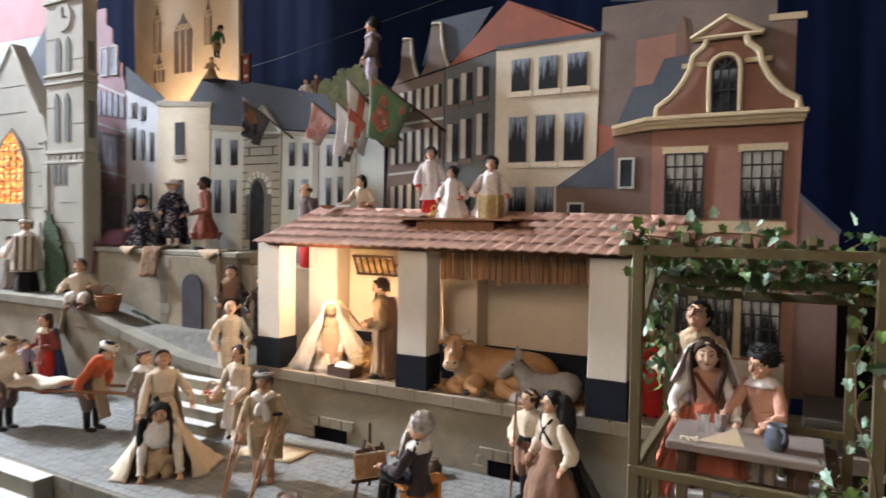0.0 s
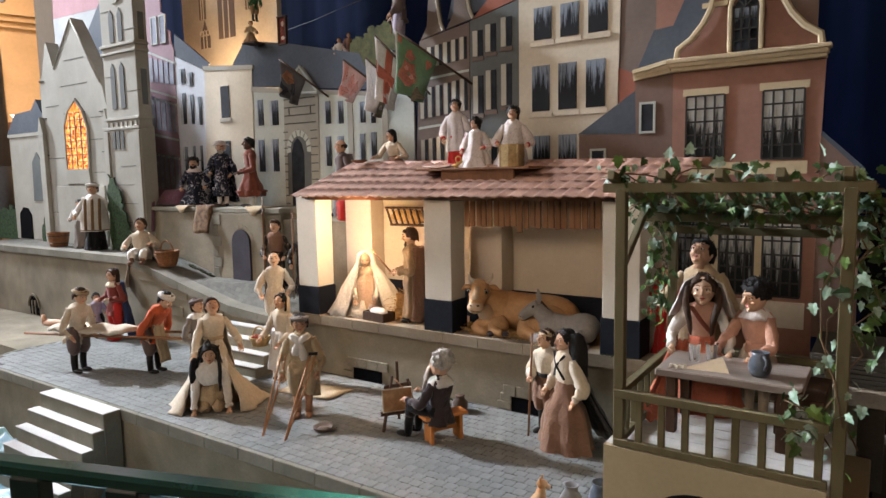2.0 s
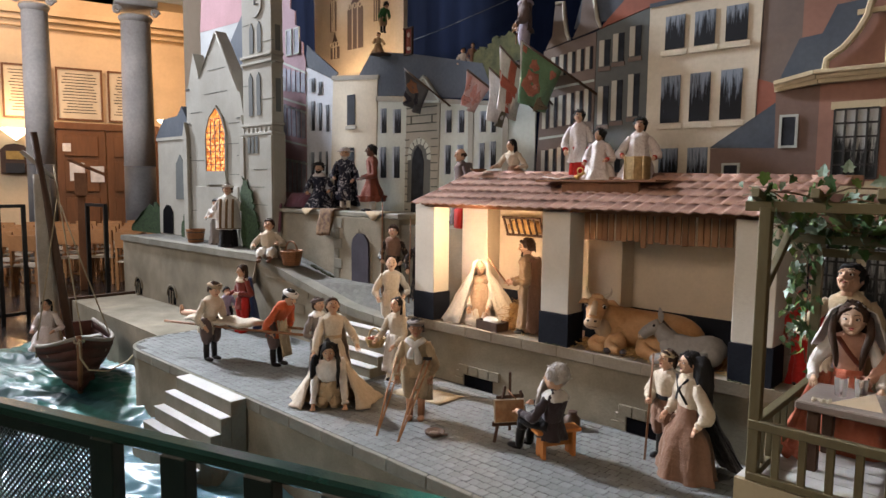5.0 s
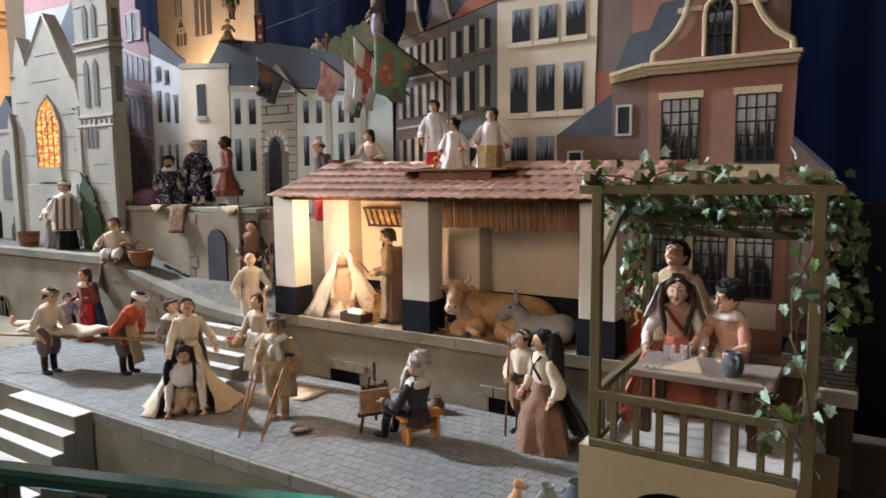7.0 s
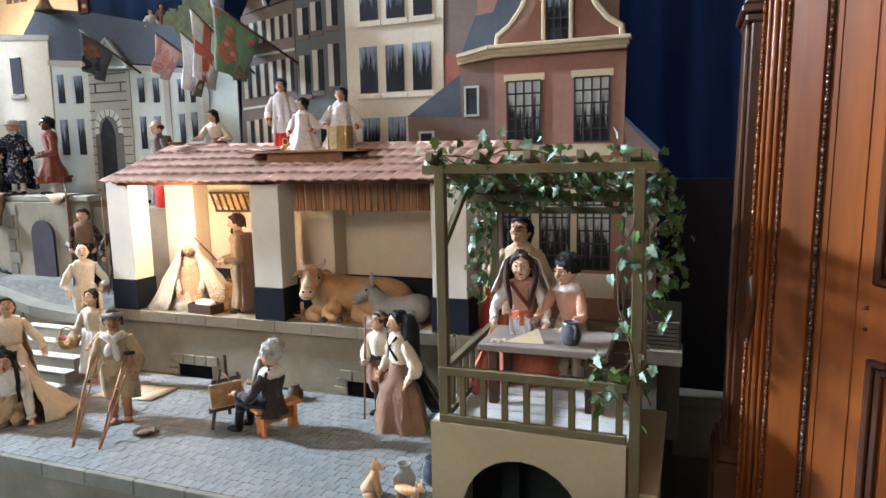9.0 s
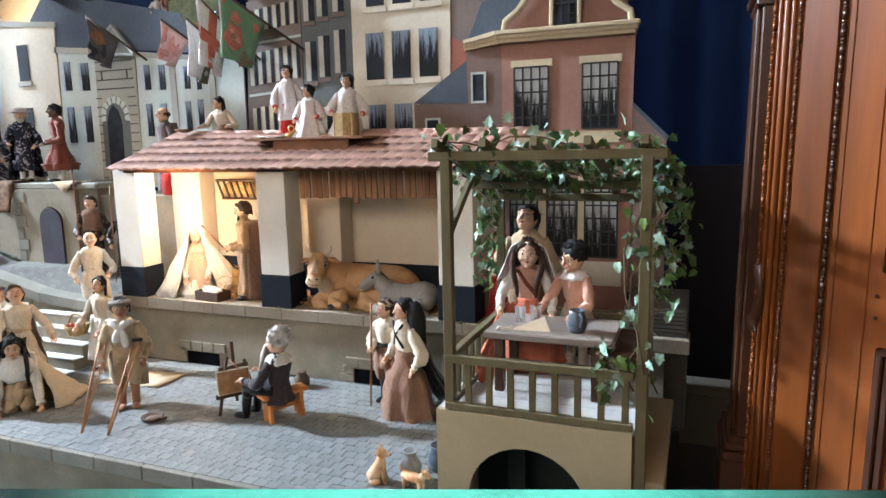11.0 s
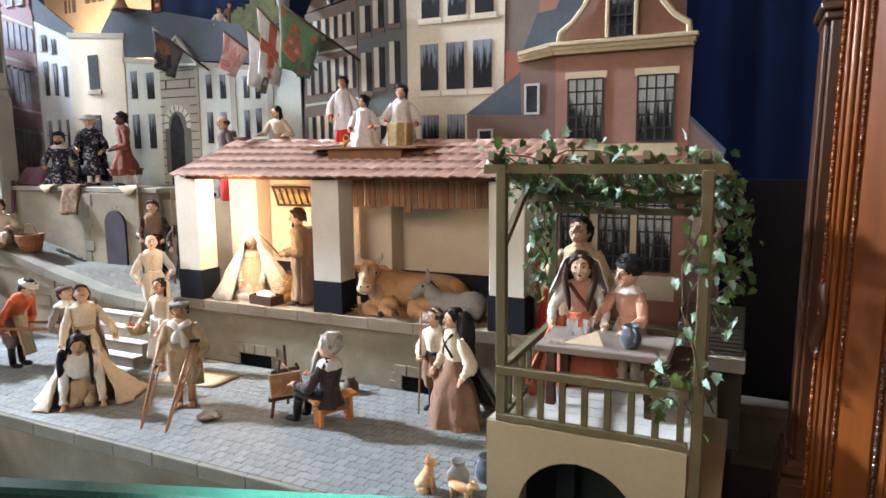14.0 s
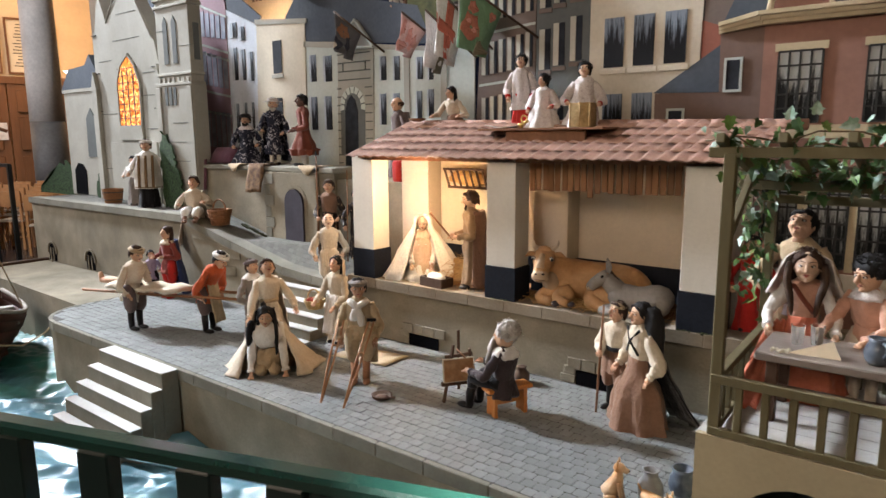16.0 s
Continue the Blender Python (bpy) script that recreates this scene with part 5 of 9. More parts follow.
for k, (x, z) in enumerate(sprig):
    ob = new("leaf", leaf_meshes[3 if k % 4 else 2])
    ob.parent = vine
    ob.matrix_world = Matrix.Translation((x, 1.935 + 0.012 * (k % 3), z)) @ Euler((1.5, 0.25 * math.sin(5 * k), -0.5 + 0.3 * math.sin(3 * k))).to_matrix().to_4x4() @ Matrix.Rotation(math.pi + 0.5 * math.sin(2.3 * k), 4, "Z") @ Matrix.Scale(0.62 + 0.15 * math.sin(k), 4)
for q in ((-0.02, 1.98, 1.745), (0.04, 1.97, 1.755), (0.36, 1.99, 1.74)):
    ob = new("leaf", leaf_meshes[3])
    ob.parent = vine
    ob.matrix_world = Matrix.Translation(q) @ Euler((1.4, 0.3 * q[0], q[0] * 5)).to_matrix().to_4x4() @ Matrix.Scale(0.7, 4)
tagged(part("foliage", rest, vine), kind="stuff")

# stone block and dark passage beside the stage
b = Build().mat(SHADESTONE).box(0.27, 3.02, 0.45, 0.53, 3.45, 0.98, 0.004)
blk = thing("stone_block", None, "grey stone block with fine grooves at the stage's end", "stone block", kind="structure")
part("block", b, blk)
b = Build().mat(SHADESTONE)
for k in range(8):
    b.box(0.275, 3.008, 0.83 + k * 0.018, 0.525, 3.022, 0.843 + k * 0.018)
part("groove_course", b, blk)
part("stone_foot", Build().mat(SHADESTONE).box(0.27, 3.0, 0.0, 0.45, 3.4, 0.45), blk)
# added near-black panel: the darkness of the open passage as a colour
thing("passage_dark_panel", Build().mat(surface("passage_dark", (0.009, 0.0075, 0.008), 0.95, 0.3, 2, 30, 0.3, stretch=(2, 1, 0.2), spec=0.05)).box(0.40, 4.60, 0.0, 4.2, 4.74, 1.53), "near-black panel in place of the open passage's darkness", "wall", kind="structure")
thing("passage_sill", Build().mat(SHADESTONE).box(0.5, 3.85, 0.30, 1.2, 3.99, 0.36, 0.004).box(0.5, 3.88, 0.0, 1.2, 3.99, 0.30), "grey stone sill in the dark passage", "sill", kind="structure")

# ---- carved oak confessional at the side ----
CABMID = surface("polished_brown_oak", (0.11, 0.035, 0.009), 0.34, 0.3, 3, 26, 0.12, stretch=(1, 1, 0.12), spec=0.4)
conf = thing("confessional", None, "tall carved polished oak confessional with beaded mouldings", "confessional")
P = Vector((0.766, 2.305, 0))
U, N = Vector((0.8, -0.6, 0)), Vector((-0.6, -0.8, 0))
SH = Matrix(((1, 0, 0.013, -0.013 * 1.2), (0, 1, 0, 0), (0, 0, 1, 0), (0, 0, 0, 1)))
FR = SH @ Matrix(((U.x, -N.x, 0, P.x), (U.y, -N.y, 0, P.y), (0, 0, 1, 0), (0, 0, 0, 1)))
part("front_board", Build(FR).mat(CABINET).box(-0.046, 0.0, 0.0, 1.5, 0.05, 3.4, 0.004), conf)
part("raised_stile", Build(FR).mat(CABINET).box(0.046, -0.008, 0.0, 0.143, 0.0, 3.4, 0.003), conf)
part("outer_stile", Build(FR).mat(CABINET).box(0.168, -0.005, 0.0, 0.184, 0.0, 3.4, 0.002).box(0.184, -0.003, 0.0, 0.27, 0.0, 3.4, 0.002), conf)
part("edge_moulding", Build(FR).mat(CABINET, True).tube([(-0.004, -0.006, 0.0), (-0.004, -0.006, 3.4)], 0.009, 10).tube([(0.014, -0.003, 0.0), (0.014, -0.003, 3.4)], 0.007, 8).tube([(-0.026, -0.002, 0.0), (-0.026, -0.002, 3.4)], 0.006, 8), conf)
for s, r in ((-0.042, 0.0062), (0.034, 0.0056), (0.154, 0.0075)):
    b = Build(FR).mat(CABINET if s < 0 else CABMID if s < 0.1 else CABDARK, True)
    z = 0.3
    while z < 2.9:
        b.tube([(s, -0.004, z), (s, -0.004, z + 0.024)], [r, r], 6)
        for k in range(2):
            b.ball((s, -0.004, z + 0.030 + k * 0.009), r * 0.9, 6, 4)
        z += 0.046
    part("bead_moulding", b, conf)
for z0, z1 in ((0.3, 1.14), (1.34, 2.6)):
    pn = part("panel", Build(FR).mat(CABINET).box(0.36, -0.012, z0 + 0.04, 0.9, 0.0, z1 - 0.04, 0.006), conf)
    b = Build(FR).mat(CABDARK)
    for d, o in ((0.0, 0.02), (0.022, 0.014)):
        b.box(0.31 + d, -o, z0 + d, 0.33 + d, 0, z1 - d, 0.004).box(0.31 + d, -o, z0 + d, 0.92 - d, 0, z0 + 0.02 + d, 0.004).box(0.31 + d, -o, z1 - 0.02 - d, 0.92 - d, 0, z1 - d, 0.004)
    part("panel_moulding", b, pn)
for z in (1.215, 1.275):
    part("peg", Build(FR).mat(CABDARK, True).ball((0.295, -0.002, z), 0.006, 8, 5), conf)
# set-back side pilaster with its base and cap, its shade put into the oak's colour
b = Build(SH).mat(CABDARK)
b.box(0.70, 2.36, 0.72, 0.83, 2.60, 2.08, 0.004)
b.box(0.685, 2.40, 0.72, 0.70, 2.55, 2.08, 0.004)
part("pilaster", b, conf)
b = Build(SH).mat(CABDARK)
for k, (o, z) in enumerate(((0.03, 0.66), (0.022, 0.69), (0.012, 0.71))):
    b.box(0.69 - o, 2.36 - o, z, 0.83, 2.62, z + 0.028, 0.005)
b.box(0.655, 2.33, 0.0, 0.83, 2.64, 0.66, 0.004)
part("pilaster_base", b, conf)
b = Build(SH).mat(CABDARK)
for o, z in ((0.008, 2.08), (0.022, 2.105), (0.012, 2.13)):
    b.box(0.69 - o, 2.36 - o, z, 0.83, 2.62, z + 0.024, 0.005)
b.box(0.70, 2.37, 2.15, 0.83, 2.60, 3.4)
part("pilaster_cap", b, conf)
b = Build(SH).mat(CABDARK, True)
b.tube([(0.74, 2.345, 1.06), (0.73, 2.33, 1.14), (0.745, 2.325, 1.22), (0.735, 2.335, 1.30), (0.75, 2.345, 1.36)], [0.01, 0.022, 0.016, 0.02, 0.006], 8)
part("carved_scroll", b, conf)

# ---- green railing before the stage ----
rail = thing("railing", None, "dark green painted iron railing with perforated panels", "railing", kind="structure")
RF = pose(0, 1.18, 0, 0, 0, 18.6)
part("handrail", Build(RF).mat(RAILTOP).box(-4.2, -0.055, 1.012, 2.4, 0.0, 1.05, 0.009), rail)
part("bottom_rail", Build(RF).mat(RAILGREEN).box(-4.2, -0.045, 0.10, 2.4, -0.01, 0.135, 0.004), rail)
for s in (-4.1, -2.95, -1.505, -1.24, -0.965, -0.74, 0.55, 0.80, 1.06, 1.30):
    part("post", Build(RF).mat(RAILGREEN).box(s - 0.045, -0.05, 0.0, s + 0.045, -0.008, 1.012, 0.004), rail)
for s0, s1 in ((-2.91, -1.555), (-0.69, 0.50)):
    b = Build(RF).mat(RAILGREEN)
    b.box(s0, -0.036, 0.972, s1, -0.024, 1.012).box(s0, -0.036, 0.50, s1, -0.024, 0.52)
    pitch, z0, z1 = 0.021, 0.52, 0.972
    hgt = z1 - z0
    n = int((s1 - s0 + hgt) / pitch)
    for d in (-1, 1):
        for k in range(n):
            a = s0 - hgt + k * pitch if d > 0 else s0 + k * pitch
            lo, hi = max(0.0, (s0 - a) if d > 0 else (a - s1)), min(hgt, (s1 - a) if d > 0 else (a - s0))
            if hi - lo < 0.01:
                continue
            w = 0.0042
            y = -0.032 if d > 0 else -0.0285
            xa, xb = a + d * lo, a + d * hi
            b.add([(xa - w, y, z0 + lo), (xa + w, y, z0 + lo), (xb + w, y, z0 + hi), (xb - w, y, z0 + hi), (xa - w, y + 0.003, z0 + lo), (xa + w, y + 0.003, z0 + lo), (xb + w, y + 0.003, z0 + hi), (xb - w, y + 0.003, z0 + hi)], [(0, 1, 2, 3), (7, 6, 5, 4), (0, 4, 5, 1), (1, 5, 6, 2), (2, 6, 7, 3), (3, 7, 4, 0)])
    part("perforated_panel", b, rail)
    part("back_sheet", Build(RF).mat(RAILGREEN).box(s0, -0.036, 0.135, s1, -0.024, 0.50), rail)

# ---- crinkled foil water ----
FOIL = surface("sea_green_foil", (0.026, 0.16, 0.13), 0.42, 0.35, 2.5, 25, 0.08, second=(0.012, 0.045, 0.06), spec=0.6)
CLEARFOIL = surface("pale_blue_foil", (0.10, 0.225, 0.265), 0.36, 0.25, 3, 25, 0.08, second=(0.05, 0.15, 0.20), spec=0.7)


def crinkle(x, y):
    """Long soft folds of plastic film with sharper creases across them."""
    wx = x + 0.30 * noise.noise(Vector((x * 1.1, y * 1.1, 4.0)))
    wy = y + 0.22 * noise.noise(Vector((x * 1.3, y * 1.3, 9.0)))
    a, c = 0.86 * wx + 0.5 * wy, -0.5 * wx + 0.86 * wy
    z = 0.085 * noise.noise(Vector((a * 1.1, c * 2.6, 2.0)))
    z += 0.045 * (0.6 - abs(noise.noise(Vector((a * 1.6, c * 5.5, 11.0)))) * 2)
    z += 0.020 * (0.5 - abs(noise.noise(Vector((a * 4.0, c * 11.0, 17.0)))) * 2)
    z += 0.010 * (0.5 - abs(noise.noise(Vector((a * 12.0, c * 9.0, 23.0)))) * 2)
    return z


for name, x0, x1, y0, y1, base, mat_, lab in (("water", -6.9, -3.5, 1.15, 2.5, 0.07, FOIL, "sea-green crinkled foil as water round the boat"), ("water", -4.3, -0.5, 0.35, 1.93, 0.08, CLEARFOIL, "pale blue crinkled foil as water before the quay")):
    nx, ny = 230, 120
    grid = []
    for j in range(ny):
        grid.append([(x0 + (x1 - x0) * i / (nx - 1), y0 + (y1 - y0) * j / (ny - 1), base + crinkle(x0 + (x1 - x0) * i / (nx - 1), y0 + (y1 - y0) * j / (ny - 1))) for i in range(nx)])
    wb = Build().mat(mat_, True)
    wb.add([p for row in grid for p in row], [(j * nx + i, j * nx + i + 1, (j + 1) * nx + i + 1, (j + 1) * nx + i) for j in range(ny - 1) for i in range(nx - 1)])
    thing(name, wb, lab, "water", kind="structure")

# ---- the paved street: kerb stones, then setts ----
xs = [-4.42]
while xs[-1] < -0.24:
    xs.append(min(-0.22, xs[-1] + random.uniform(0.22, 0.32)))
for x0, x1 in zip(xs, xs[1:]):
    part("kerb_stone", Build().mat(KERB).box(x0 + 0.0008, KERB_Y, STREET - 0.062, x1 - 0.0008, KERB_Y + 0.024, STREET + 0.001, 0.004), quay)
for k in range(6):
    b = Build().mat(KERB)
    ring = []
    for a in (k * math.pi / 12 + 0.012, (k + 1) * math.pi / 12 - 0.012):
        ring.append([(-4.42 - r * math.sin(a), KERB_Y + 0.36 - r * math.cos(a), z) for r, z in ((0.336, STREET - 0.062), (0.36, STREET - 0.062), (0.36, STREET + 0.001), (0.336, STREET + 0.001))])
    b.loft(ring)
    part("kerb_stone", b, quay)
SETT_L, SETT_W = 0.052, 0.049


def sett_block(b, m=None):
    """A worn sett with its corners knocked off and a faint edge."""
    rings = []
    for z, d in ((-0.02, 0.0), (0.0012, 0.0), (0.003, 0.0018)):
        hx, hy, c = SETT_L / 2 - 0.0006 - d, SETT_W / 2 - 0.0007 - d, 0.0058
        rings.append([(-hx + c, -hy, z), (hx - c, -hy, z), (hx, -hy + c, z), (hx, hy - c, z), (hx - c, hy, z), (-hx + c, hy, z), (-hx, hy - c, z), (-hx, -hy + c, z)])
    return b.loft(rings, m=m)



sett_mesh = sett_block(Build().mat(surface("sett_stone", (0.19, 0.20, 0.195), 0.5, 0.16, 9, 90, 0.4, per_piece=0.12))).mesh("sett")
rest = Build().mat(PAVE)
near = 0
rows_s = int((WALL_Y - KERB_Y - 0.026) / SETT_W)
for j in range(rows_s):
    y = KERB_Y + 0.025 + SETT_W / 2 + j * SETT_W
    x = -4.754 + (SETT_L / 2 if j % 2 else 0.0) + random.uniform(-0.006, 0.006)
    while x < -0.25:
        inside = x > -4.40 or (x + 4.42) ** 2 + (y - KERB_Y - 0.36) ** 2 < 0.302 ** 2 or (y > KERB_Y + 0.36 and x > -4.735)
        if inside:
            z = STREET + random.uniform(-0.0016, 0.0010)
            tip = random.gauss(0, 0.022)
            if -1.75 < x < -0.24 and near < 300:
                ob = piece("sett", sett_mesh, quay, (x, y, z), random.uniform(-0.02, 0.02))
                ob.rotation_euler[0] = tip
                near += 1
            else:
                sett_block(rest, Matrix.Translation((x, y, z)) @ Matrix.Rotation(tip, 4, "X"))
        x += SETT_L
tagged(part("paving", rest, quay), kind="stuff")

# ---- puppets ----
MATSTRAW = surface("pale_straw_mat", (0.48, 0.40, 0.27), 0.9, 0.2, 20, 110, 0.4, stretch=(1, 0.15, 1))
SKIN = surface("painted_skin", (0.56, 0.34, 0.22), 0.55, 0.10, 12, 90, 0.15)
SKINPALE = surface("pale_painted_skin", (0.64, 0.44, 0.31), 0.55, 0.10, 12, 90, 0.15)
SKINTAN = surface("tanned_painted_skin", (0.36, 0.19, 0.11), 0.5, 0.12, 12, 90, 0.15)
SKINDARK = surface("dark_painted_skin", (0.10, 0.045, 0.028), 0.5, 0.15, 12, 90, 0.15)
LIP = surface("lip_paint", (0.38, 0.10, 0.08), 0.5, 0.1)
EYE = surface("eye_white", (0.62, 0.58, 0.50), 0.3, 0.05)
EYELINE = surface("eye_shadow_paint", (0.10, 0.045, 0.03), 0.6, 0.2)
HAIRB = surface("black_hair", (0.007, 0.006, 0.006), 0.75, 0.4, 30, 160, 0.9, stretch=(1, 1, 0.3))
HAIRN = surface("brown_hair", (0.05, 0.025, 0.014), 0.75, 0.4, 30, 160, 0.9, stretch=(1, 1, 0.3))
HAIRG = surface("grey_hair", (0.50, 0.47, 0.43), 0.8, 0.35, 30, 160, 1.0, stretch=(1, 1, 0.3))
C_CREAM = cloth("cream_cloth", (0.56, 0.48, 0.37))
C_WHITE = cloth("white_cloth", (0.68, 0.65, 0.60))
C_BEIGE = cloth("beige_cloth", (0.42, 0.32, 0.20))
C_TAN = cloth("tan_cloth", (0.30, 0.20, 0.115))
C_BROWN = cloth("brown_cloth", (0.19, 0.105, 0.068))
C_RUST = cloth("rust_cloth", (0.20, 0.058, 0.036))
C_RED = cloth("red_cloth", (0.42, 0.025, 0.02))
C_ORANGE = cloth("orange_red_cloth", (0.50, 0.10, 0.035))
C_MAROON = cloth("maroon_cloth", (0.20, 0.045, 0.035))
C_BLACK = cloth("black_cloth", (0.008, 0.0075, 0.009))
C_GREY = cloth("grey_cloth", (0.20, 0.17, 0.15))
C_TAUPE = cloth("taupe_cloth", (0.13, 0.095, 0.09))
C_DARK = cloth("dark_brown_cloth", (0.045, 0.034, 0.036))
CRUTCH = surface("light_crutch_wood", (0.38, 0.19, 0.09), 0.6, 0.2, 6, 60, 0.2)
C_BLUE = cloth("blue_cloth", (0.03, 0.045, 0.12))
C_GREEN = cloth("green_cloth", (0.03, 0.10, 0.035))
C_PINK = cloth("salmon_cloth", (0.52, 0.29, 0.205))
C_PLUM = cloth("plum_cloth", (0.115, 0.045, 0.065), 0.3)
C_CORAL = cloth("coral_cloth", (0.48, 0.14, 0.08))
C_LILAC = cloth("lilac_cloth", (0.36, 0.32, 0.40))
C_BROCADE = flecked("dark_brocade", (0.010, 0.012, 0.026), (0.36, 0.36, 0.40), 34, 0.56, 0.63, 0.55)
C_GOLDBROC = flecked("brown_brocade", (0.016, 0.010, 0.008), (0.24, 0.17, 0.10), 36, 0.57, 0.64, 0.6)
C_LACE = flecked("white_lace", (0.62, 0.58, 0.56), (0.43, 0.37, 0.36), 130, 0.48, 0.66, 0.9)
LEATHER = surface("black_leather", (0.007, 0.006, 0.006), 0.45, 0.2)


def V(*a):
    return Vector(a)


def strands(b, S, count, centre, radii, length, low):
    """Loose locks that stand off a head of hair, clear of the face."""
    c0 = V(*centre)
    for a in range(count):
        z = 1 - (1 - low * 0.9 + 0.25) * (a + 0.5) / count
        th = a * 2.39996
        q = math.sqrt(max(0.0, 1 - z * z))
        d = V(q * math.cos(th), q * math.sin(th), z)
        if d.y < -0.55 and d.z < 0.5:
            continue
        c = c0 + V(d.x * radii[0], d.y * radii[1], d.z * radii[2])
        side = V(math.sin(a * 7.1), math.cos(a * 5.3), math.sin(a * 3.7) - 0.3)
        far = length * (0.55 + 0.45 * math.sin(a * 12.9))
        b.tube([c - d * 0.12, c + d * far * 0.5 + side * 0.05, c + d * far + side * 0.22 * length], [0.075, 0.055, 0.012], 4, m=S)


def head(b, m, skin, hair, style, r=0.075, beard=None, hat=None, hatmat=None):
    """A carved head at the origin of m, looking along -y, as tall as 2.25 r."""
    S = m @ Matrix.Scale(r, 4)
    b.ruffle = 0.0012
    b.mat(skin, True)
    b.ball((0, 0, 0.05), (0.86, 0.95, 1.12), 16, 12, S)
    b.ball((0, -0.25, -0.55), (0.60, 0.62, 0.56), 14, 9, S)
    nose = 0.8 if style == "long" else 1.0
    b.tube([(0, -0.86, 0.38), (0, -1.02 + 0.06 * (1 - nose), 0.1), (0, -0.9 - 0.30 * nose, -0.17), (0, -0.9, -0.27)], [0.09, 0.13 * nose, 0.19 * nose, 0.08], 8, m=S)
    for s in (-1, 1):
        b.mat(skin, True)
        b.ball((s * 0.88, 0.05, -0.05), (0.10, 0.2, 0.28), 8, 6, S)
        b.ball((s * 0.40, -0.64, -0.26), (0.27, 0.24, 0.20), 9, 6, S)
        if style != "long":
            b.tube([(s * 0.10, -0.90, 0.36), (s * 0.36, -0.90, 0.40), (s * 0.66, -0.66, 0.30)], [0.07, 0.09, 0.06], 7, m=S)
            b.tube([(s * 0.16, -0.93, -0.24), (s * 0.34, -0.84, -0.46), (s * 0.36, -0.70, -0.72)], [0.05, 0.06, 0.03], 6, m=S)
        b.mat(EYELINE, True).ball((s * 0.35, -0.735, 0.145), (0.225, 0.11, 0.13), 9, 6, S)
        b.mat(EYE, True).ball((s * 0.35, -0.775, 0.13), (0.19, 0.12, 0.105), 9, 6, S)
        b.mat(HAIRB, True).ball((s * 0.34, -0.87, 0.135), (0.085, 0.04, 0.085), 8, 6, S)
        b.tube([(s * 0.14, -0.99, 0.44), (s * 0.36, -1.0, 0.51), (s * 0.62, -0.76, 0.42)], [0.02, 0.032, 0.012], 5, m=S)
    b.mat(EYELINE, True).ball((0, -0.80, -0.53), (0.25, 0.10, 0.035), 8, 5, S)
    b.mat(LIP, True).tube([(-0.22, -0.78, -0.50), (0, -0.90, -0.47), (0.22, -0.78, -0.50)], [0.02, 0.045, 0.02], 5, m=S)
    b.tube([(-0.2, -0.78, -0.56), (0, -0.90, -0.61), (0.2, -0.78, -0.56)], [0.02, 0.06, 0.02], 5, m=S)
    b.mat(skin, True).ball((0, -0.70, -0.88), (0.24, 0.22, 0.17), 9, 6, S)
    b.tube([(0, 0.1, -0.6), (0, 0.12, -1.35)], [0.42, 0.40], 9, m=S)
    if hair:
        b.ruffle = 0.004
        b.mat(hair, True)
        if style in ("short", "long", "wild"):
            k = 1.14 if style == "wild" else 1.05
            rough = 0.35 if style == "wild" else 0.14
            b.ball((0, 0.22, 0.32), (0.95 * k, 0.96 * k, 0.98 * k), 18, 12, S, rough, r * 91)
            if style == "long":
                for q in (-1, 1):
                    b.tube(along([(q * 0.05, -0.58, 0.98), (q * 0.46, -0.64, 0.82), (q * 0.80, -0.44, 0.44), (q * 0.95, -0.2, -0.2)], 8), [0.10, 0.11, 0.12, 0.12, 0.12, 0.12, 0.11, 0.08], 7, m=S)
            else:
                b.tube([(-0.74, -0.42, 0.66), (-0.4, -0.66, 0.86), (0, -0.74, 0.84), (0.4, -0.66, 0.88), (0.74, -0.42, 0.66)], [0.12, 0.18, 0.2, 0.18, 0.12], 7, m=S)
            for a in range(15):
                th = math.pi * (0.02 + 0.96 * a / 14)
                x, y = 0.88 * math.cos(th), 0.15 + 0.82 * math.sin(th)
                jog = 0.12 * math.sin(a * 5.1)
                low = -2.7 + 3 * jog if style == "long" else -0.42 - 0.35 * math.sin(th) + jog
                mid = (0.4 + low) / 2
                b.tube([(x, y, 0.45), (x * 1.10, y * 1.07, 0.4 * mid + 0.1), (x * 1.12 + jog * 0.4, y * 1.08, mid), (x * 1.05 - jog * 0.5, y * 1.05 + 0.1, low)], [0.2, 0.2, 0.18, 0.05], 6, m=S)
            fine = {"wild": 150, "short": 60, "long": 50}[style]
            strands(b, S, fine, (0, 0.22, 0.32), (0.95 * k, 0.96 * k, 0.98 * k), 0.42 if style == "wild" else 0.16, 0.45)
        elif style == "afro":
            b.ball((0, 0.26, 0.55), (1.16, 1.04, 1.04), 20, 13, S, 0.3, r * 57)
            strands(b, S, 300, (0, 0.26, 0.55), (1.14, 1.02, 1.02), 0.30, -0.1)
        elif style == "tonsure":
            for a in range(13):
                th = math.pi * (-0.08 + 1.16 * a / 12)
                b.ball((0.84 * math.cos(th), 0.1 + 0.84 * math.sin(th), 0.05), (0.22, 0.2, 0.3), 6, 5, S, 0.4, a)
    if beard:
        b.ruffle = 0.003
        b.mat(beard, True)
        for x in (-0.55, -0.38, -0.2, 0, 0.2, 0.38, 0.55):
            b.tube([(x, -0.62, -0.62), (x * 0.95, -0.84, -1.0), (x * 0.6 + 0.05 * math.sin(9 * x), -0.82, -1.5 + 0.3 * abs(x))], [0.13, 0.15, 0.04], 6, m=S)
        b.tube([(-0.4, -0.78, -0.48), (0, -0.95, -0.36), (0.4, -0.78, -0.48)], [0.05, 0.08, 0.05], 5, m=S)
    hm = hatmat or C_GREY
    b.ruffle = 0.004
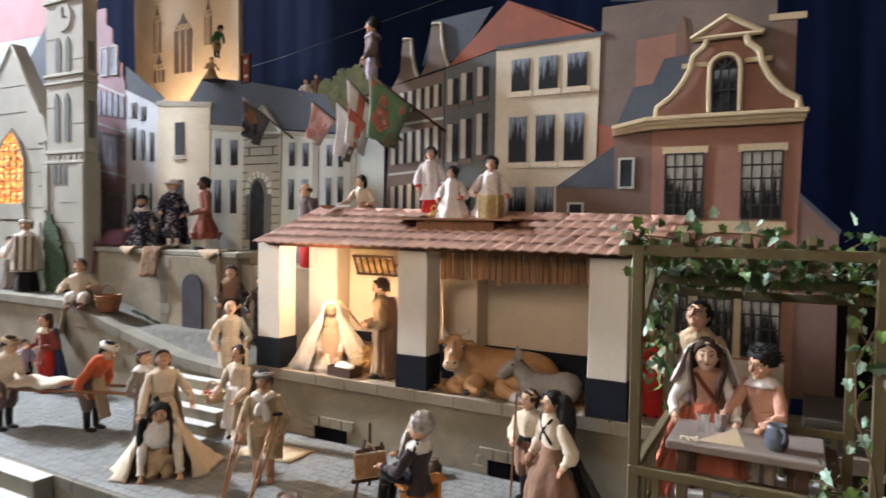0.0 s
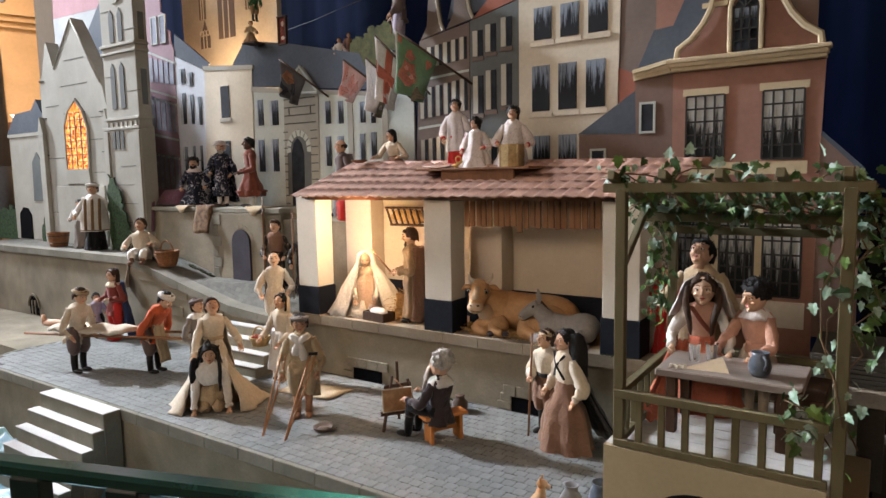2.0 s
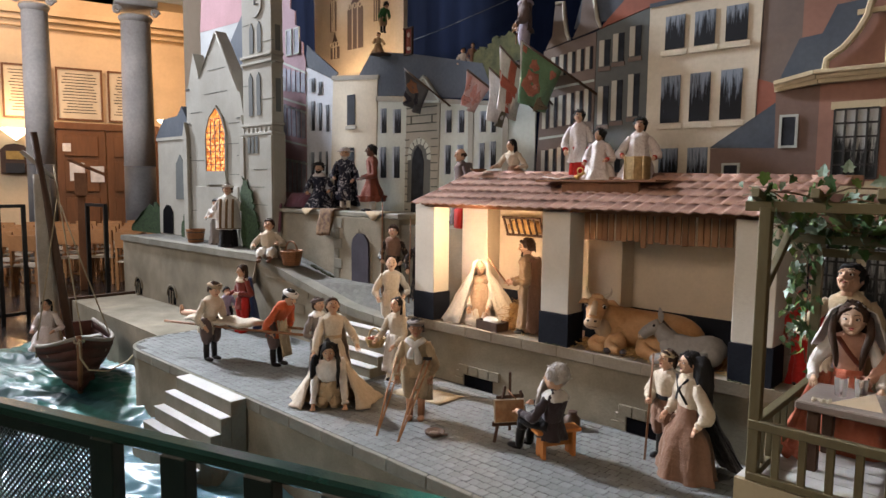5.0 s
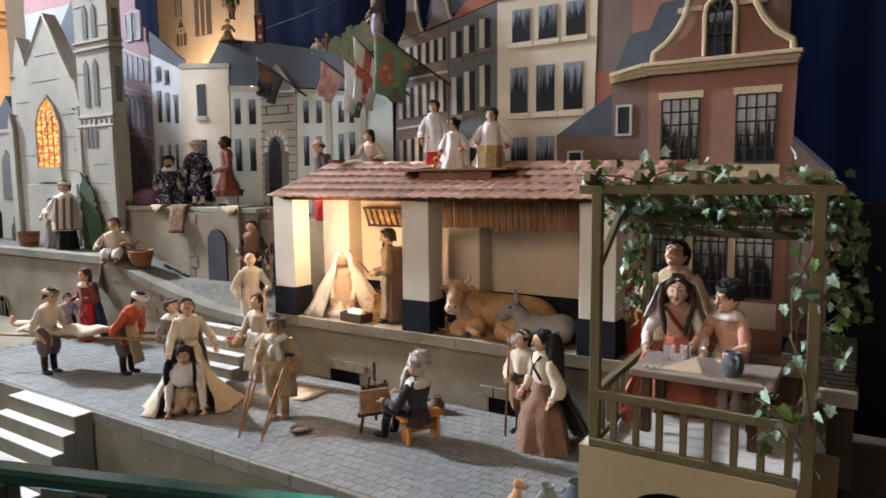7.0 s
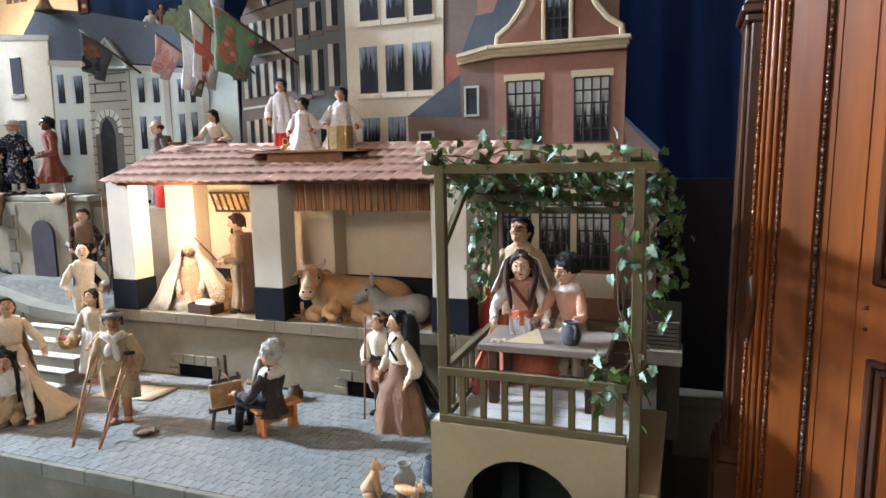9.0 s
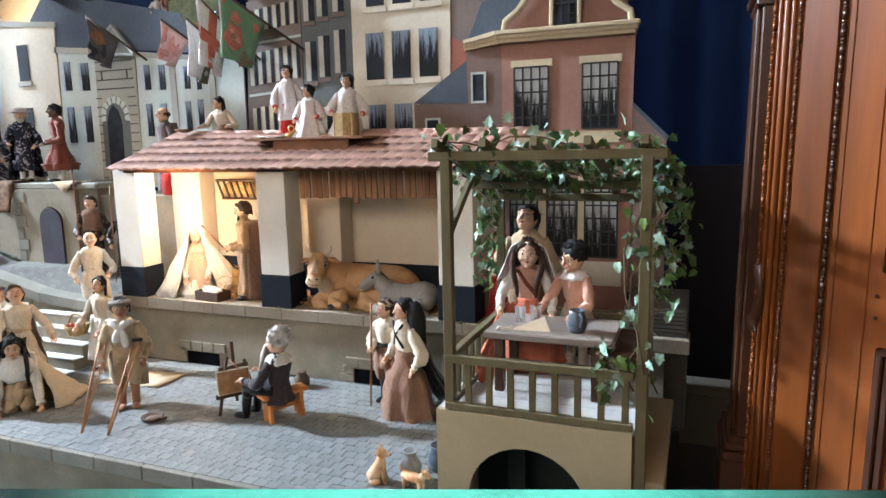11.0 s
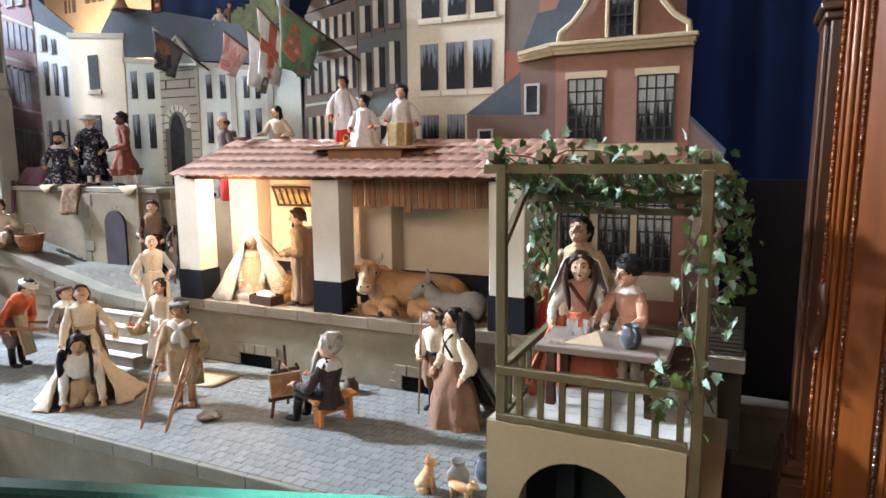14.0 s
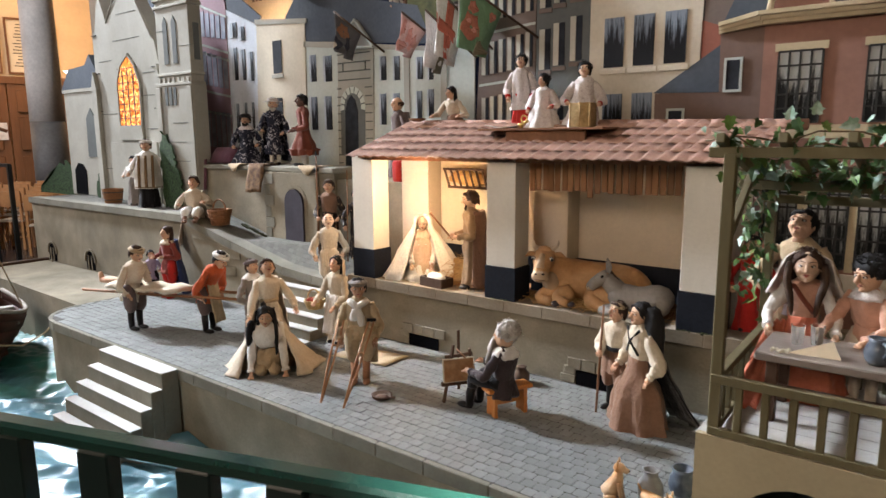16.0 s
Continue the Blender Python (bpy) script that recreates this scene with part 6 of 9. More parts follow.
    if hat == "cap":
        b.mat(hm, True)
        b.lathe([(0.98, 0.40), (1.04, 0.50), (1.16, 0.62), (1.24, 0.74), (1.20, 0.86), (0.95, 1.0), (0.6, 1.08), (0.1, 1.12)], 20, (0, 0.12, 0), m=S)
        b.ball((0, -0.88, 0.50), (0.66, 0.44, 0.08), 12, 6, S)
    elif hat == "brim":
        b.mat(hm, True)
        b.lathe([(1.75, 0.50), (1.72, 0.56), (1.05, 0.60), (0.98, 0.95), (0.85, 1.2), (0.1, 1.26)], 22, (0, 0.05, 0), m=S, wave=lambda th, t: 1 + 0.10 * math.cos(2 * th))
        b.lathe([(1.75, 0.50), (1.0, 0.48)], 22, (0, 0.05, 0), m=S, caps=False)
    elif hat == "skullcap":
        b.mat(hm, True).lathe([(0.99, 0.45), (0.95, 0.75), (0.7, 1.05), (0.1, 1.2)], 16, (0, 0.1, 0), m=S)
    elif hat in ("veil", "scarf"):
        b.mat(hm, True)
        rows = []
        drop = -2.3 if hat == "veil" else -1.6
        wrap = 0.08 if hat == "veil" else 0.03
        for k in range(11):
            t = k / 10
            z = 1.24 - (1.24 - drop) * t
            grow = 1.24 + 1.35 * t ** 1.2 if hat == "veil" else 1.06 + 0.5 * t
            if k == 0:
                grow = 0.3
            elif k == 1:
                grow = 0.9
            rows.append([(grow * math.cos(th), 0.16 + grow * 0.98 * math.sin(th) * (1 + 0.07 * math.sin(7 * th) * t), z + 0.16 * math.cos(6 * th) * t) for th in [math.pi * (-wrap + (1 + 2 * wrap) * a / 22) for a in range(23)]])
        b.sheet(rows, 0.06, m=S)
    b.ruffle = 0.0


def along(pts, n):
    """n points evenly along a bent line, its corners eased."""
    pts = [Vector(p) for p in pts]
    out = []
    for k in range(n):
        u = (len(pts) - 1) * k / (n - 1)
        i = min(int(u), len(pts) - 2)
        f = u - i
        p0, p1, p2, p3 = pts[max(i - 1, 0)], pts[i], pts[i + 1], pts[min(i + 2, len(pts) - 1)]
        out.append(0.5 * (2 * p1 + (p2 - p0) * f + (2 * p0 - 5 * p1 + 4 * p2 - p3) * f * f + (3 * p1 - p0 - 3 * p2 + p3) * f ** 3))
    return out


def finer(profile, n):
    """A lathe profile with n rings, its corners eased."""
    return [(p.x, p.y) for p in along([(r, z, 0) for r, z in profile], n)]


def arm(b, sh, hand, material, skin, r=0.034, bend=0.25, out=0, cuff=None, swell=1.2):
    """A loose sleeve from the shoulder by a bent elbow to the wrist, then a hand with fingers."""
    sh, hand = V(*sh), V(*hand)
    mid = (sh + hand) / 2
    ln = (hand - sh).length
    sag = math.sqrt(max(0.0, 0.20 ** 2 - (ln / 2) ** 2)) if ln < 0.4 else 0.02
    side = V(out, 0.55, -0.6).normalized()
    el = mid + side * sag
    wr = el.lerp(hand, 0.80)
    b.mat(material, True)
    n = 17
    ph = sh.x * 50 + hand.z * 31
    rad = []
    for k in range(n):
        t = k / (n - 1)
        full = 1.05 + (swell - 1.0) * 1.5 * math.sin(math.pi * min(1, t * 1.05)) - 0.28 * t
        rad.append(r * (full + 0.10 * math.sin(19 * t + ph) * math.sin(3.1 * t) + 0.05 * math.sin(33 * t + 2 * ph)))
    b.ruffle = 0.006
    b.tube(along([sh, sh.lerp(el, 0.5), el, el.lerp(wr, 0.5), wr], n), rad, 12)
    d = (hand - el).normalized()
    b.mat(cuff or material, True).tube([wr - d * 0.014, wr, wr + d * 0.014], [r * 0.92, r * 1.0, r * 0.95], 12)
    b.ruffle = 0.0
    b.mat(skin, True)
    b.tube([wr, hand], [r * 0.5, r * 0.55], 7)
    b.ball(hand + d * 0.01, (r * 0.7, r * 0.7, r * 0.7), 8, 6)
    cross = d.cross(V(0, 0, 1))
    cross = cross.normalized() if cross.length > 0.1 else V(1, 0, 0)
    for k in range(4):
        o = cross * r * 0.36 * (k - 1.5)
        b.tube([hand + o + d * 0.015, hand + o * 1.2 + d * 0.042 + V(0, 0, -0.006), hand + o * 1.2 + d * (0.05 + 0.006 * (k % 3)) + V(0, 0, -0.02)], [r * 0.2, r * 0.19, r * 0.1], 6)
    b.tube([hand + cross * r * 0.5, hand + cross * r * 0.95 + d * 0.03], [r * 0.22, r * 0.13], 6)


def doll(label, at, turn, h=0.53, lower="robe", robe=C_CREAM, top=None, legs=C_BROWN, shoes=LEATHER, skin=SKIN, hair=HAIRN, style="short", beard=None, hat=None, hatmat=None,
         lean=0.0, left=(0.17, -0.1, 0.47), right=(-0.17, -0.1, 0.47), nod=0.0, twist=0.0, hem=0.0, flare=0.17, seat=0.22, sleeve=None, cape=None, collar=None, belt=None, apron=None, extra=None, big=1.0, over=None, skirt=0.35, cuff=None, swell=1.2):
    """One puppet, a single mesh. Sizes are shares of its height; it faces -y before the turn."""
    b = Build(pose(*at, 0, 0, turn) @ Matrix.Scale(h, 4))
    top = top or robe
    up = Matrix.Translation((0, 0, 0.52)) @ Matrix.Rotation(radians(lean), 4, "X") @ Matrix.Translation((0, 0, -0.52))
    if lower == "sit":
        up = Matrix.Translation((0, 0, seat - 0.50)) @ up
    elif lower == "kneel":
        up = Matrix.Translation((0, 0, -0.22)) @ up
    ph = at[0] * 7.3 + at[1] * 3.1
    folds = lambda th, t: 1 + (0.13 * math.cos(7 * th + ph + 0.9 * math.sin(2 * th)) + 0.06 * math.cos(12 * th + 2 * ph + 3 * t) + 0.06 * math.cos(3 * th + 3 * ph)) * (1 - t) ** 0.8
    loose = 0.0075
    b.ruffle = loose
    if lower == "robe":
        b.mat(robe, True).lathe(finer([(flare, hem), (flare * 0.985, hem + 0.02), (flare * 0.9, 0.15), (flare * 0.78, 0.3), (0.115, 0.45), (0.092, 0.56)], 18), 40, sy=0.8, wave=folds)
        b.ruffle = 0.0
        if hem > 0.03:
            for s in (-1, 1):
                b.mat(legs, True).tube([(s * 0.05, 0, hem + 0.1), (s * 0.052, 0, 0.06), (s * 0.052, -0.005, 0.02)], [0.04, 0.034, 0.032], 8)
        for s in (-1, 1):
            b.mat(shoes, True).ball((s * 0.055, -0.05 - 0.3 * (flare - 0.12), 0.022), (0.034, 0.075, 0.024), 9, 6)
    elif lower == "legs":
        for s in (-1, 1):
            b.ruffle = loose * 0.8
            b.mat(legs, True).tube(along([(s * 0.05, 0.0, 0.53), (s * 0.064, -0.01, 0.40), (s * 0.062, -0.012, 0.27), (s * 0.055, 0.0, 0.22)], 11), [0.06, 0.066, 0.07, 0.074, 0.072, 0.074, 0.066, 0.062, 0.054, 0.046, 0.036], 13)
            b.ruffle = 0.0015
            b.mat(shoes, True).tube([(s * 0.055, 0, 0.24), (s * 0.056, 0.006, 0.14), (s * 0.056, 0.0, 0.03)], [0.040, 0.037, 0.033], 9)
            b.ball((s * 0.058, -0.045, 0.022), (0.036, 0.08, 0.026), 9, 6)
        b.ruffle = loose
        b.mat(robe, True).lathe(finer([(0.13, skirt), (0.124, skirt + 0.04), (0.105, 0.50), (0.09, 0.57)], 10), 34, sy=0.78, wave=folds, m=up if lean < 20 else None)
    elif lower == "sit":
        for s in (-1, 1):
            b.ruffle = loose * 0.8
            b.mat(legs, True).tube(along([(s * 0.055, 0.02, seat + 0.03), (s * 0.07, -0.12, seat + 0.035), (s * 0.075, -0.23, seat + 0.03), (s * 0.07, -0.25, seat - 0.05)], 11), [0.065, 0.066, 0.064, 0.063, 0.06, 0.058, 0.056, 0.054, 0.052, 0.048, 0.042], 12)
            z0 = max(0.02, seat - 0.24)
            b.ruffle = 0.0015
            b.mat(shoes, True).tube([(s * 0.07, -0.25, seat - 0.02), (s * 0.07, -0.27, (seat + z0) / 2), (s * 0.07, -0.28, z0 + 0.01)], [0.04, 0.037, 0.033], 8)
            b.ball((s * 0.07, -0.33, z0), (0.036, 0.08, 0.027), 9, 6)
        b.ruffle = loose
        b.mat(robe, True).lathe(finer([(0.135, 0.43), (0.125, 0.48), (0.10, 0.54), (0.09, 0.57)], 9), 30, sy=0.85, wave=folds, m=up)
    elif lower == "kneel":
        b.mat(robe, True).lathe(finer([(0.25, 0.0), (0.245, 0.03), (0.20, 0.12), (0.14, 0.24), (0.095, 0.35)], 14), 40, sy=1.0, wave=folds)
    b.ruffle = loose * 0.8
    b.mat(top, True).lathe(finer([(0.088, 0.54), (0.104, 0.62), (0.118, 0.70), (0.120, 0.755), (0.095, 0.795), (0.055, 0.822), (0.036, 0.84)], 16), 26, sy=0.72, m=up, wave=lambda th, t: 1 + 0.05 * math.cos(6 * th + ph) * (1 - t))
    if over:
        b.ruffle = loose
        b.mat(over, True).lathe(finer([(flare * 1.02, 0.26), (flare * 1.0, 0.28), (flare * 0.92, 0.40), (0.125, 0.56), (0.12, 0.72), (0.10, 0.79)], 14), 36, sy=0.8, m=up, wave=folds)
    b.ruffle = 0.002
    if belt:
        b.mat(belt, True).lathe([(0.098, 0.552), (0.104, 0.562), (0.106, 0.582), (0.099, 0.59)], 22, sy=0.78, m=up)
    if apron:
        b.ruffle = 0.004
        b.mat(apron, True)
        b.sheet([[(-0.08 + 0.16 * j / 9, -(0.088 + 0.09 * i / 9) - 0.010 * math.sin(1.9 * j), 0.56 - 0.42 * i / 9) for j in range(10)] for i in range(10)], 0.01)
    if collar:
        b.ruffle = 0.003
        b.mat(collar, True).lathe([(0.12, 0.755), (0.115, 0.775), (0.09, 0.805), (0.05, 0.828)], 30, sy=0.85, m=up, wave=lambda th, t: 1 + 0.09 * math.cos(10 * th) * (1 - t))
    if cape:
        b.ruffle = loose
        b.mat(cape, True)
        rows = []
        for k in range(13):
            t = k / 12
            z, r = 0.80 - 0.74 * t, 0.105 + 0.13 * t
            rows.append([(r * math.cos(th), 0.03 + r * 0.9 * math.sin(th) * (1 + 0.10 * math.sin(8 * th + ph) * t), z + 0.012 * math.sin(5 * th + ph) * t) for th in [math.pi * (-0.02 + 1.04 * a / 24) for a in range(25)]])
        b.sheet(rows, 0.012, m=up if lean < 20 else None)
    b.ruffle = 0.0
    hm = up @ Matrix.Translation((0, -0.012, 0.905)) @ Euler((radians(-nod), 0, radians(twist))).to_matrix().to_4x4()
    head(b, hm, skin, hair, style, 0.074 * big, beard, hat, hatmat)
    for s, hand in ((1, left), (-1, right)):
        if hand:
            sh = up @ V(s * 0.108, 0, 0.765)
            arm(b, sh, hand, sleeve or top, skin, out=s * 0.55, cuff=cuff, swell=swell)
    if extra:
        b.ruffle = 0.0
        extra(b, up)
    ob = thing("puppet", b, label, "puppet", "puppets of the nativity scene")
    return ob


def pole(b, p, q, r, material):
    b.mat(material, True).tube([p, V(*p).lerp(V(*q), 0.5), q], r, 7)


# stretcher bearers and the sick man
doll("puppet stretcher bearer in cream tunic, dark breeches and cap", (-3.80, 2.19, STREET), 100, 0.56, "legs", C_CREAM, legs=C_TAUPE, hair=HAIRN, hat="cap", hatmat=C_BEIGE, lean=14, left=(0.15, -0.10, 0.44), right=(-0.15, -0.10, 0.44), sleeve=C_CREAM, nod=-4)
doll("puppet stretcher bearer in orange-red jacket, bent over", (-3.36, 2.44, STREET), 102, 0.57, "legs", C_ORANGE, legs=C_TAUPE, hair=HAIRB, hat="cap", hatmat=C_WHITE, lean=34, left=(0.15, -0.06, 0.42), right=(-0.15, -0.06, 0.42), nod=10, apron=C_BEIGE)
stretcher = thing("stretcher", None, "wooden pole stretcher with a cream blanket", "stretcher")
for o in (-0.085, 0.085):
    part("pole", Build().mat(BROWNWOOD, True).tube([(-4.25, 2.16 + o, 0.715), (-3.62, 2.32 + o, 0.735), (-2.99, 2.50 + o, 0.76)], 0.009, 8), stretcher)
rows = [[(-4.02 + 0.60 * i / 11, 2.215 + 0.155 * i / 11 + (j / 6 - 0.5) * 0.20, 0.752 + 0.012 * i / 11 + 0.02 * math.sin(math.pi * j / 6) + 0.010 * math.sin(1.9 * i + j)) for j in range(7)] for i in range(12)]
part("blanket", Build().mat(C_CREAM, True).sheet(rows, 0.02), stretcher)
b = Build().mat(SKIN, True)
b.tube([(-3.92, 2.24, 0.765), (-4.10, 2.20, 0.775), (-4.19, 2.18, 0.77)], [0.03, 0.027, 0.02], 8)
b.tube([(-4.19, 2.18, 0.765), (-4.20, 2.178, 0.80), (-4.205, 2.177, 0.825)], [0.02, 0.017, 0.01], 7)
part("sick_puppet_leg", b, stretcher, "bare carved leg sticking out of the blanket")

doll("small puppet child in pale lilac shirt", (-4.62, 2.76, STREET), 80, 0.36, "legs", C_LILAC, legs=C_BLACK, hair=HAIRB, left=(0.12, -0.14, 0.55), right=(-0.12, -0.14, 0.55))
doll("puppet man in maroon coat with long brown hair and blue cape", (-4.42, 2.80, STREET), 0, 0.56, "legs", C_MAROON, legs=C_RED, shoes=C_RED, hair=HAIRN, style="long", left=(0.10, -0.16, 0.6), right=(-0.12, -0.17, 0.58), cape=C_BLUE, collar=C_CREAM)
doll("puppet old man in grey coat and cap", (-3.00, 2.52, STREET), 95, 0.50, "robe", C_GREY, top=C_GREY, hair=HAIRN, hat="cap", hatmat=C_TAUPE, flare=0.14, nod=14, left=(0.13, -0.12, 0.5), right=(-0.14, -0.1, 0.47), collar=C_WHITE)
def dark_wrap(b, up):
    b.ruffle = 0.005
    b.mat(C_BLACK, True).sheet([[(-0.02 - 0.20 * i / 9 + (0.06 + 0.10 * i / 9) * (j / 7), -0.115 - 0.055 * i / 9 - 0.012 * math.sin(1.7 * j + i) + 0.03 * (j / 7) ** 2, 0.50 - 0.40 * i / 9) for j in range(8)] for i in range(10)], 0.014)
    b.ball((-0.075, -0.125, 0.535), (0.032, 0.022, 0.045), 10, 7, None, 0.4, 3)
    b.tube([(-0.10, -0.13, 0.50), (-0.135, -0.135, 0.47), (-0.13, -0.14, 0.43)], [0.02, 0.018, 0.01], 7)
    b.ruffle = 0.0


doll("puppet woman in long cream dress looking up with open arms", (-2.70, 2.41, STREET), 62, 0.55, "robe", C_CREAM, hair=HAIRN, flare=0.20, nod=28, left=(0.25, -0.10, 0.47), right=(-0.23, -0.16, 0.42), belt=C_BEIGE, cape=C_CREAM, extra=dark_wrap)
doll("puppet woman with white headscarf carrying a basket", (-2.53, 2.78, STREET), 4, 0.53, "robe", C_CREAM, hair=HAIRB, style="long", hat="scarf", hatmat=C_CREAM, flare=0.14, nod=14, twist=0, left=(0.12, -0.2, 0.46), right=(-0.12, -0.24, 0.50), apron=C_WHITE)
doll("bald puppet man in loose cream shirt on the stairs", (-2.79, 2.965, 0.72), 48, 0.52, "legs", C_CREAM, legs=C_CREAM, shoes=C_TAN, skin=SKINPALE, hair=None, nod=10, left=(0.16, -0.09, 0.50), right=(-0.17, -0.08, 0.47))


def kneeler(b, up):
    b.ruffle = 0.006
    b.mat(C_CREAM, True)
    # the cloak falls like a tent from the shoulders over the back and spreads on the paving
    rows = []
    for k in range(15):
        t = k / 14
        e = t ** 1.05
        cx, cy = 0.05 * t, -0.17 + 0.13 * t
        rx, ry, z = 0.125 + 0.325 * e, 0.07 + 0.35 * e, 0.455 * (1 - t) ** 1.15 + 0.012
        row = []
        for a in range(37):
            th = math.pi * (-0.20 - 0.14 * t + (1.36 + 0.24 * t) * a / 36)
            fold = 1 + 0.07 * t * math.sin(7 * th + 1.0) + 0.04 * t * math.sin(13 * th)
            row.append((cx + rx * fold * math.cos(th), cy + ry * fold * math.sin(th), z + 0.008 * math.sin(9 * th) * t * (1 - t)))
        rows.append(row)
    b.sheet(rows, 0.014)
    b.mat(HAIRB, True).tube(along([(0.085, -0.31, 0.56), (0.095, -0.36, 0.44), (0.09, -0.35, 0.30), (0.085, -0.33, 0.21)], 8), [0.012, 0.016, 0.017, 0.016, 0.015, 0.013, 0.011, 0.005], 8)
    b.mat(C_WHITE, True).ball((0, -0.255, 0.375), (0.135, 0.075, 0.13), 20, 13, None, 0.15, 4)
    b.mat(C_BLACK, True).tube(along([(-0.13, -0.24, 0.52), (-0.155, -0.27, 0.40), (-0.16, -0.25, 0.28)], 7), [0.02, 0.034, 0.038, 0.038, 0.034, 0.028, 0.012], 9)
    b.mat(C_BEIGE, True).ball((0, -0.24, 0.15), (0.12, 0.085, 0.10), 18, 12, None, 0.5, 2)
    for s in (-1, 1):
        b.ball((s * 0.06, -0.27, 0.06), (0.06, 0.075, 0.06), 14, 9, None, 0.4, 2 + s)
    b.ruffle = 0.0


doll("puppet beggar woman crouching on all fours in a cream cloak", (-2.53, 2.265, STREET), 50, 0.56, "kneel", C_TAN, top=C_WHITE, hair=HAIRB, style="long", hat="scarf", hatmat=C_BLACK, lean=46, nod=38, sleeve=C_WHITE, left=(0.16, -0.36, 0.03), right=(-0.15, -0.36, 0.03), extra=kneeler, big=1.0)


def crutches(b, up):
    back = b.m.inverted()
    for foot, topp in (((-1.912, 2.075, STREET), (-2.015, 2.335, 0.855)), ((-1.782, 2.095, STREET), (-1.862, 2.375, 0.825))):
        f, t = back @ V(*foot), back @ V(*topp)
        for o in (-0.024, 0.024):
            b.mat(CRUTCH, True).tube([f, f.lerp(t, 0.45) + V(o * 0.9, 0, 0), t + V(o, 0, 0)], 0.0095, 7)
        pole(b, t + V(-0.042, 0, 0.01), t + V(0.042, 0, 0.01), 0.016, LEATHER)
        g = f.lerp(t, 0.62)
        pole(b, g + V(-0.024, 0, 0), g + V(0.024, 0, 0), 0.008, CRUTCH)
    b.ruffle = 0.004
    b.mat(C_WHITE, True).tube(along([(-0.08, -0.05, 0.80), (-0.02, -0.10, 0.76), (0.02, -0.105, 0.68), (0.035, -0.11, 0.58)], 9), [0.03, 0.032, 0.033, 0.03, 0.028, 0.03, 0.034, 0.036, 0.03], 9)
    b.tube(along([(0.08, -0.05, 0.80), (0.02, -0.10, 0.77), (-0.03, -0.105, 0.70), (-0.04, -0.11, 0.63)], 9), [0.03, 0.032, 0.033, 0.03, 0.028, 0.03, 0.034, 0.036, 0.03], 9)
    b.mat(C_BEIGE, True).sheet([[(0.0 + 0.16 * j / 7, 0.07 + 0.03 * i / 8 + 0.01 * math.sin(2 * j), 0.56 - 0.40 * i / 8) for j in range(8)] for i in range(9)], 0.012)
    b.ruffle = 0.0


doll("lame puppet man on wooden crutches with bare feet", (-1.955, 2.382, STREET), 40, 0.535, "legs", C_BEIGE, legs=C_BEIGE, shoes=SKINTAN, skin=SKINTAN, hair=HAIRB, hat="cap", hatmat=C_GREY, left=(0.16, -0.13, 0.45), right=(-0.16, -0.15, 0.45), extra=crutches, twist=6, skirt=0.44)


def brushes(b, up):
    pole(b, (0.10, -0.30, 0.43), (0.06, -0.42, 0.47), 0.006, BROWNWOOD)
    b.mat(HAIRG, True)
    for k in range(26):
        q = k / 25
        x = -0.10 + 0.15 * q
        wob = 0.012 * math.sin(k * 4.3)
        b.tube([(x * 0.9, -0.06 - 0.03 * math.sin(3 * q), 0.62), (x * 1.1, -0.10 + wob, 0.53), (x + wob, -0.12 - wob, 0.44 - 0.03 * math.sin(k * 2.1)), (x * 0.8 - wob, -0.12, 0.36 - 0.05 * math.sin(k * 1.7))], [0.016, 0.015, 0.012, 0.003], 5)


doll("grey-haired puppet painter in dark jacket seated at an easel", (-1.165, 2.475, STREET), -92, 0.56, "sit", C_DARK, legs=C_BLACK, hair=HAIRG, style="afro", seat=0.24, lean=-4, left=(0.12, -0.26, 0.34), right=(-0.10, -0.29, 0.36), collar=C_WHITE, extra=brushes, big=1.12)


def staff(b, up):
    pole(b, (-0.06, -0.20, 0.0), (-0.04, -0.16, 0.98), 0.010, BROWNWOOD)


doll("blind puppet man with staff, cream shirt and brown breeches", (-0.795, 2.83, STREET), -12, 0.50, "legs", C_BROWN, top=C_CREAM, legs=C_BROWN, hair=HAIRN, hat="skullcap", hatmat=C_BEIGE, left=(0.14, -0.06, 0.45), right=(-0.05, -0.185, 0.56), extra=staff, swell=1.6, nod=12, belt=C_BLACK, twist=-20)


def straps(b, up):
    b.ruffle = 0.006
    b.mat(C_BLACK, True).sheet([[(0.02 + 0.13 * (i / 12) ** 1.3 + (0.10 + 0.13 * i / 12) * (j / 10 - 0.5) * 2, 0.10 + 0.30 * (i / 12) ** 1.6 - 0.10 * (2 * j / 10 - 1) ** 2 * (1 - i / 24) + 0.012 * math.sin(2.1 * j) * i / 12, 0.80 * (1 - i / 12) ** 0.9 + 0.012) for j in range(11)] for i in range(13)], 0.014)
    for s in (-1, 1):
        b.mat(HAIRB, True)
        b.ruffle = 0.008
        b.tube(along([(s * 0.05, 0.05, 0.97), (s * 0.085, 0.07, 0.84), (s * 0.09, 0.08, 0.66), (s * 0.06, 0.09, 0.50)], 9), [0.05, 0.066, 0.074, 0.078, 0.076, 0.07, 0.062, 0.05, 0.02], 10)
        b.ruffle = 0.0
        b.mat(C_BLACK, True).tube([up @ V(s * 0.085, -0.06, 0.80), up @ V(0.0, -0.088, 0.70), up @ V(-s * 0.085, -0.06, 0.60)], 0.011, 6)


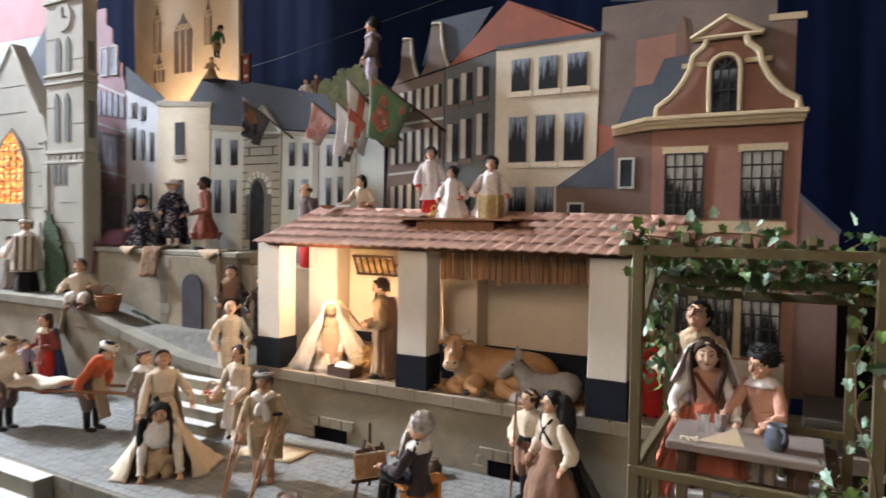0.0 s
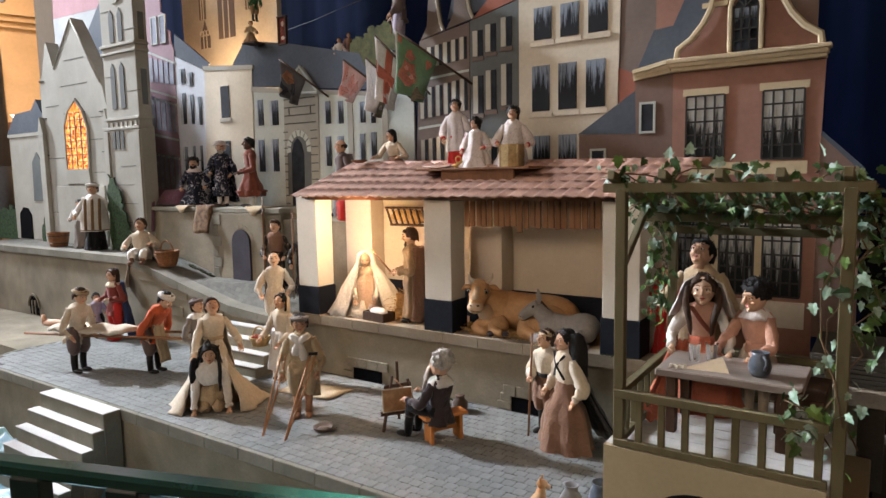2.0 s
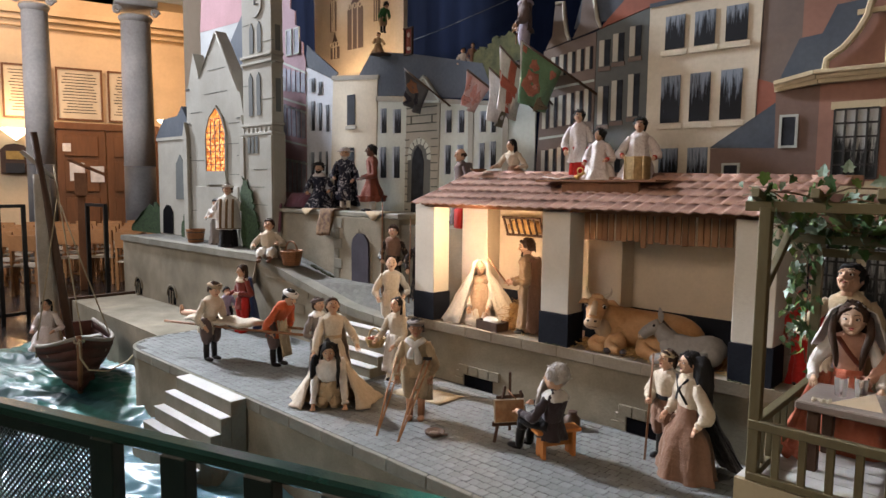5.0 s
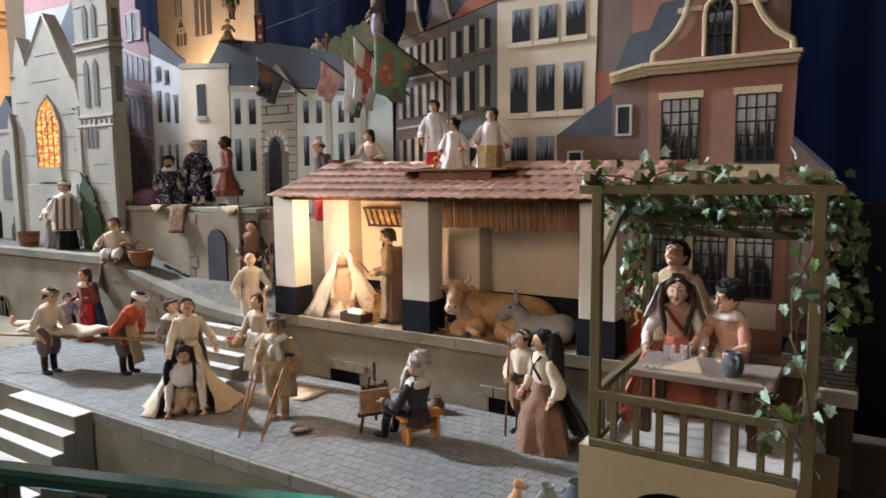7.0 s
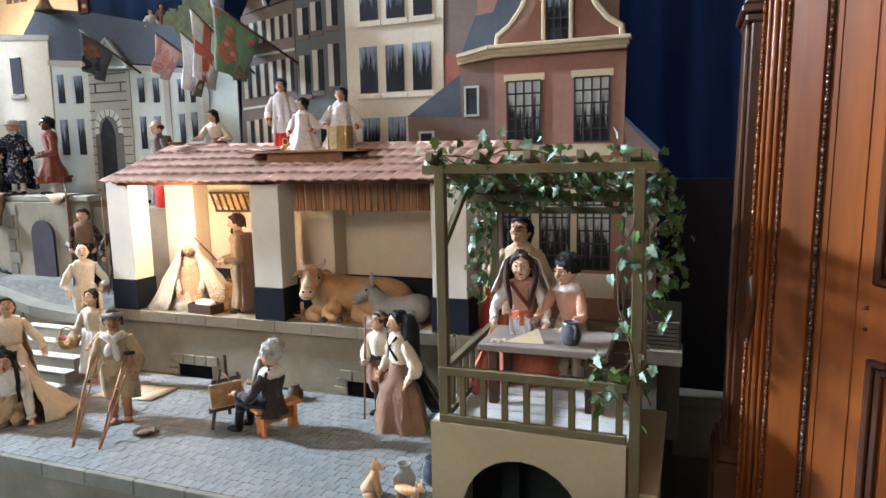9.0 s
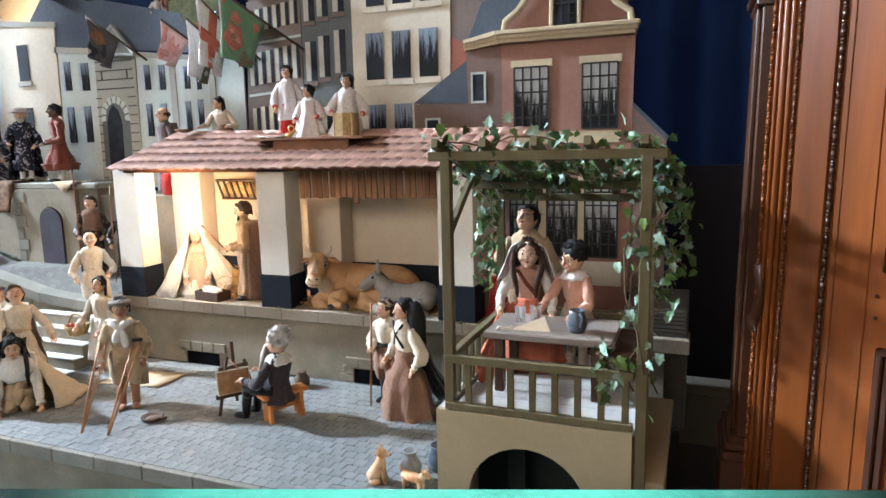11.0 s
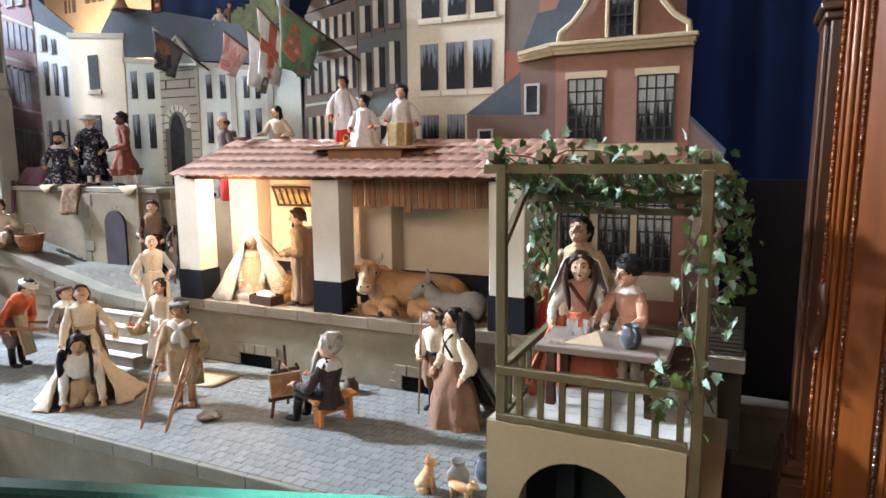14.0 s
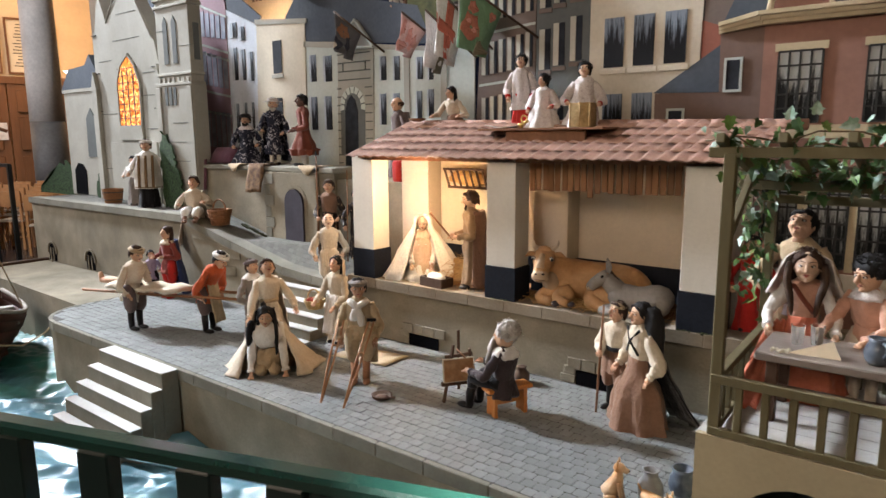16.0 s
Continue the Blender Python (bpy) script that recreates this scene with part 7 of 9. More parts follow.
doll("puppet woman in wide brown skirt with long black hair and cloak", (-0.655, 2.73, STREET), -38, 0.535, "robe", C_BROWN, top=C_CREAM, hair=HAIRB, style="long", flare=0.265, left=(0.19, -0.03, 0.44), right=(-0.15, -0.11, 0.46), extra=straps, swell=1.5)


# the holy family
C_VEIL = cloth("white_veil_cloth", (0.80, 0.77, 0.71))
C_PEACH = cloth("pale_peach_cloth", (0.60, 0.44, 0.32))


def veil(b, up):
    b.mat(C_VEIL, True)
    rows = []
    for rx, ry, z, gap in ((0.01, 0.01, 0.785, 0.0), (0.055, 0.06, 0.778, 0.2), (0.086, 0.09, 0.752, 0.5), (0.10, 0.105, 0.715, 0.68), (0.108, 0.105, 0.67, 0.72), (0.13, 0.115, 0.61, 0.60), (0.175, 0.13, 0.54, 0.52),
                           (0.235, 0.15, 0.45, 0.50), (0.295, 0.175, 0.34, 0.50), (0.355, 0.20, 0.22, 0.52), (0.41, 0.225, 0.11, 0.55), (0.47, 0.25, 0.012, 0.58)):
        fold = max(0.0, 0.62 - z)
        ths = [-math.pi / 2 + gap + (TAU - 2 * gap) * a / 44 for a in range(45)]
        rows.append([(rx * math.cos(th) * (1 + 0.16 * fold * math.sin(9 * th)) + 0.10 * fold * max(0.0, math.cos(th)), 0.0 + ry * math.sin(th) * (1 + 0.2 * fold * math.sin(11 * th)), z) for th in ths])
    b.ruffle = 0.007
    b.sheet(rows, 0.012)
    b.ruffle = 0.0
    b.mat(C_PEACH, True).lathe(finer([(0.17, 0.06), (0.15, 0.2), (0.135, 0.32), (0.11, 0.45), (0.06, 0.52)], 12), 26, (0, -0.05, 0), sy=0.8, wave=lambda th, t: 1 + 0.05 * math.cos(8 * th))
    b.ruffle = 0.004
    b.mat(C_VEIL, True).tube(along([(-0.16, -0.16, 0.04), (-0.05, -0.23, 0.045), (0.10, -0.24, 0.035), (0.17, -0.2, 0.03)], 9), [0.03, 0.045, 0.05, 0.05, 0.048, 0.044, 0.04, 0.034, 0.02], 10)
    b.ruffle = 0.0
    for s in (-1, 1):
        b.mat(C_VEIL, True).tube([(s * 0.01, -0.12, 0.40), (s * 0.045, -0.125, 0.44), (s * 0.02, -0.12, 0.38), (s * 0.015, -0.12, 0.25)], 0.008, 6)


doll("puppet mother kneeling in white veil and pale peach dress", (-2.18, 3.165, 0.86), 34, 0.50, "kneel", C_VEIL, top=C_PEACH, skin=SKINPALE, hair=None, lean=4, nod=-8, sleeve=C_VEIL, left=(0.12, -0.19, 0.20), right=(-0.12, -0.19, 0.20), extra=veil)
doll("bearded puppet man in long tan robe with a staff", (-1.785, 3.115, 0.86), -58, 0.555, "robe", C_TAN, hair=HAIRN, style="short", beard=HAIRN, flare=0.13, hem=0.06, legs=SKIN, nod=-8, cape=C_BROWN, left=(0.10, -0.15, 0.54), right=(-0.11, -0.2, 0.53),
     extra=lambda b, up: pole(b, (-0.10, -0.20, 0.48), (-0.15, -0.44, 0.76), 0.010, BROWNWOOD))
manger = thing("manger", None, "small dark wooden manger with a swaddled doll", "manger")
MG = pose(-1.985, 3.045, 0.86, 0, 0, -8)
part("crib_box", Build(MG).mat(DARKWOOD).box(-0.09, -0.05, 0, 0.09, -0.042, 0.055, 0.002).box(-0.09, 0.042, 0, 0.09, 0.05, 0.055, 0.002).box(-0.09, -0.042, 0, -0.082, 0.042, 0.055).box(0.082, -0.042, 0, 0.09, 0.042, 0.055).box(-0.08, -0.04, 0.004, 0.08, 0.04, 0.02), manger)
b = Build(MG).mat(C_WHITE, True).ball((0.0, 0, 0.05), (0.075, 0.036, 0.028), 12, 8, None, 0.2, 1)
b.mat(SKINPALE, True).ball((-0.06, 0, 0.068), (0.022, 0.02, 0.022), 10, 7)
part("swaddled_doll", b, manger, "swaddled baby doll in white cloth")

# straw heap, loose straw, hay rack
b = Build().mat(STRAW)
for k in range(1350):
    if k < 430:
        c = V(random.gauss(-1.93, 0.10), random.gauss(3.24, 0.06), 0.86 + abs(random.gauss(0.04, 0.05)))
    elif k < 540:
        c = V(random.uniform(-1.45, -0.65), random.uniform(3.08, 3.38), 0.862 + abs(random.gauss(0, 0.008)))
    elif k > 700:
        c = V(random.gauss(-1.12, 0.22), random.uniform(3.02, 3.2), 0.864 + abs(random.gauss(0, 0.012)))
    else:
        c = V(random.uniform(-2.5, -1.6), random.uniform(3.06, 3.4), 0.862 + abs(random.gauss(0, 0.006)))
    d = V(random.gauss(0, 1), random.gauss(0, 1), random.gauss(0, 0.25)).normalized() * random.uniform(0.02, 0.05)
    w = d.cross(V(0, 0, 1)).normalized() * 0.0016
    b.add([c - d - w, c - d + w, c + d + w, c + d - w, c - d + V(0, 0, 0.002), c + d + V(0, 0, 0.002)], [(0, 1, 2, 3), (0, 4, 5, 3), (1, 2, 5, 4)])
thing("straw", b, "loose yellow straw heaped in the stable", "straw", kind="stuff")
b = Build().mat(STRAW, True).ball((-1.95, 3.27, 0.865), (0.20, 0.09, 0.10), 18, 10, None, 0.5, 5)
thing("haystack", b, "low stack of yellow hay behind the kneeling mother", "hay")
rack = thing("hay_rack", None, "slatted wooden hay rack on the stable wall", "hay rack")
HR = pose(-2.03, 3.40, 1.46, 24, 0, 0)
part("rack_frame", Build(HR).mat(DARKWOOD).box(-0.15, -0.012, 0.055, 0.15, 0.0, 0.068, 0.002).box(-0.15, -0.012, -0.068, 0.15, 0.0, -0.055, 0.002), rack)
for k in range(7):
    x = -0.145 + k * 0.0465
    part("slat", Build(HR).mat(DARKWOOD).box(x, -0.01, -0.06, x + 0.011, -0.001, 0.06), rack)
b = Build(HR).mat(STRAW, True).ball((0, 0.02, -0.01), (0.14, 0.025, 0.055), 12, 8, None, 0.4, 8)
part("hay", b, rack)

# ox and donkey
COWSKIN = surface("ox_hide_paint", (0.50, 0.30, 0.145), 0.6, 0.2, 7, 60, 0.2, second=(0.39, 0.20, 0.08))
COWPALE = surface("ox_muzzle_paint", (0.50, 0.36, 0.23), 0.6, 0.15, 7, 60, 0.2)
b = Build(pose(-1.10, 3.22, 0.858)).mat(COWSKIN, True)
b.ruffle = 0.004
# barrel, shoulder, hip and rump
b.tube(along([(-0.19, -0.035, 0.10), (-0.12, -0.01, 0.112), (0.0, 0.02, 0.107), (0.12, 0.04, 0.104), (0.21, 0.055, 0.088), (0.27, 0.06, 0.05)], 18), [0.055, 0.08, 0.096, 0.104, 0.106, 0.104, 0.102, 0.101, 0.102, 0.103, 0.104, 0.103, 0.10, 0.095, 0.085, 0.07, 0.05, 0.02], 22, flat=1.0)
b.ball((-0.13, -0.055, 0.105), (0.085, 0.07, 0.095), 18, 12)
b.ball((0.15, -0.02, 0.085), (0.105, 0.07, 0.085), 18, 12)
b.ball((0.20, 0.04, 0.14), (0.07, 0.06, 0.05), 14, 9)
# neck and dewlap
b.tube(along([(-0.12, -0.03, 0.13), (-0.165, -0.075, 0.175), (-0.195, -0.115, 0.215)], 8), [0.088, 0.086, 0.08, 0.074, 0.068, 0.062, 0.056, 0.046], 18)
b.mat(COWPALE, True).tube(along([(-0.185, -0.125, 0.165), (-0.175, -0.125, 0.11), (-0.16, -0.115, 0.05)], 7), [0.03, 0.042, 0.046, 0.046, 0.042, 0.034, 0.02], 12)
b.mat(COWSKIN, True)
# folded legs with hooves
b.tube(along([(-0.13, -0.09, 0.06), (-0.19, -0.15, 0.045), (-0.195, -0.185, 0.03), (-0.13, -0.20, 0.022)], 10), [0.05, 0.048, 0.043, 0.038, 0.034, 0.031, 0.028, 0.025, 0.023, 0.02], 11)
b.tube(along([(-0.08, -0.10, 0.06), (-0.11, -0.17, 0.04), (-0.04, -0.19, 0.025)], 8), [0.05, 0.046, 0.042, 0.036, 0.031, 0.027, 0.023, 0.019], 11)
b.tube(along([(0.15, -0.06, 0.07), (0.05, -0.12, 0.05), (0.12, -0.16, 0.03), (0.18, -0.155, 0.022)], 10), [0.07, 0.065, 0.058, 0.05, 0.042, 0.036, 0.031, 0.027, 0.024, 0.02], 11)
for x, y in ((-0.105, -0.202), (-0.02, -0.19), (0.195, -0.153)):
    b.mat(C_DARK, True).ball((x, y, 0.02), (0.022, 0.017, 0.018), 9, 6)
# head turned to the street
HM = Matrix.Translation((-0.205, -0.14, 0.222)) @ Matrix.Rotation(radians(18), 4, "Z") @ Matrix.Rotation(radians(-6), 4, "X") @ Matrix.Scale(1.12, 4)
b.mat(COWSKIN, True)
b.ball((0, 0.012, 0.012), (0.05, 0.05, 0.05), 18, 12, HM)
b.tube(along([(0, 0.0, 0.012), (0, -0.035, -0.008), (0, -0.07, -0.04), (0, -0.088, -0.066)], 10), [0.048, 0.049, 0.048, 0.046, 0.043, 0.040, 0.037, 0.035, 0.034, 0.026], 18, flat=0.86, m=HM)
b.ball((0, -0.005, 0.052), (0.03, 0.026, 0.016), 12, 8, HM)
b.mat(COWPALE, True).ball((0, -0.09, -0.064), (0.039, 0.026, 0.030), 16, 10, HM)
b.tube([(0, -0.048, 0.03), (0, -0.068, 0.0), (0, -0.088, -0.035)], [0.012, 0.018, 0.022], 10, m=HM)
for s_ in (-1, 1):
    b.mat(COWSKIN, True).tube(along([(s_ * 0.042, 0.012, 0.026), (s_ * 0.07, 0.016, 0.026), (s_ * 0.095, 0.012, 0.012)], 7), [0.010, 0.017, 0.021, 0.021, 0.017, 0.010, 0.003], 10, flat=0.55, m=HM)
    b.mat(C_CREAM, True).tube(along([(s_ * 0.028, 0.012, 0.05), (s_ * 0.052, 0.008, 0.066), (s_ * 0.06, -0.004, 0.095)], 8), [0.0135, 0.013, 0.012, 0.0105, 0.009, 0.007, 0.0045, 0.0015], 10, m=HM)
    b.mat(EYELINE, True).ball((s_ * 0.040, -0.046, 0.010), (0.0125, 0.011, 0.0115), 10, 7, HM)
    b.mat(EYE, True).ball((s_ * 0.0415, -0.050, 0.010), (0.010, 0.009, 0.0085), 10, 7, HM)
    b.mat(HAIRB, True).ball((s_ * 0.0430, -0.0555, 0.009), (0.0062, 0.005, 0.0065), 9, 6, HM)
    b.ball((s_ * 0.016, -0.112, -0.056), (0.0062, 0.0045, 0.005), 8, 5, HM)
b.mat(C_BROWN, True).tube([(-0.024, -0.104, -0.080), (0, -0.113, -0.082), (0.024, -0.104, -0.080)], 0.0022, 5, m=HM)
b.mat(COWSKIN, True).tube(along([(0.27, 0.05, 0.08), (0.30, 0.02, 0.05), (0.27, -0.04, 0.02)], 6), [0.012, 0.012, 0.011, 0.011, 0.014, 0.004], 8)
thing("ox_figure", b, "carved ox lying on straw, painted tan brown", "ox figure")
DONKEY = surface("donkey_paint", (0.27, 0.25, 0.225), 0.65, 0.2, 7, 60, 0.2, second=(0.22, 0.20, 0.18))
b = Build(pose(-0.835, 3.12, 0.858, 0, 0, 6) @ Matrix.Diagonal((0.86, 0.86, 0.92, 1.0))).mat(DONKEY, True)
b.ruffle = 0.005
b.tube(along([(-0.14, 0.0, 0.07), (-0.08, 0.0, 0.088), (0.03, 0.0, 0.085), (0.13, 0.0, 0.095), (0.20, 0.0, 0.06)], 12), [0.035, 0.06, 0.068, 0.07, 0.069, 0.068, 0.07, 0.075, 0.078, 0.074, 0.06, 0.025], 16)
b.ball((0.14, -0.045, 0.075), (0.07, 0.045, 0.06), 14, 9)
b.tube(along([(-0.08, 0.0, 0.10), (-0.135, 0.0, 0.15), (-0.165, -0.005, 0.19)], 7), [0.066, 0.06, 0.054, 0.048, 0.044, 0.042, 0.036], 13)
b.tube(along([(-0.155, 0.0, 0.195), (-0.195, -0.02, 0.17), (-0.235, -0.04, 0.14), (-0.25, -0.048, 0.128)], 8), [0.034, 0.038, 0.037, 0.034, 0.030, 0.026, 0.023, 0.016], 13)
for s in (-1, 1):
    q = V(0.45, -0.89, 0) * s * 0.022
    b.tube(along([V(-0.158, 0.0, 0.215) + q, V(-0.152, 0.0, 0.25) + q * 1.4, V(-0.16, 0.0, 0.285) + q * 1.7], 6), [0.010, 0.014, 0.0145, 0.012, 0.008, 0.002], 8, flat=0.6)
    b.mat(HAIRB, True).ball(V(-0.192, -0.018, 0.192) + q * 1.45, 0.0075, 7, 5)
    b.ball(V(-0.255, -0.056, 0.136) + q * 0.45, 0.004, 6, 4)
    b.mat(DONKEY, True)
b.tube(along([(-0.09, -0.04, 0.03), (-0.16, -0.09, 0.025), (-0.06, -0.11, 0.018), (0.0, -0.10, 0.014)], 9), [0.034, 0.031, 0.028, 0.025, 0.022, 0.02, 0.018, 0.015, 0.012], 9)
b.tube(along([(0.13, -0.06, 0.05), (0.05, -0.105, 0.035), (0.14, -0.12, 0.02), (0.18, -0.11, 0.015)], 9), [0.055, 0.048, 0.042, 0.035, 0.029, 0.024, 0.02, 0.016, 0.012], 9)
b.ruffle = 0.0
b.mat(DARKWOOD, True).tube(along([(-0.15, 0.0, 0.225), (-0.12, 0.0, 0.19), (-0.075, 0.0, 0.155)], 6), [0.004, 0.01, 0.012, 0.012, 0.01, 0.004], 6)
b.mat(COWPALE, True).ball((-0.247, -0.047, 0.128), (0.020, 0.018, 0.017), 10, 7)
thing("donkey_figure", b, "carved grey donkey lying before the ox", "donkey figure")

# singers and onlookers on the roof
board_ = thing("roof_stage", None, "brown wooden board laid over the roof tiles", "board")
part("plank", Build().mat(BROWNWOOD).box(-1.71, 3.06, 1.738, -1.00, 3.42, 1.750, 0.002), board_)
part("edge_plank", Build().mat(BROWNWOOD).box(-1.55, 3.085, 1.66, -1.10, 3.10, 1.738, 0.002), board_)
b = Build(pose(-1.66, 3.24, 1.7505, 0, 0, 10)).mat(surface("music_paper", (0.72, 0.70, 0.66), 0.8, 0.05))
b.sheet([[(-0.10 + 0.2 * j / 5, -0.03 + 0.06 * i / 2, 0.003 + 0.006 * abs(j - 2.5)) for j in range(6)] for i in range(3)], 0.002)
thing("music_sheet", b, "open white music sheet lying on the roof board", "paper")
doll("puppet choirboy in white lace surplice over red robe", (-1.625, 3.36, 1.75), 26, 0.40, "robe", C_RED, top=C_LACE, hair=HAIRB, style="wild", flare=0.135, nod=16, left=(0.15, -0.08, 0.43), right=(-0.17, -0.06, 0.42), over=C_LACE, cuff=C_RED, swell=1.5)
doll("puppet choirboy kneeling in white lace surplice", (-1.445, 3.29, 1.75), 8, 0.36, "kneel", C_LACE, top=C_LACE, hair=HAIRB, style="wild", sleeve=C_LACE, nod=12, twist=-25, left=(0.16, -0.14, 0.30), right=(-0.19, -0.12, 0.26), over=C_LACE, flare=0.22, cuff=C_RED, swell=1.6)
doll("puppet choirboy in lace surplice and black hair behind a basket", (-1.235, 3.34, 1.75), 22, 0.425, "kneel", C_LACE, top=C_LACE, hair=HAIRB, style="wild", nod=16, left=(0.19, -0.10, 0.28), right=(-0.19, -0.10, 0.30), over=C_LACE, flare=0.2, cuff=C_RED, swell=1.6)
WICKER = surface("wicker", (0.50, 0.36, 0.17), 0.75, 0.3, 40, 120, 0.7)
bk = thing("wicker_hamper", None, "square yellow wicker hamper on the roof board", "basket")
part("core", Build().mat(WICKER).box(-1.245, 3.205, 1.751, -1.135, 3.275, 1.872, 0.003), bk)
for k in range(20):
    z = 1.755 + k * 0.006
    o = 0.0006 + 0.0008 * (k % 2)
    part("weave", Build().mat(WICKER, True).tube([(-1.245 - o, 3.205 - o, z), (-1.135 + o, 3.205 - o, z), (-1.135 + o, 3.275 + o, z), (-1.245 - o, 3.275 + o, z), (-1.245 - o, 3.205 - o, z)], 0.0026, 5), bk)
for x in (-1.243, -1.19, -1.137):
    part("upright", Build().mat(WICKER, True).tube([(x, 3.2025, 1.752), (x, 3.2025, 1.874)], 0.004, 6), bk)
BRASS = surface("brass", (0.55, 0.36, 0.12), 0.3, 0.2, 10, 60, 0.1, metal=0.9)
b = Build().mat(BRASS, True).tube([(-1.50, 3.235, 1.79), (-1.53, 3.225, 1.775), (-1.545, 3.215, 1.758)], [0.006, 0.009, 0.02], 8).tube([(-1.52 + 0.018 * math.cos(a), 3.22, 1.80 + 0.018 * math.sin(a)) for a in [TAU * k / 10 for k in range(11)]], 0.004, 6)
thing("hand_horn", b, "small brass horn beside the choirboy", "horn")
doll("puppet man in cream blouse lying over the roof ridge", (-2.13, 3.42, 1.70), 5, 0.40, "kneel", C_BROWN, top=C_CREAM, hair=HAIRB, style="long", lean=12, twist=-30, nod=8, left=(0.20, -0.20, 0.33), right=(-0.25, -0.24, 0.33))
doll("puppet monk in grey-brown habit behind the roof", (-2.60, 3.44, 1.45), -25, 0.52, "robe", C_TAUPE, hair=HAIRN, style="tonsure", flare=0.16, skin=SKIN, left=(0.15, -0.1, 0.5), right=(-0.17, -0.08, 0.48), cape=C_TAUPE)
b = Build(pose(-2.30, 3.27, 1.80)).mat(BROWNWOOD, True).lathe([(0.02, 0), (0.05, 0.012), (0.055, 0.02), (0.045, 0.018), (0.01, 0.006)], 16)
thing("wooden_bowl", b, "brown wooden bowl on the roof ridge", "bowl")

# kings and guards on the terrace
doll("seated puppet king in dark brocade with a black hat", (-4.28, 3.47, 1.50), 44, 0.52, "kneel", C_BROCADE, hair=HAIRB, style="short", beard=HAIRB, hat="brim", hatmat=C_BLACK, left=(0.18, -0.14, 0.30), right=(-0.18, -0.14, 0.28), collar=C_LACE)
doll("white-bearded puppet king in dark blue brocade", (-3.95, 3.49, 1.50), 44, 0.52, "robe", C_BROCADE, hair=HAIRG, style="short", beard=HAIRG, hat="brim", hatmat=C_LACE, hem=0.27, flare=0.13, legs=C_WHITE, left=(0.14, -0.10, 0.48), right=(-0.16, -0.10, 0.52), cape=C_BROCADE)
doll("dark-skinned puppet king in rust-red coat", (-3.58, 3.47, 1.50), -30, 0.53, "robe", C_RUST, hair=HAIRB, skin=SKINDARK, hem=0.22, flare=0.25, legs=C_WHITE, left=(0.12, -0.14, 0.50), right=(-0.12, -0.15, 0.50), nod=4)
doll("puppet guard in brown brocade holding a tall spear", (-3.03, 3.20, 0.93), 34, 0.50, "robe", C_GOLDBROC, top=C_BROWN, sleeve=C_GOLDBROC, hair=HAIRN, hat="skullcap", hatmat=C_GOLDBROC, flare=0.15, left=(0.14, -0.1, 0.48), right=(-0.12, -0.16, 0.50), nod=10,
     extra=lambda b, up: (pole(b, (-0.12, -0.18, 0.0), (-0.12, -0.16, 1.32), 0.010, BROWNWOOD), b.mat(BLACKIRON).box(-0.15, -0.165, 1.12, -0.09, -0.155, 1.16), b.ball((-0.12, -0.16, 1.34), (0.012, 0.008, 0.05), 6, 5)))
doll("puppet guard in dark brocade beside the stable", (-2.80, 3.24, 0.90), 40, 0.48, "robe", C_GOLDBROC, hair=HAIRB, hat="skullcap", hatmat=C_BROCADE, flare=0.14,
     extra=lambda b, up: pole(b, (-0.14, -0.16, 0.0), (-0.12, -0.14, 1.25), 0.008, BROWNWOOD))
b = Build().mat(C_RED, True)
b.box(-2.60, 3.36, 1.42, -2.52, 3.40, 1.56, 0.01).box(-2.50, 3.36, 1.42, -2.43, 3.40, 1.54, 0.01)
thing("red_cloth", b, "folded red cloth hanging behind the stable", "cloth")
CARPET = surface("worn_carpet", (0.16, 0.095, 0.045), 0.95, 0.3, 30, 90, 0.6, second=(0.07, 0.035, 0.022))
rows = [[(-4.02 + 0.19 * j / 6, 3.285 - 0.012 * i / 2 + 0.006 * math.sin(2 * j + i), 1.512 - 0.03 * i - 0.006 * math.sin(j)) for j in range(7)] for i in range(8)]
rows = [[(p[0], 3.42, 1.512) for p in rows[0]], [(p[0], 3.29, 1.514) for p in rows[0]]] + rows[1:]
thing("carpet", Build().mat(CARPET, True).sheet(rows, 0.008), "worn brown carpet hanging over the terrace wall", "carpet")
for x0, w, z in ((-4.28, 0.16, 0.045), (-3.44, 0.20, 0.05)):
    rows = [[(x0 + w * j / 5, 3.44, 1.508) for j in range(6)], [(x0 + w * j / 5, 3.285, 1.510) for j in range(6)], [(x0 + w * (0.15 + 0.75 * j / 5), 3.27, 1.508 - z * (1.5 - 0.5 * abs(j - 2.5))) for j in range(6)]]
    thing("cloth", Build().mat(C_BEIGE, True).sheet(rows, 0.006), "beige cloth draped over the terrace edge", "cloth")
rows = [[(-4.66 + 0.32 * i / 6, 3.36 + 0.14 * j / 5, 1.51 + 0.125 * math.sin(math.pi * min(1, max(0, j / 5))) * (1 if 0 < i < 6 else 0.6) + 0.006 * math.sin(3 * i)) for j in range(6)] for i in range(7)]
thing("bundle", Build().mat(C_PLUM, True).sheet(rows, 0.02), "dark plum bundle on the terrace wall", "bundle")
rows = [[(-4.67 + 0.05 * j / 3, 3.31 - 0.012 * i / 3, 1.53 - 0.05 * i + 0.004 * j) for j in range(4)] for i in range(6)]
thing("scarf", Build().mat(C_PLUM, True).sheet(rows, 0.008), "plum scarf hanging from the bundle", "scarf")

# before the church
doll("puppet man sitting on the ramp in cream clothes", (-4.40, 3.03, 1.075), 46, 0.58, "sit", C_CREAM, legs=C_WHITE, shoes=C_BROWN, hair=HAIRN, seat=0.10, lean=-8, nod=6, left=(0.16, -0.20, 0.26), right=(-0.18, -0.10, 0.22), cape=C_CREAM)


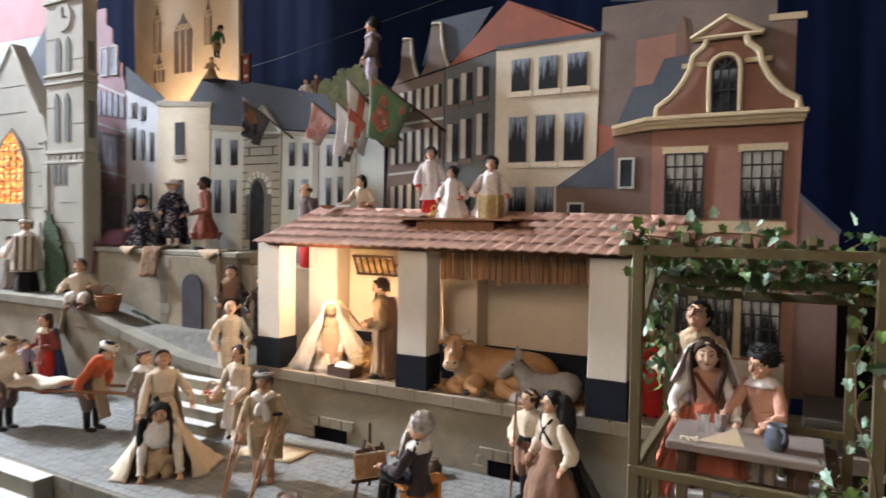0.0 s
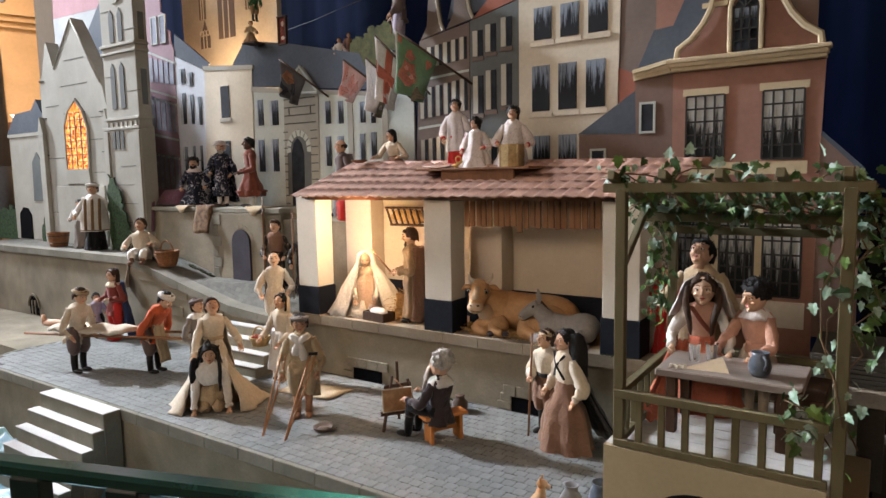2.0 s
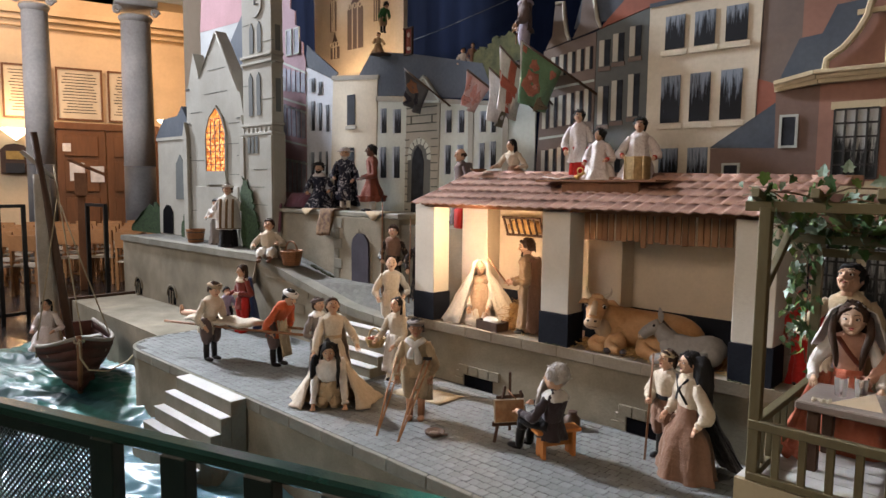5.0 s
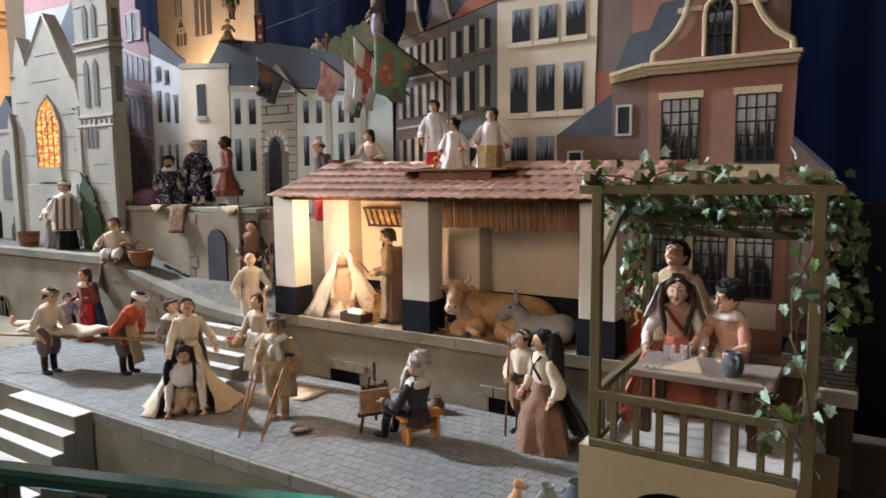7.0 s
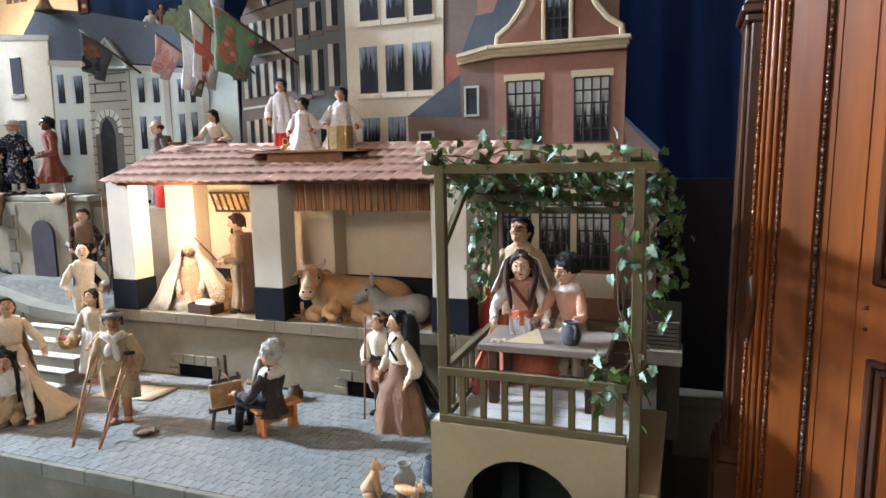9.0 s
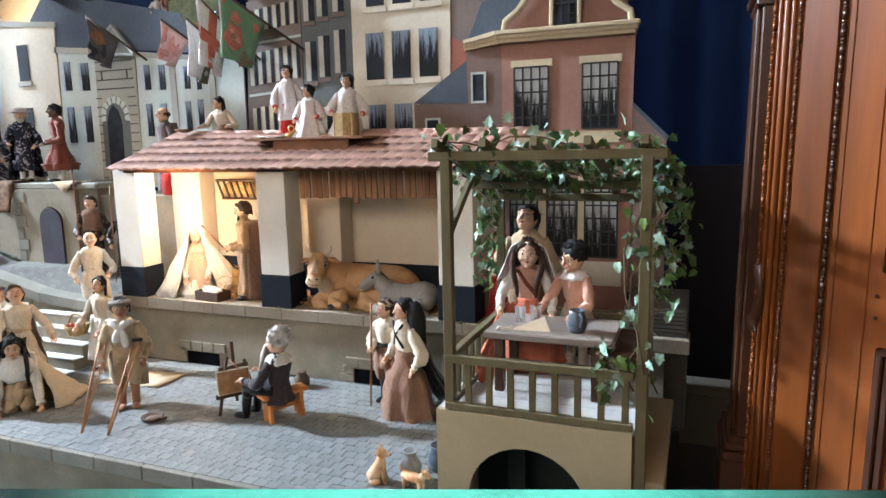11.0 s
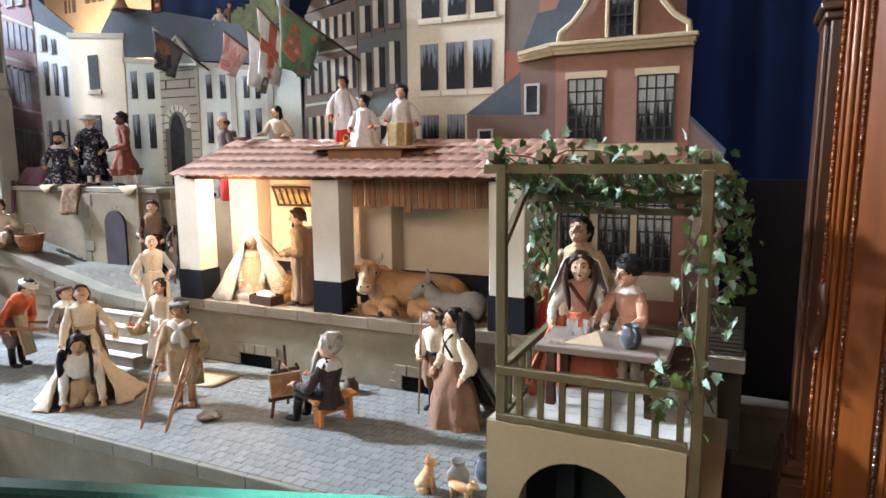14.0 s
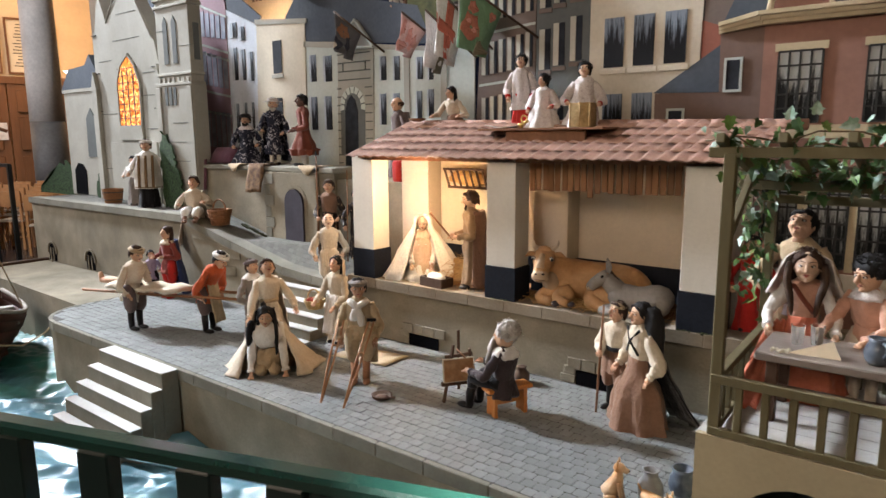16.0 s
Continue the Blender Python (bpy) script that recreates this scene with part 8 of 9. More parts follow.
def basket(name, label, at, r, hgt, handle=True, material=WICKER):
    th = thing(name, None, label, "basket", m=pose(*at))
    n = 7
    for k in range(n):
        rr = r * (0.72 + 0.28 * k / (n - 1))
        part("wicker_ring", Build().mat(material, True).tube([(rr * math.cos(a), rr * math.sin(a), hgt * (k + 0.5) / n) for a in [TAU * q / 20 for q in range(21)]], hgt / n * 0.62, 6), th)
    part("bottom", Build().mat(material).lathe([(r * 0.72, 0.0), (r * 0.72, 0.01)], 18), th)
    if handle:
        part("handle", Build().mat(material, True).tube([(r * math.cos(a), 0, hgt * 0.85 + r * 1.1 * math.sin(a)) for a in [math.pi * q / 10 for q in range(11)]], 0.006, 6), th)
    return th


BASKETBROWN = surface("brown_wicker", (0.25, 0.11, 0.045), 0.75, 0.3, 40, 120, 0.7)
basket("hand_basket", "brown round wicker basket beside the sitting man", (-4.15, 3.09, 1.05), 0.085, 0.12, material=BASKETBROWN)
hb = basket("fruit_basket", "wicker basket with red fruit on the woman's arm", (-2.645, 2.70, 0.70), 0.062, 0.055, material=WICKER)
b = Build().mat(surface("red_fruit", (0.36, 0.07, 0.035), 0.4, 0.25, 20, 60, 0.1), True)
for k in range(9):
    b.ball((0.03 * math.cos(2.4 * k) * (k / 9) ** 0.5 * 1.4, 0.03 * math.sin(2.4 * k) * (k / 9) ** 0.5 * 1.4, 0.052), 0.014, 8, 6)
part("fruit", b, hb)
tub = thing("wooden_tub", None, "round brown wooden tub on the platform", "tub", m=pose(-5.945, 3.15, 1.12))
part("stave_wall", Build().mat(BASKETBROWN).lathe([(0.075, 0), (0.085, 0.06), (0.095, 0.13), (0.086, 0.13), (0.07, 0.02), (0.01, 0.02)], 20), tub)
for z, r in ((0.03, 0.081), (0.10, 0.092)):
    part("hoop", Build().mat(BLACKIRON, True).tube([(r * math.cos(a), r * math.sin(a), z) for a in [TAU * q / 20 for q in range(21)]], 0.004, 5), tub)
def chasuble(b, up):
    b.ruffle = 0.004
    b.mat(C_WHITE, True).lathe(finer([(0.20, 0.28), (0.198, 0.32), (0.175, 0.56), (0.13, 0.76), (0.06, 0.82)], 12), 32, sy=0.75, wave=lambda th, t: 1 + 0.04 * math.cos(7 * th))
    b.ruffle = 0.0
    b.mat(BANDGOLD, True)
    for x in (-0.095, 0.0, 0.095):
        b.sheet([[(x - 0.019 + 0.038 * j / 2, -0.175 + 0.075 * (i / 8) ** 1.6 + 0.5 * abs(x) ** 1.3 * 0.5, 0.30 + 0.46 * i / 8) for j in range(3)] for i in range(9)], 0.012)
    b.tube([(0.2 * math.cos(a), 0.152 * math.sin(a), 0.295) for a in [TAU * k / 24 for k in range(25)]], 0.008, 6)


BANDGOLD = cloth("brown_gold_band", (0.19, 0.115, 0.055))
doll("puppet priest in white chasuble with brown bands and white cap", (-5.28, 3.15, 1.12), 50, 0.59, "robe", C_BLACK, top=C_WHITE, hair=HAIRN, hat="cap", hatmat=C_WHITE, flare=0.15, nod=8, left=(0.26, -0.06, 0.46), right=(-0.24, -0.12, 0.50), sleeve=C_WHITE, extra=chasuble)
doll("small puppet acolyte in grey beside the priest", (-5.56, 3.17, 1.12), 40, 0.44, "robe", C_GREY, top=C_WHITE, hair=HAIRB, flare=0.15, left=(0.14, -0.12, 0.55), right=(-0.16, -0.14, 0.60))
for name, pts, y in (("hedge_board", [(-8.30, 1.06), (-7.42, 1.06), (-7.42, 1.40), (-7.5, 1.47), (-7.62, 1.44), (-7.74, 1.46), (-7.86, 1.36), (-8.0, 1.34), (-8.12, 1.22), (-8.24, 1.18)], 3.43), ("hedge_board", [(-6.72, 1.12), (-6.48, 1.12), (-6.47, 1.46), (-6.53, 1.53), (-6.6, 1.44), (-6.68, 1.3)], 3.36), ("hedge_board", [(-5.16, 1.12), (-4.84, 1.12), (-4.86, 1.3), (-4.93, 1.45), (-4.97, 1.6), (-5.03, 1.72), (-5.12, 1.78), (-5.18, 1.6), (-5.15, 1.4)], 3.215)):
    out = []
    for (xa, za), (xb, zb) in zip(pts, pts[1:] + pts[:1]):
        for q in range(6):
            out.append((xa + (xb - xa) * q / 6 + random.uniform(-0.026, 0.026), max(1.1, za + (zb - za) * q / 6 + random.uniform(-0.022, 0.022))))
    thing(name, Build().mat(P_LEAF).prism(out, y, y + 0.012, "y"), "flat painted green shrub cut from board", "painted shrub")

# at the balcony table
doll("puppet woman with long dark hair, veil and salmon dress", (-0.025, 2.47, ZF), 8, 0.465, "robe", C_CORAL, top=C_PINK, sleeve=C_WHITE, skin=SKINPALE, hair=HAIRN, style="long", hat="veil", hatmat=C_WHITE, flare=0.31, left=(0.20, -0.20, 0.47), right=(-0.20, -0.14, 0.48), big=1.28,
     extra=lambda b, up: ([b.mat(HAIRN, True).tube(along([(q * 0.105, -0.03, 0.93), (q * 0.115, -0.085, 0.82), (q * 0.085, -0.125, 0.70), (q * 0.07, -0.125, 0.58)], 9), [0.02, 0.024, 0.026, 0.027, 0.026, 0.024, 0.02, 0.016, 0.006], 8) for q in (-1, 1)], b.mat(C_CORAL, True).sheet([[(-0.15 - 0.17 * i / 10 + (0.10 + 0.09 * i / 10) * (j / 9 - 0.5), -0.06 - 0.47 * i / 10 + 0.018 * math.sin(2.2 * j + 0.5 * i) + 0.05 * (j / 9), 0.50 * (1 - i / 10) ** 1.2 + 0.012 + 0.012 * math.sin(1.9 * j)) for j in range(10)] for i in range(11)], 0.014), b.mat(C_RUST, True).sheet([[(-0.08 + 0.15 * i / 6 - 0.02 + 0.04 * j / 2, -0.10 + 0.01 * abs(i - 3), 0.79 - 0.2 * i / 6) for j in range(3)] for i in range(7)], 0.008)))
doll("puppet man in salmon doublet with lace collar leaning on the table", (0.155, 2.475, ZF), -24, 0.455, "legs", C_PINK, legs=C_CREAM, shoes=C_CREAM, skin=SKIN, hair=HAIRB, style="afro", collar=C_LACE, left=(0.10, -0.24, 0.49), right=(-0.16, -0.30, 0.49), lean=6, twist=-14, big=1.22)
doll("puppet man standing behind in cream shirt, looking up", (-0.088, 2.715, ZF), 14, 0.575, "legs", C_TAUPE, top=C_BEIGE, legs=C_TAN, hair=HAIRB, nod=26, twist=-28, left=(0.15, -0.14, 0.5), right=(-0.22, -0.1, 0.55), big=1.08)
doll("puppet man in red hood standing beside the stable", (-0.335, 3.16, 0.86), 10, 0.42, "robe", C_RED, hair=HAIRB, hat="scarf", hatmat=C_RED, flare=0.14)

# little people on the roofs
doll("small puppet in brown crouching on the slate roof", (-3.655, 3.60, 2.765), 60, 0.21, "kneel", C_TAN, top=C_BEIGE, hair=HAIRN, lean=14, left=(0.16, -0.2, 0.40), right=(-0.16, -0.2, 0.40))
thing("roof_ledge", Build().mat(DARKWOOD).box(-3.72, 3.56, 2.755, -3.58, 3.675, 2.765, 0.002), "small dark board bracket under the crouching puppet", "bracket")
doll("small puppet in green jacket climbing on the belfry roof", (-3.60, 3.60, 2.915), 75, 0.245, "legs", C_GREEN, top=C_GREEN, legs=C_TAN, hair=HAIRB, style="wild", lean=36, left=(0.12, -0.2, 0.45), right=(-0.12, -0.2, 0.45))
doll("puppet sweep in violet-grey coat standing on the roof", (-2.17, 3.56, 2.50), -60, 0.50, "legs", C_TAUPE, top=C_TAUPE, legs=C_LILAC, hair=HAIRB, style="wild", sleeve=C_TAUPE, left=(0.20, -0.10, 0.46), right=(-0.20, -0.14, 0.5), skirt=0.40, swell=1.7, collar=C_LILAC, extra=lambda b, up: pole(b, (-0.18, -0.14, 0.3), (-0.05, -0.08, 0.9), 0.008, BROWNWOOD))
doll("tiny puppet in pale blue behind the slate roof", (-2.85, 3.72, 2.50), 40, 0.22, "robe", C_WHITE, top=C_WHITE, hair=HAIRB, nod=10)
doll("tiny puppet in brown behind the slate roof", (-2.765, 3.73, 2.545), 40, 0.20, "robe", C_BROWN, hair=HAIRN)
thing("roof_ledge", Build().mat(DARKWOOD).box(-2.27, 3.48, 2.485, -2.06, 3.679, 2.50, 0.002), "small dark board bracket under the sweep puppet", "bracket")
b = Build(pose(-3.385, 3.685, 2.728)).mat(DARKWOOD)
b.box(-0.046, -0.02, 0.0, -0.036, 0.004, 0.2, 0.002).box(0.036, -0.02, 0.0, 0.046, 0.004, 0.2, 0.002).box(-0.052, -0.022, 0.2, 0.052, 0.004, 0.212, 0.002).box(-0.046, -0.02, 0.0, 0.046, 0.004, 0.012, 0.002)
b.mat(C_MAROON).box(-0.036, -0.004, 0.012, 0.036, 0.002, 0.2)
b.mat(C_CREAM, True).ball((0.0, -0.008, 0.155), (0.015, 0.006, 0.018), 9, 6, None, 0.3, 2)
b.ball((0.002, -0.008, 0.05), (0.02, 0.006, 0.014), 9, 6, None, 0.3, 5)
b.mat(C_RUST, True).ball((0.0, -0.008, 0.10), (0.018, 0.006, 0.036), 9, 6, None, 0.3, 7)
thing("banner", b, "dark framed processional banner on the slate roof", "banner")

# flags on slanted poles
def flag(label, tip, foot, drop, swing, material, marks):
    th = thing("flag", None, label, "flag", "flags over the stable")
    tip, foot = V(*tip), V(*foot)
    part("flag_pole", Build().mat(DARKWOOD, True).tube([foot, tip], 0.007, 7), th)
    inner = tip.lerp(foot, 0.54)

    def at(u, v):
        p = tip.lerp(inner, u)
        return p + V(swing * v - 0.10 * u * v + 0.012 * math.sin(9 * u + 4 * v) * v, 0.03 * math.sin(11 * u + 2) * v, -drop * v * (1 - 0.30 * u))
    part("flag_cloth", Build().mat(material, True).sheet([[at(i / 8, j / 8) for j in range(9)] for i in range(9)], 0.003), th)
    def lay(u, v, k):
        return at(u, v) + V(0, -0.003 - 0.001 * k, 0)

    for k, (u0, u1, v0, v1, mat_) in enumerate(marks):
        if (u1 - u0) < 0.5 and (v1 - v0) < 0.6 and u0 > 0.1 and v0 > 0.05:
            # a round device, rim and heart
            cu, cv, ru, rv = (u0 + u1) / 2, (v0 + v1) / 2, (u1 - u0) / 2, (v1 - v0) / 2
            rows = [[lay(cu + ru * q / 4 * math.cos(a) * (1 + 0.28 * math.sin(3 * a + k)), cv + rv * q / 4 * math.sin(a) * (1 + 0.25 * math.sin(5 * a + 2 * k)), k) for a in [TAU * j / 14 for j in range(15)]] for q in range(5)]
        else:
            rows = [[lay(u0 + (u1 - u0) * i / 4, v0 + (v1 - v0) * j / 4, k) for j in range(5)] for i in range(5)]
        part("flag_mark", Build().mat(mat_, True).sheet(rows, 0.002), th)
    return th


F_DARK = cloth("flag_dark_blue", (0.10, 0.10, 0.105))
F_OCHRE = cloth("flag_rusty_ochre", (0.22, 0.11, 0.06))
F_NAVY = cloth("flag_navy", (0.035, 0.038, 0.05))
F_GREEN = cloth("flag_green", (0.15, 0.27, 0.16))
F_RED = cloth("flag_red", (0.48, 0.14, 0.10))
F_EMBLEM = cloth("flag_emblem_red", (0.42, 0.17, 0.12), 0.3)
F_BROWN = cloth("flag_shaded_brown", (0.17, 0.15, 0.10))
F_WHITE = cloth("flag_white", (0.76, 0.74, 0.72))
F_PINK = cloth("flag_pink", (0.60, 0.29, 0.25))
F_PALEPINK = cloth("flag_pale_pink", (0.70, 0.47, 0.44))
# the flags are sheer
for m_ in (F_DARK, F_GREEN, F_WHITE, F_PALEPINK):
    m_.node_tree.nodes["Principled BSDF"].inputs["Alpha"].default_value = 0.86
flag("dark grey sheer flag with rusty patches on a slanted pole", (-3.16, 3.42, 2.565), (-2.93, 3.675, 2.30), 0.25, -0.01, F_DARK, ((0.22, 0.62, 0.12, 0.5, F_OCHRE), (0.45, 0.85, 0.4, 0.85, F_NAVY), (0.12, 0.4, 0.55, 0.95, F_NAVY), (0.12, 0.3, 0.72, 0.9, C_CREAM)))
flag("faded pink flag with red blotches on a slanted pole", (-2.545, 3.42, 2.49), (-2.38, 3.675, 2.28), 0.22, -0.05, F_PALEPINK, ((0.12, 0.34, 0.06, 0.55, F_PINK), (0.4, 0.62, 0.2, 0.7, F_PINK), (0.7, 0.95, 0.3, 0.85, F_PINK), (0.2, 0.45, 0.65, 0.95, F_PINK)))
flag("white flag with faint red arms on a slanted pole", (-2.335, 3.40, 2.475), (-2.14, 3.675, 2.20), 0.32, -0.02, F_WHITE, ((0.4, 0.56, 0.34, 0.5, F_PALEPINK), (0.86, 1.0, 0.0, 1.0, F_BROWN)))
flag("white flag with a red cross on a slanted pole", (-2.235, 3.38, 2.60), (-2.02, 3.675, 2.24), 0.38, -0.015, F_WHITE, ((0.0, 1.0, 0.38, 0.58, F_RED), (0.4, 0.62, 0.0, 1.0, F_RED)))
flag("green flag with a red emblem on a long pole", (-2.05, 3.36, 2.60), (-1.70, 3.675, 2.28), 0.36, -0.03, F_GREEN, ((0.22, 0.60, 0.34, 0.80, F_EMBLEM), (0.30, 0.50, 0.14, 0.34, F_EMBLEM), (0.06, 0.17, 0.03, 0.14, F_EMBLEM), (0.80, 0.94, 0.12, 0.30, F_EMBLEM), (0.0, 0.05, 0.0, 1.0, F_WHITE), (0.34, 0.42, 0.44, 0.52, F_PINK), (0.44, 0.52, 0.56, 0.66, F_PINK), (0.60, 1.0, 0.72, 1.0, F_BROWN)))

# painter's easel, bench, pots
ez = thing("easel", None, "dark wooden easel with a small brown painting", "easel")
for p, q in (((-1.455, 2.42, STREET), (-1.435, 2.47, STREET + 0.27)), ((-1.345, 2.56, STREET), (-1.40, 2.545, STREET + 0.24)), ((-1.50, 2.60, STREET), (-1.44, 2.515, STREET + 0.33))):
    bar("leg", p, q, 0.014, 0.012, ez, DARKWOOD)
bar("ledge", (-1.465, 2.415, STREET + 0.09), (-1.365, 2.555, STREET + 0.09), 0.014, 0.022, ez, DARKWOOD)
bar("crossbar", (-1.462, 2.44, STREET + 0.215), (-1.392, 2.56, STREET + 0.215), 0.012, 0.016, ez, DARKWOOD)
pm = Matrix.Translation((-1.41, 2.475, STREET + 0.155)) @ Matrix.Rotation(radians(54), 4, "Z") @ Matrix.Rotation(radians(-10), 4, "X")
PAINTING = surface("brown_landscape_painting", (0.26, 0.12, 0.05), 0.5, 0.3, 16, 50, 0.4, second=(0.42, 0.26, 0.13))
cv = part("canvas", Build(pm).mat(C_CREAM).box(-0.075, -0.006, -0.055, 0.075, 0.006, 0.055, 0.002), ez)
part("picture", Build(pm).mat(PAINTING).box(-0.07, -0.009, -0.05, 0.07, -0.0065, 0.05), cv)
bn = thing("small_bench", None, "orange-stained wooden bench under the painter", "bench")
BM = pose(-1.16, 2.50, STREET, 0, 0, 62)
part("seat", Build(BM).mat(ORANGEWOOD).box(-0.11, -0.038, 0.115, 0.11, 0.038, 0.132, 0.003), bn)
for s in (-1, 1):
    part("leg", Build(BM).mat(ORANGEWOOD).prism([(-0.036, 0.0), (-0.012, 0.0), (0.0, 0.02), (0.012, 0.0), (0.036, 0.0), (0.032, 0.115), (-0.032, 0.115)], s * 0.075 - 0.008, s * 0.075 + 0.008, "x"), bn)
part("stretcher", Build(BM).mat(ORANGEWOOD).box(-0.07, -0.006, 0.05, 0.07, 0.006, 0.07), bn)
CLAY = surface("brown_stoneware", (0.11, 0.07, 0.05), 0.45, 0.3, 12, 60, 0.2)
GREYCLAY = surface("grey_stoneware", (0.25, 0.25, 0.25), 0.45, 0.3, 12, 60, 0.2)
b = Build(pose(-1.30, 2.86, STREET)).mat(CLAY, True).lathe([(0.03, 0), (0.04, 0.02), (0.04, 0.05), (0.024, 0.065), (0.022, 0.08), (0.026, 0.084), (0.018, 0.084)], 18)
thing("brown_pot", b, "small brown stoneware pot by the wall", "pot")
b = Build(pose(-0.385, 2.16, STREET)).mat(GREYCLAY, True).lathe([(0.024, 0), (0.04, 0.03), (0.042, 0.07), (0.024, 0.10), (0.024, 0.115), (0.031, 0.122), (0.022, 0.122), (0.018, 0.1)], 18)
thing("grey_pot", b, "grey stoneware pot on the paving", "pot")
jug("dark glazed jug standing on the paving", pose(-0.315, 2.27, STREET + 0.003, 0, 0, 30), JUGBLUE, 1.35)
b = Build(pose(-1.72, 2.285, STREET + 0.003)).mat(DARKWOOD, True).lathe([(0.03, 0), (0.046, 0.008), (0.05, 0.02), (0.044, 0.02), (0.03, 0.008), (0.005, 0.006)], 20)
b.tube([(0.045, 0, 0.016), (0.075, 0.01, 0.018)], 0.005, 6)
b.mat(CLAY, True).ball((0, 0, 0.008), (0.03, 0.03, 0.008), 10, 5)
thing("begging_bowl", b, "shallow dark begging bowl on the paving", "bowl")
rows = [[(-2.36 + 0.36 * i / 6, 2.56 + 0.20 * j / 5 + 0.05 * i / 6, STREET + 0.006 + 0.004 * abs(math.sin(2.2 * i + j))) for j in range(6)] for i in range(7)]
thing("straw_mat", Build().mat(MATSTRAW, True).sheet(rows, 0.005), "yellow straw mat lying on the paving", "mat")


def dog(label, at, turn, s, pose_="sit"):
    FUR = surface("ginger_dog_paint", (0.46, 0.22, 0.08), 0.6, 0.3, 14, 60, 0.3, second=(0.60, 0.45, 0.30))
    b = Build(pose(*at, 0, 0, turn) @ Matrix.Scale(s, 4)).mat(FUR, True)
    if pose_ == "sit":
        b.tube([(0, 0.22, 0.14), (0, 0.1, 0.30), (0, -0.02, 0.55), (0, -0.04, 0.72)], [0.19, 0.2, 0.15, 0.11], 12)
        for q in (-1, 1):
            b.tube([(q * 0.09, -0.05, 0.5), (q * 0.09, -0.12, 0.2), (q * 0.09, -0.16, 0.02)], [0.07, 0.05, 0.05], 7)
            b.ball((q * 0.15, 0.1, 0.1), (0.1, 0.18, 0.1), 8, 6)
            b.ball((q * 0.09, -0.03, 0.98), (0.04, 0.03, 0.09), 6, 5)
        b.ball((0, -0.06, 0.84), (0.13, 0.15, 0.13), 10, 7)
        b.tube([(0, -0.14, 0.82), (0, -0.28, 0.78)], [0.085, 0.055], 8)
        b.mat(HAIRB, True).ball((0, -0.29, 0.80), 0.03, 6, 4)
    else:
        b.tube([(0, 0.4, 0.42), (0, 0.0, 0.42), (0, -0.32, 0.46)], [0.13, 0.15, 0.13], 11)
        for q in (-1, 1):
            for y in (-0.26, 0.34):
                b.tube([(q * 0.08, y, 0.4), (q * 0.08, y, 0.0)], [0.06, 0.04], 7)
            b.ball((q * 0.1, -0.42, 0.78), (0.04, 0.03, 0.09), 6, 5)
        b.tube([(0, -0.3, 0.5), (0, -0.42, 0.66), (0, -0.62, 0.62)], [0.11, 0.12, 0.06], 9)
        b.tube([(0, 0.42, 0.46), (0, 0.6, 0.62)], [0.04, 0.02], 6)
    return thing("dog_figure", b, label, "dog figure", "carved dogs on the street")


dog("carved ginger dog sitting up on the paving", (-0.485, 2.115, STREET), 100, 0.14)
dog("carved ginger dog standing by the pots", (-0.345, 2.10, STREET), 70, 0.125, "stand")
MOSS = surface("dark_moss", (0.035, 0.045, 0.015), 0.95, 0.4, 30, 120, 0.9)
for at, half in (((-1.45, 2.965, STREET + 0.002), 0.07), ((-1.52, 2.985, 0.861), 0.06), ((-0.5, 2.985, 0.861), 0.08)):
    b = Build().mat(MOSS, True)
    for k in range(26):
        b.ball((at[0] + random.gauss(0, half * 0.5), at[1] + random.gauss(0, 0.006), at[2] + 0.002), (random.uniform(0.004, 0.011), 0.006, random.uniform(0.003, 0.008)), 6, 4, None, 0.7, k)
    thing("moss_tuft", b, "dark green moss at a wall's foot", "moss")

# ---- the church round the stage ----
NAVE = surface("warm_cream_wall", (0.62, 0.48, 0.30), 0.85, 0.08, 1.0, 12, 0.1)
COLUMN = surface("grey_column_stone", (0.50, 0.475, 0.44), 0.7, 0.2, 1.5, 18, 0.2, second=(0.38, 0.36, 0.335))
COLDARK = surface("worn_dark_column_stone", (0.07, 0.068, 0.068), 0.6, 0.25, 1.5, 18, 0.2, second=(0.12, 0.115, 0.11))
DOORWOOD = surface("brown_church_door", (0.17, 0.075, 0.03), 0.5, 0.25, 2, 18, 0.15, stretch=(1, 1, 0.15))
CHAIRWOOD = surface("honey_chair_wood", (0.42, 0.20, 0.075), 0.5, 0.2, 5, 40, 0.15)
PANELCREAM = surface("cream_tablet", (0.55, 0.47, 0.33), 0.6, 0.06, 3, 30, 0.1)
SHINE = glow("lamp_glass", (1.0, 0.86, 0.62), 6.0)
NF = pose(0.45, 0.03, 0, 0, 0, 72.25)

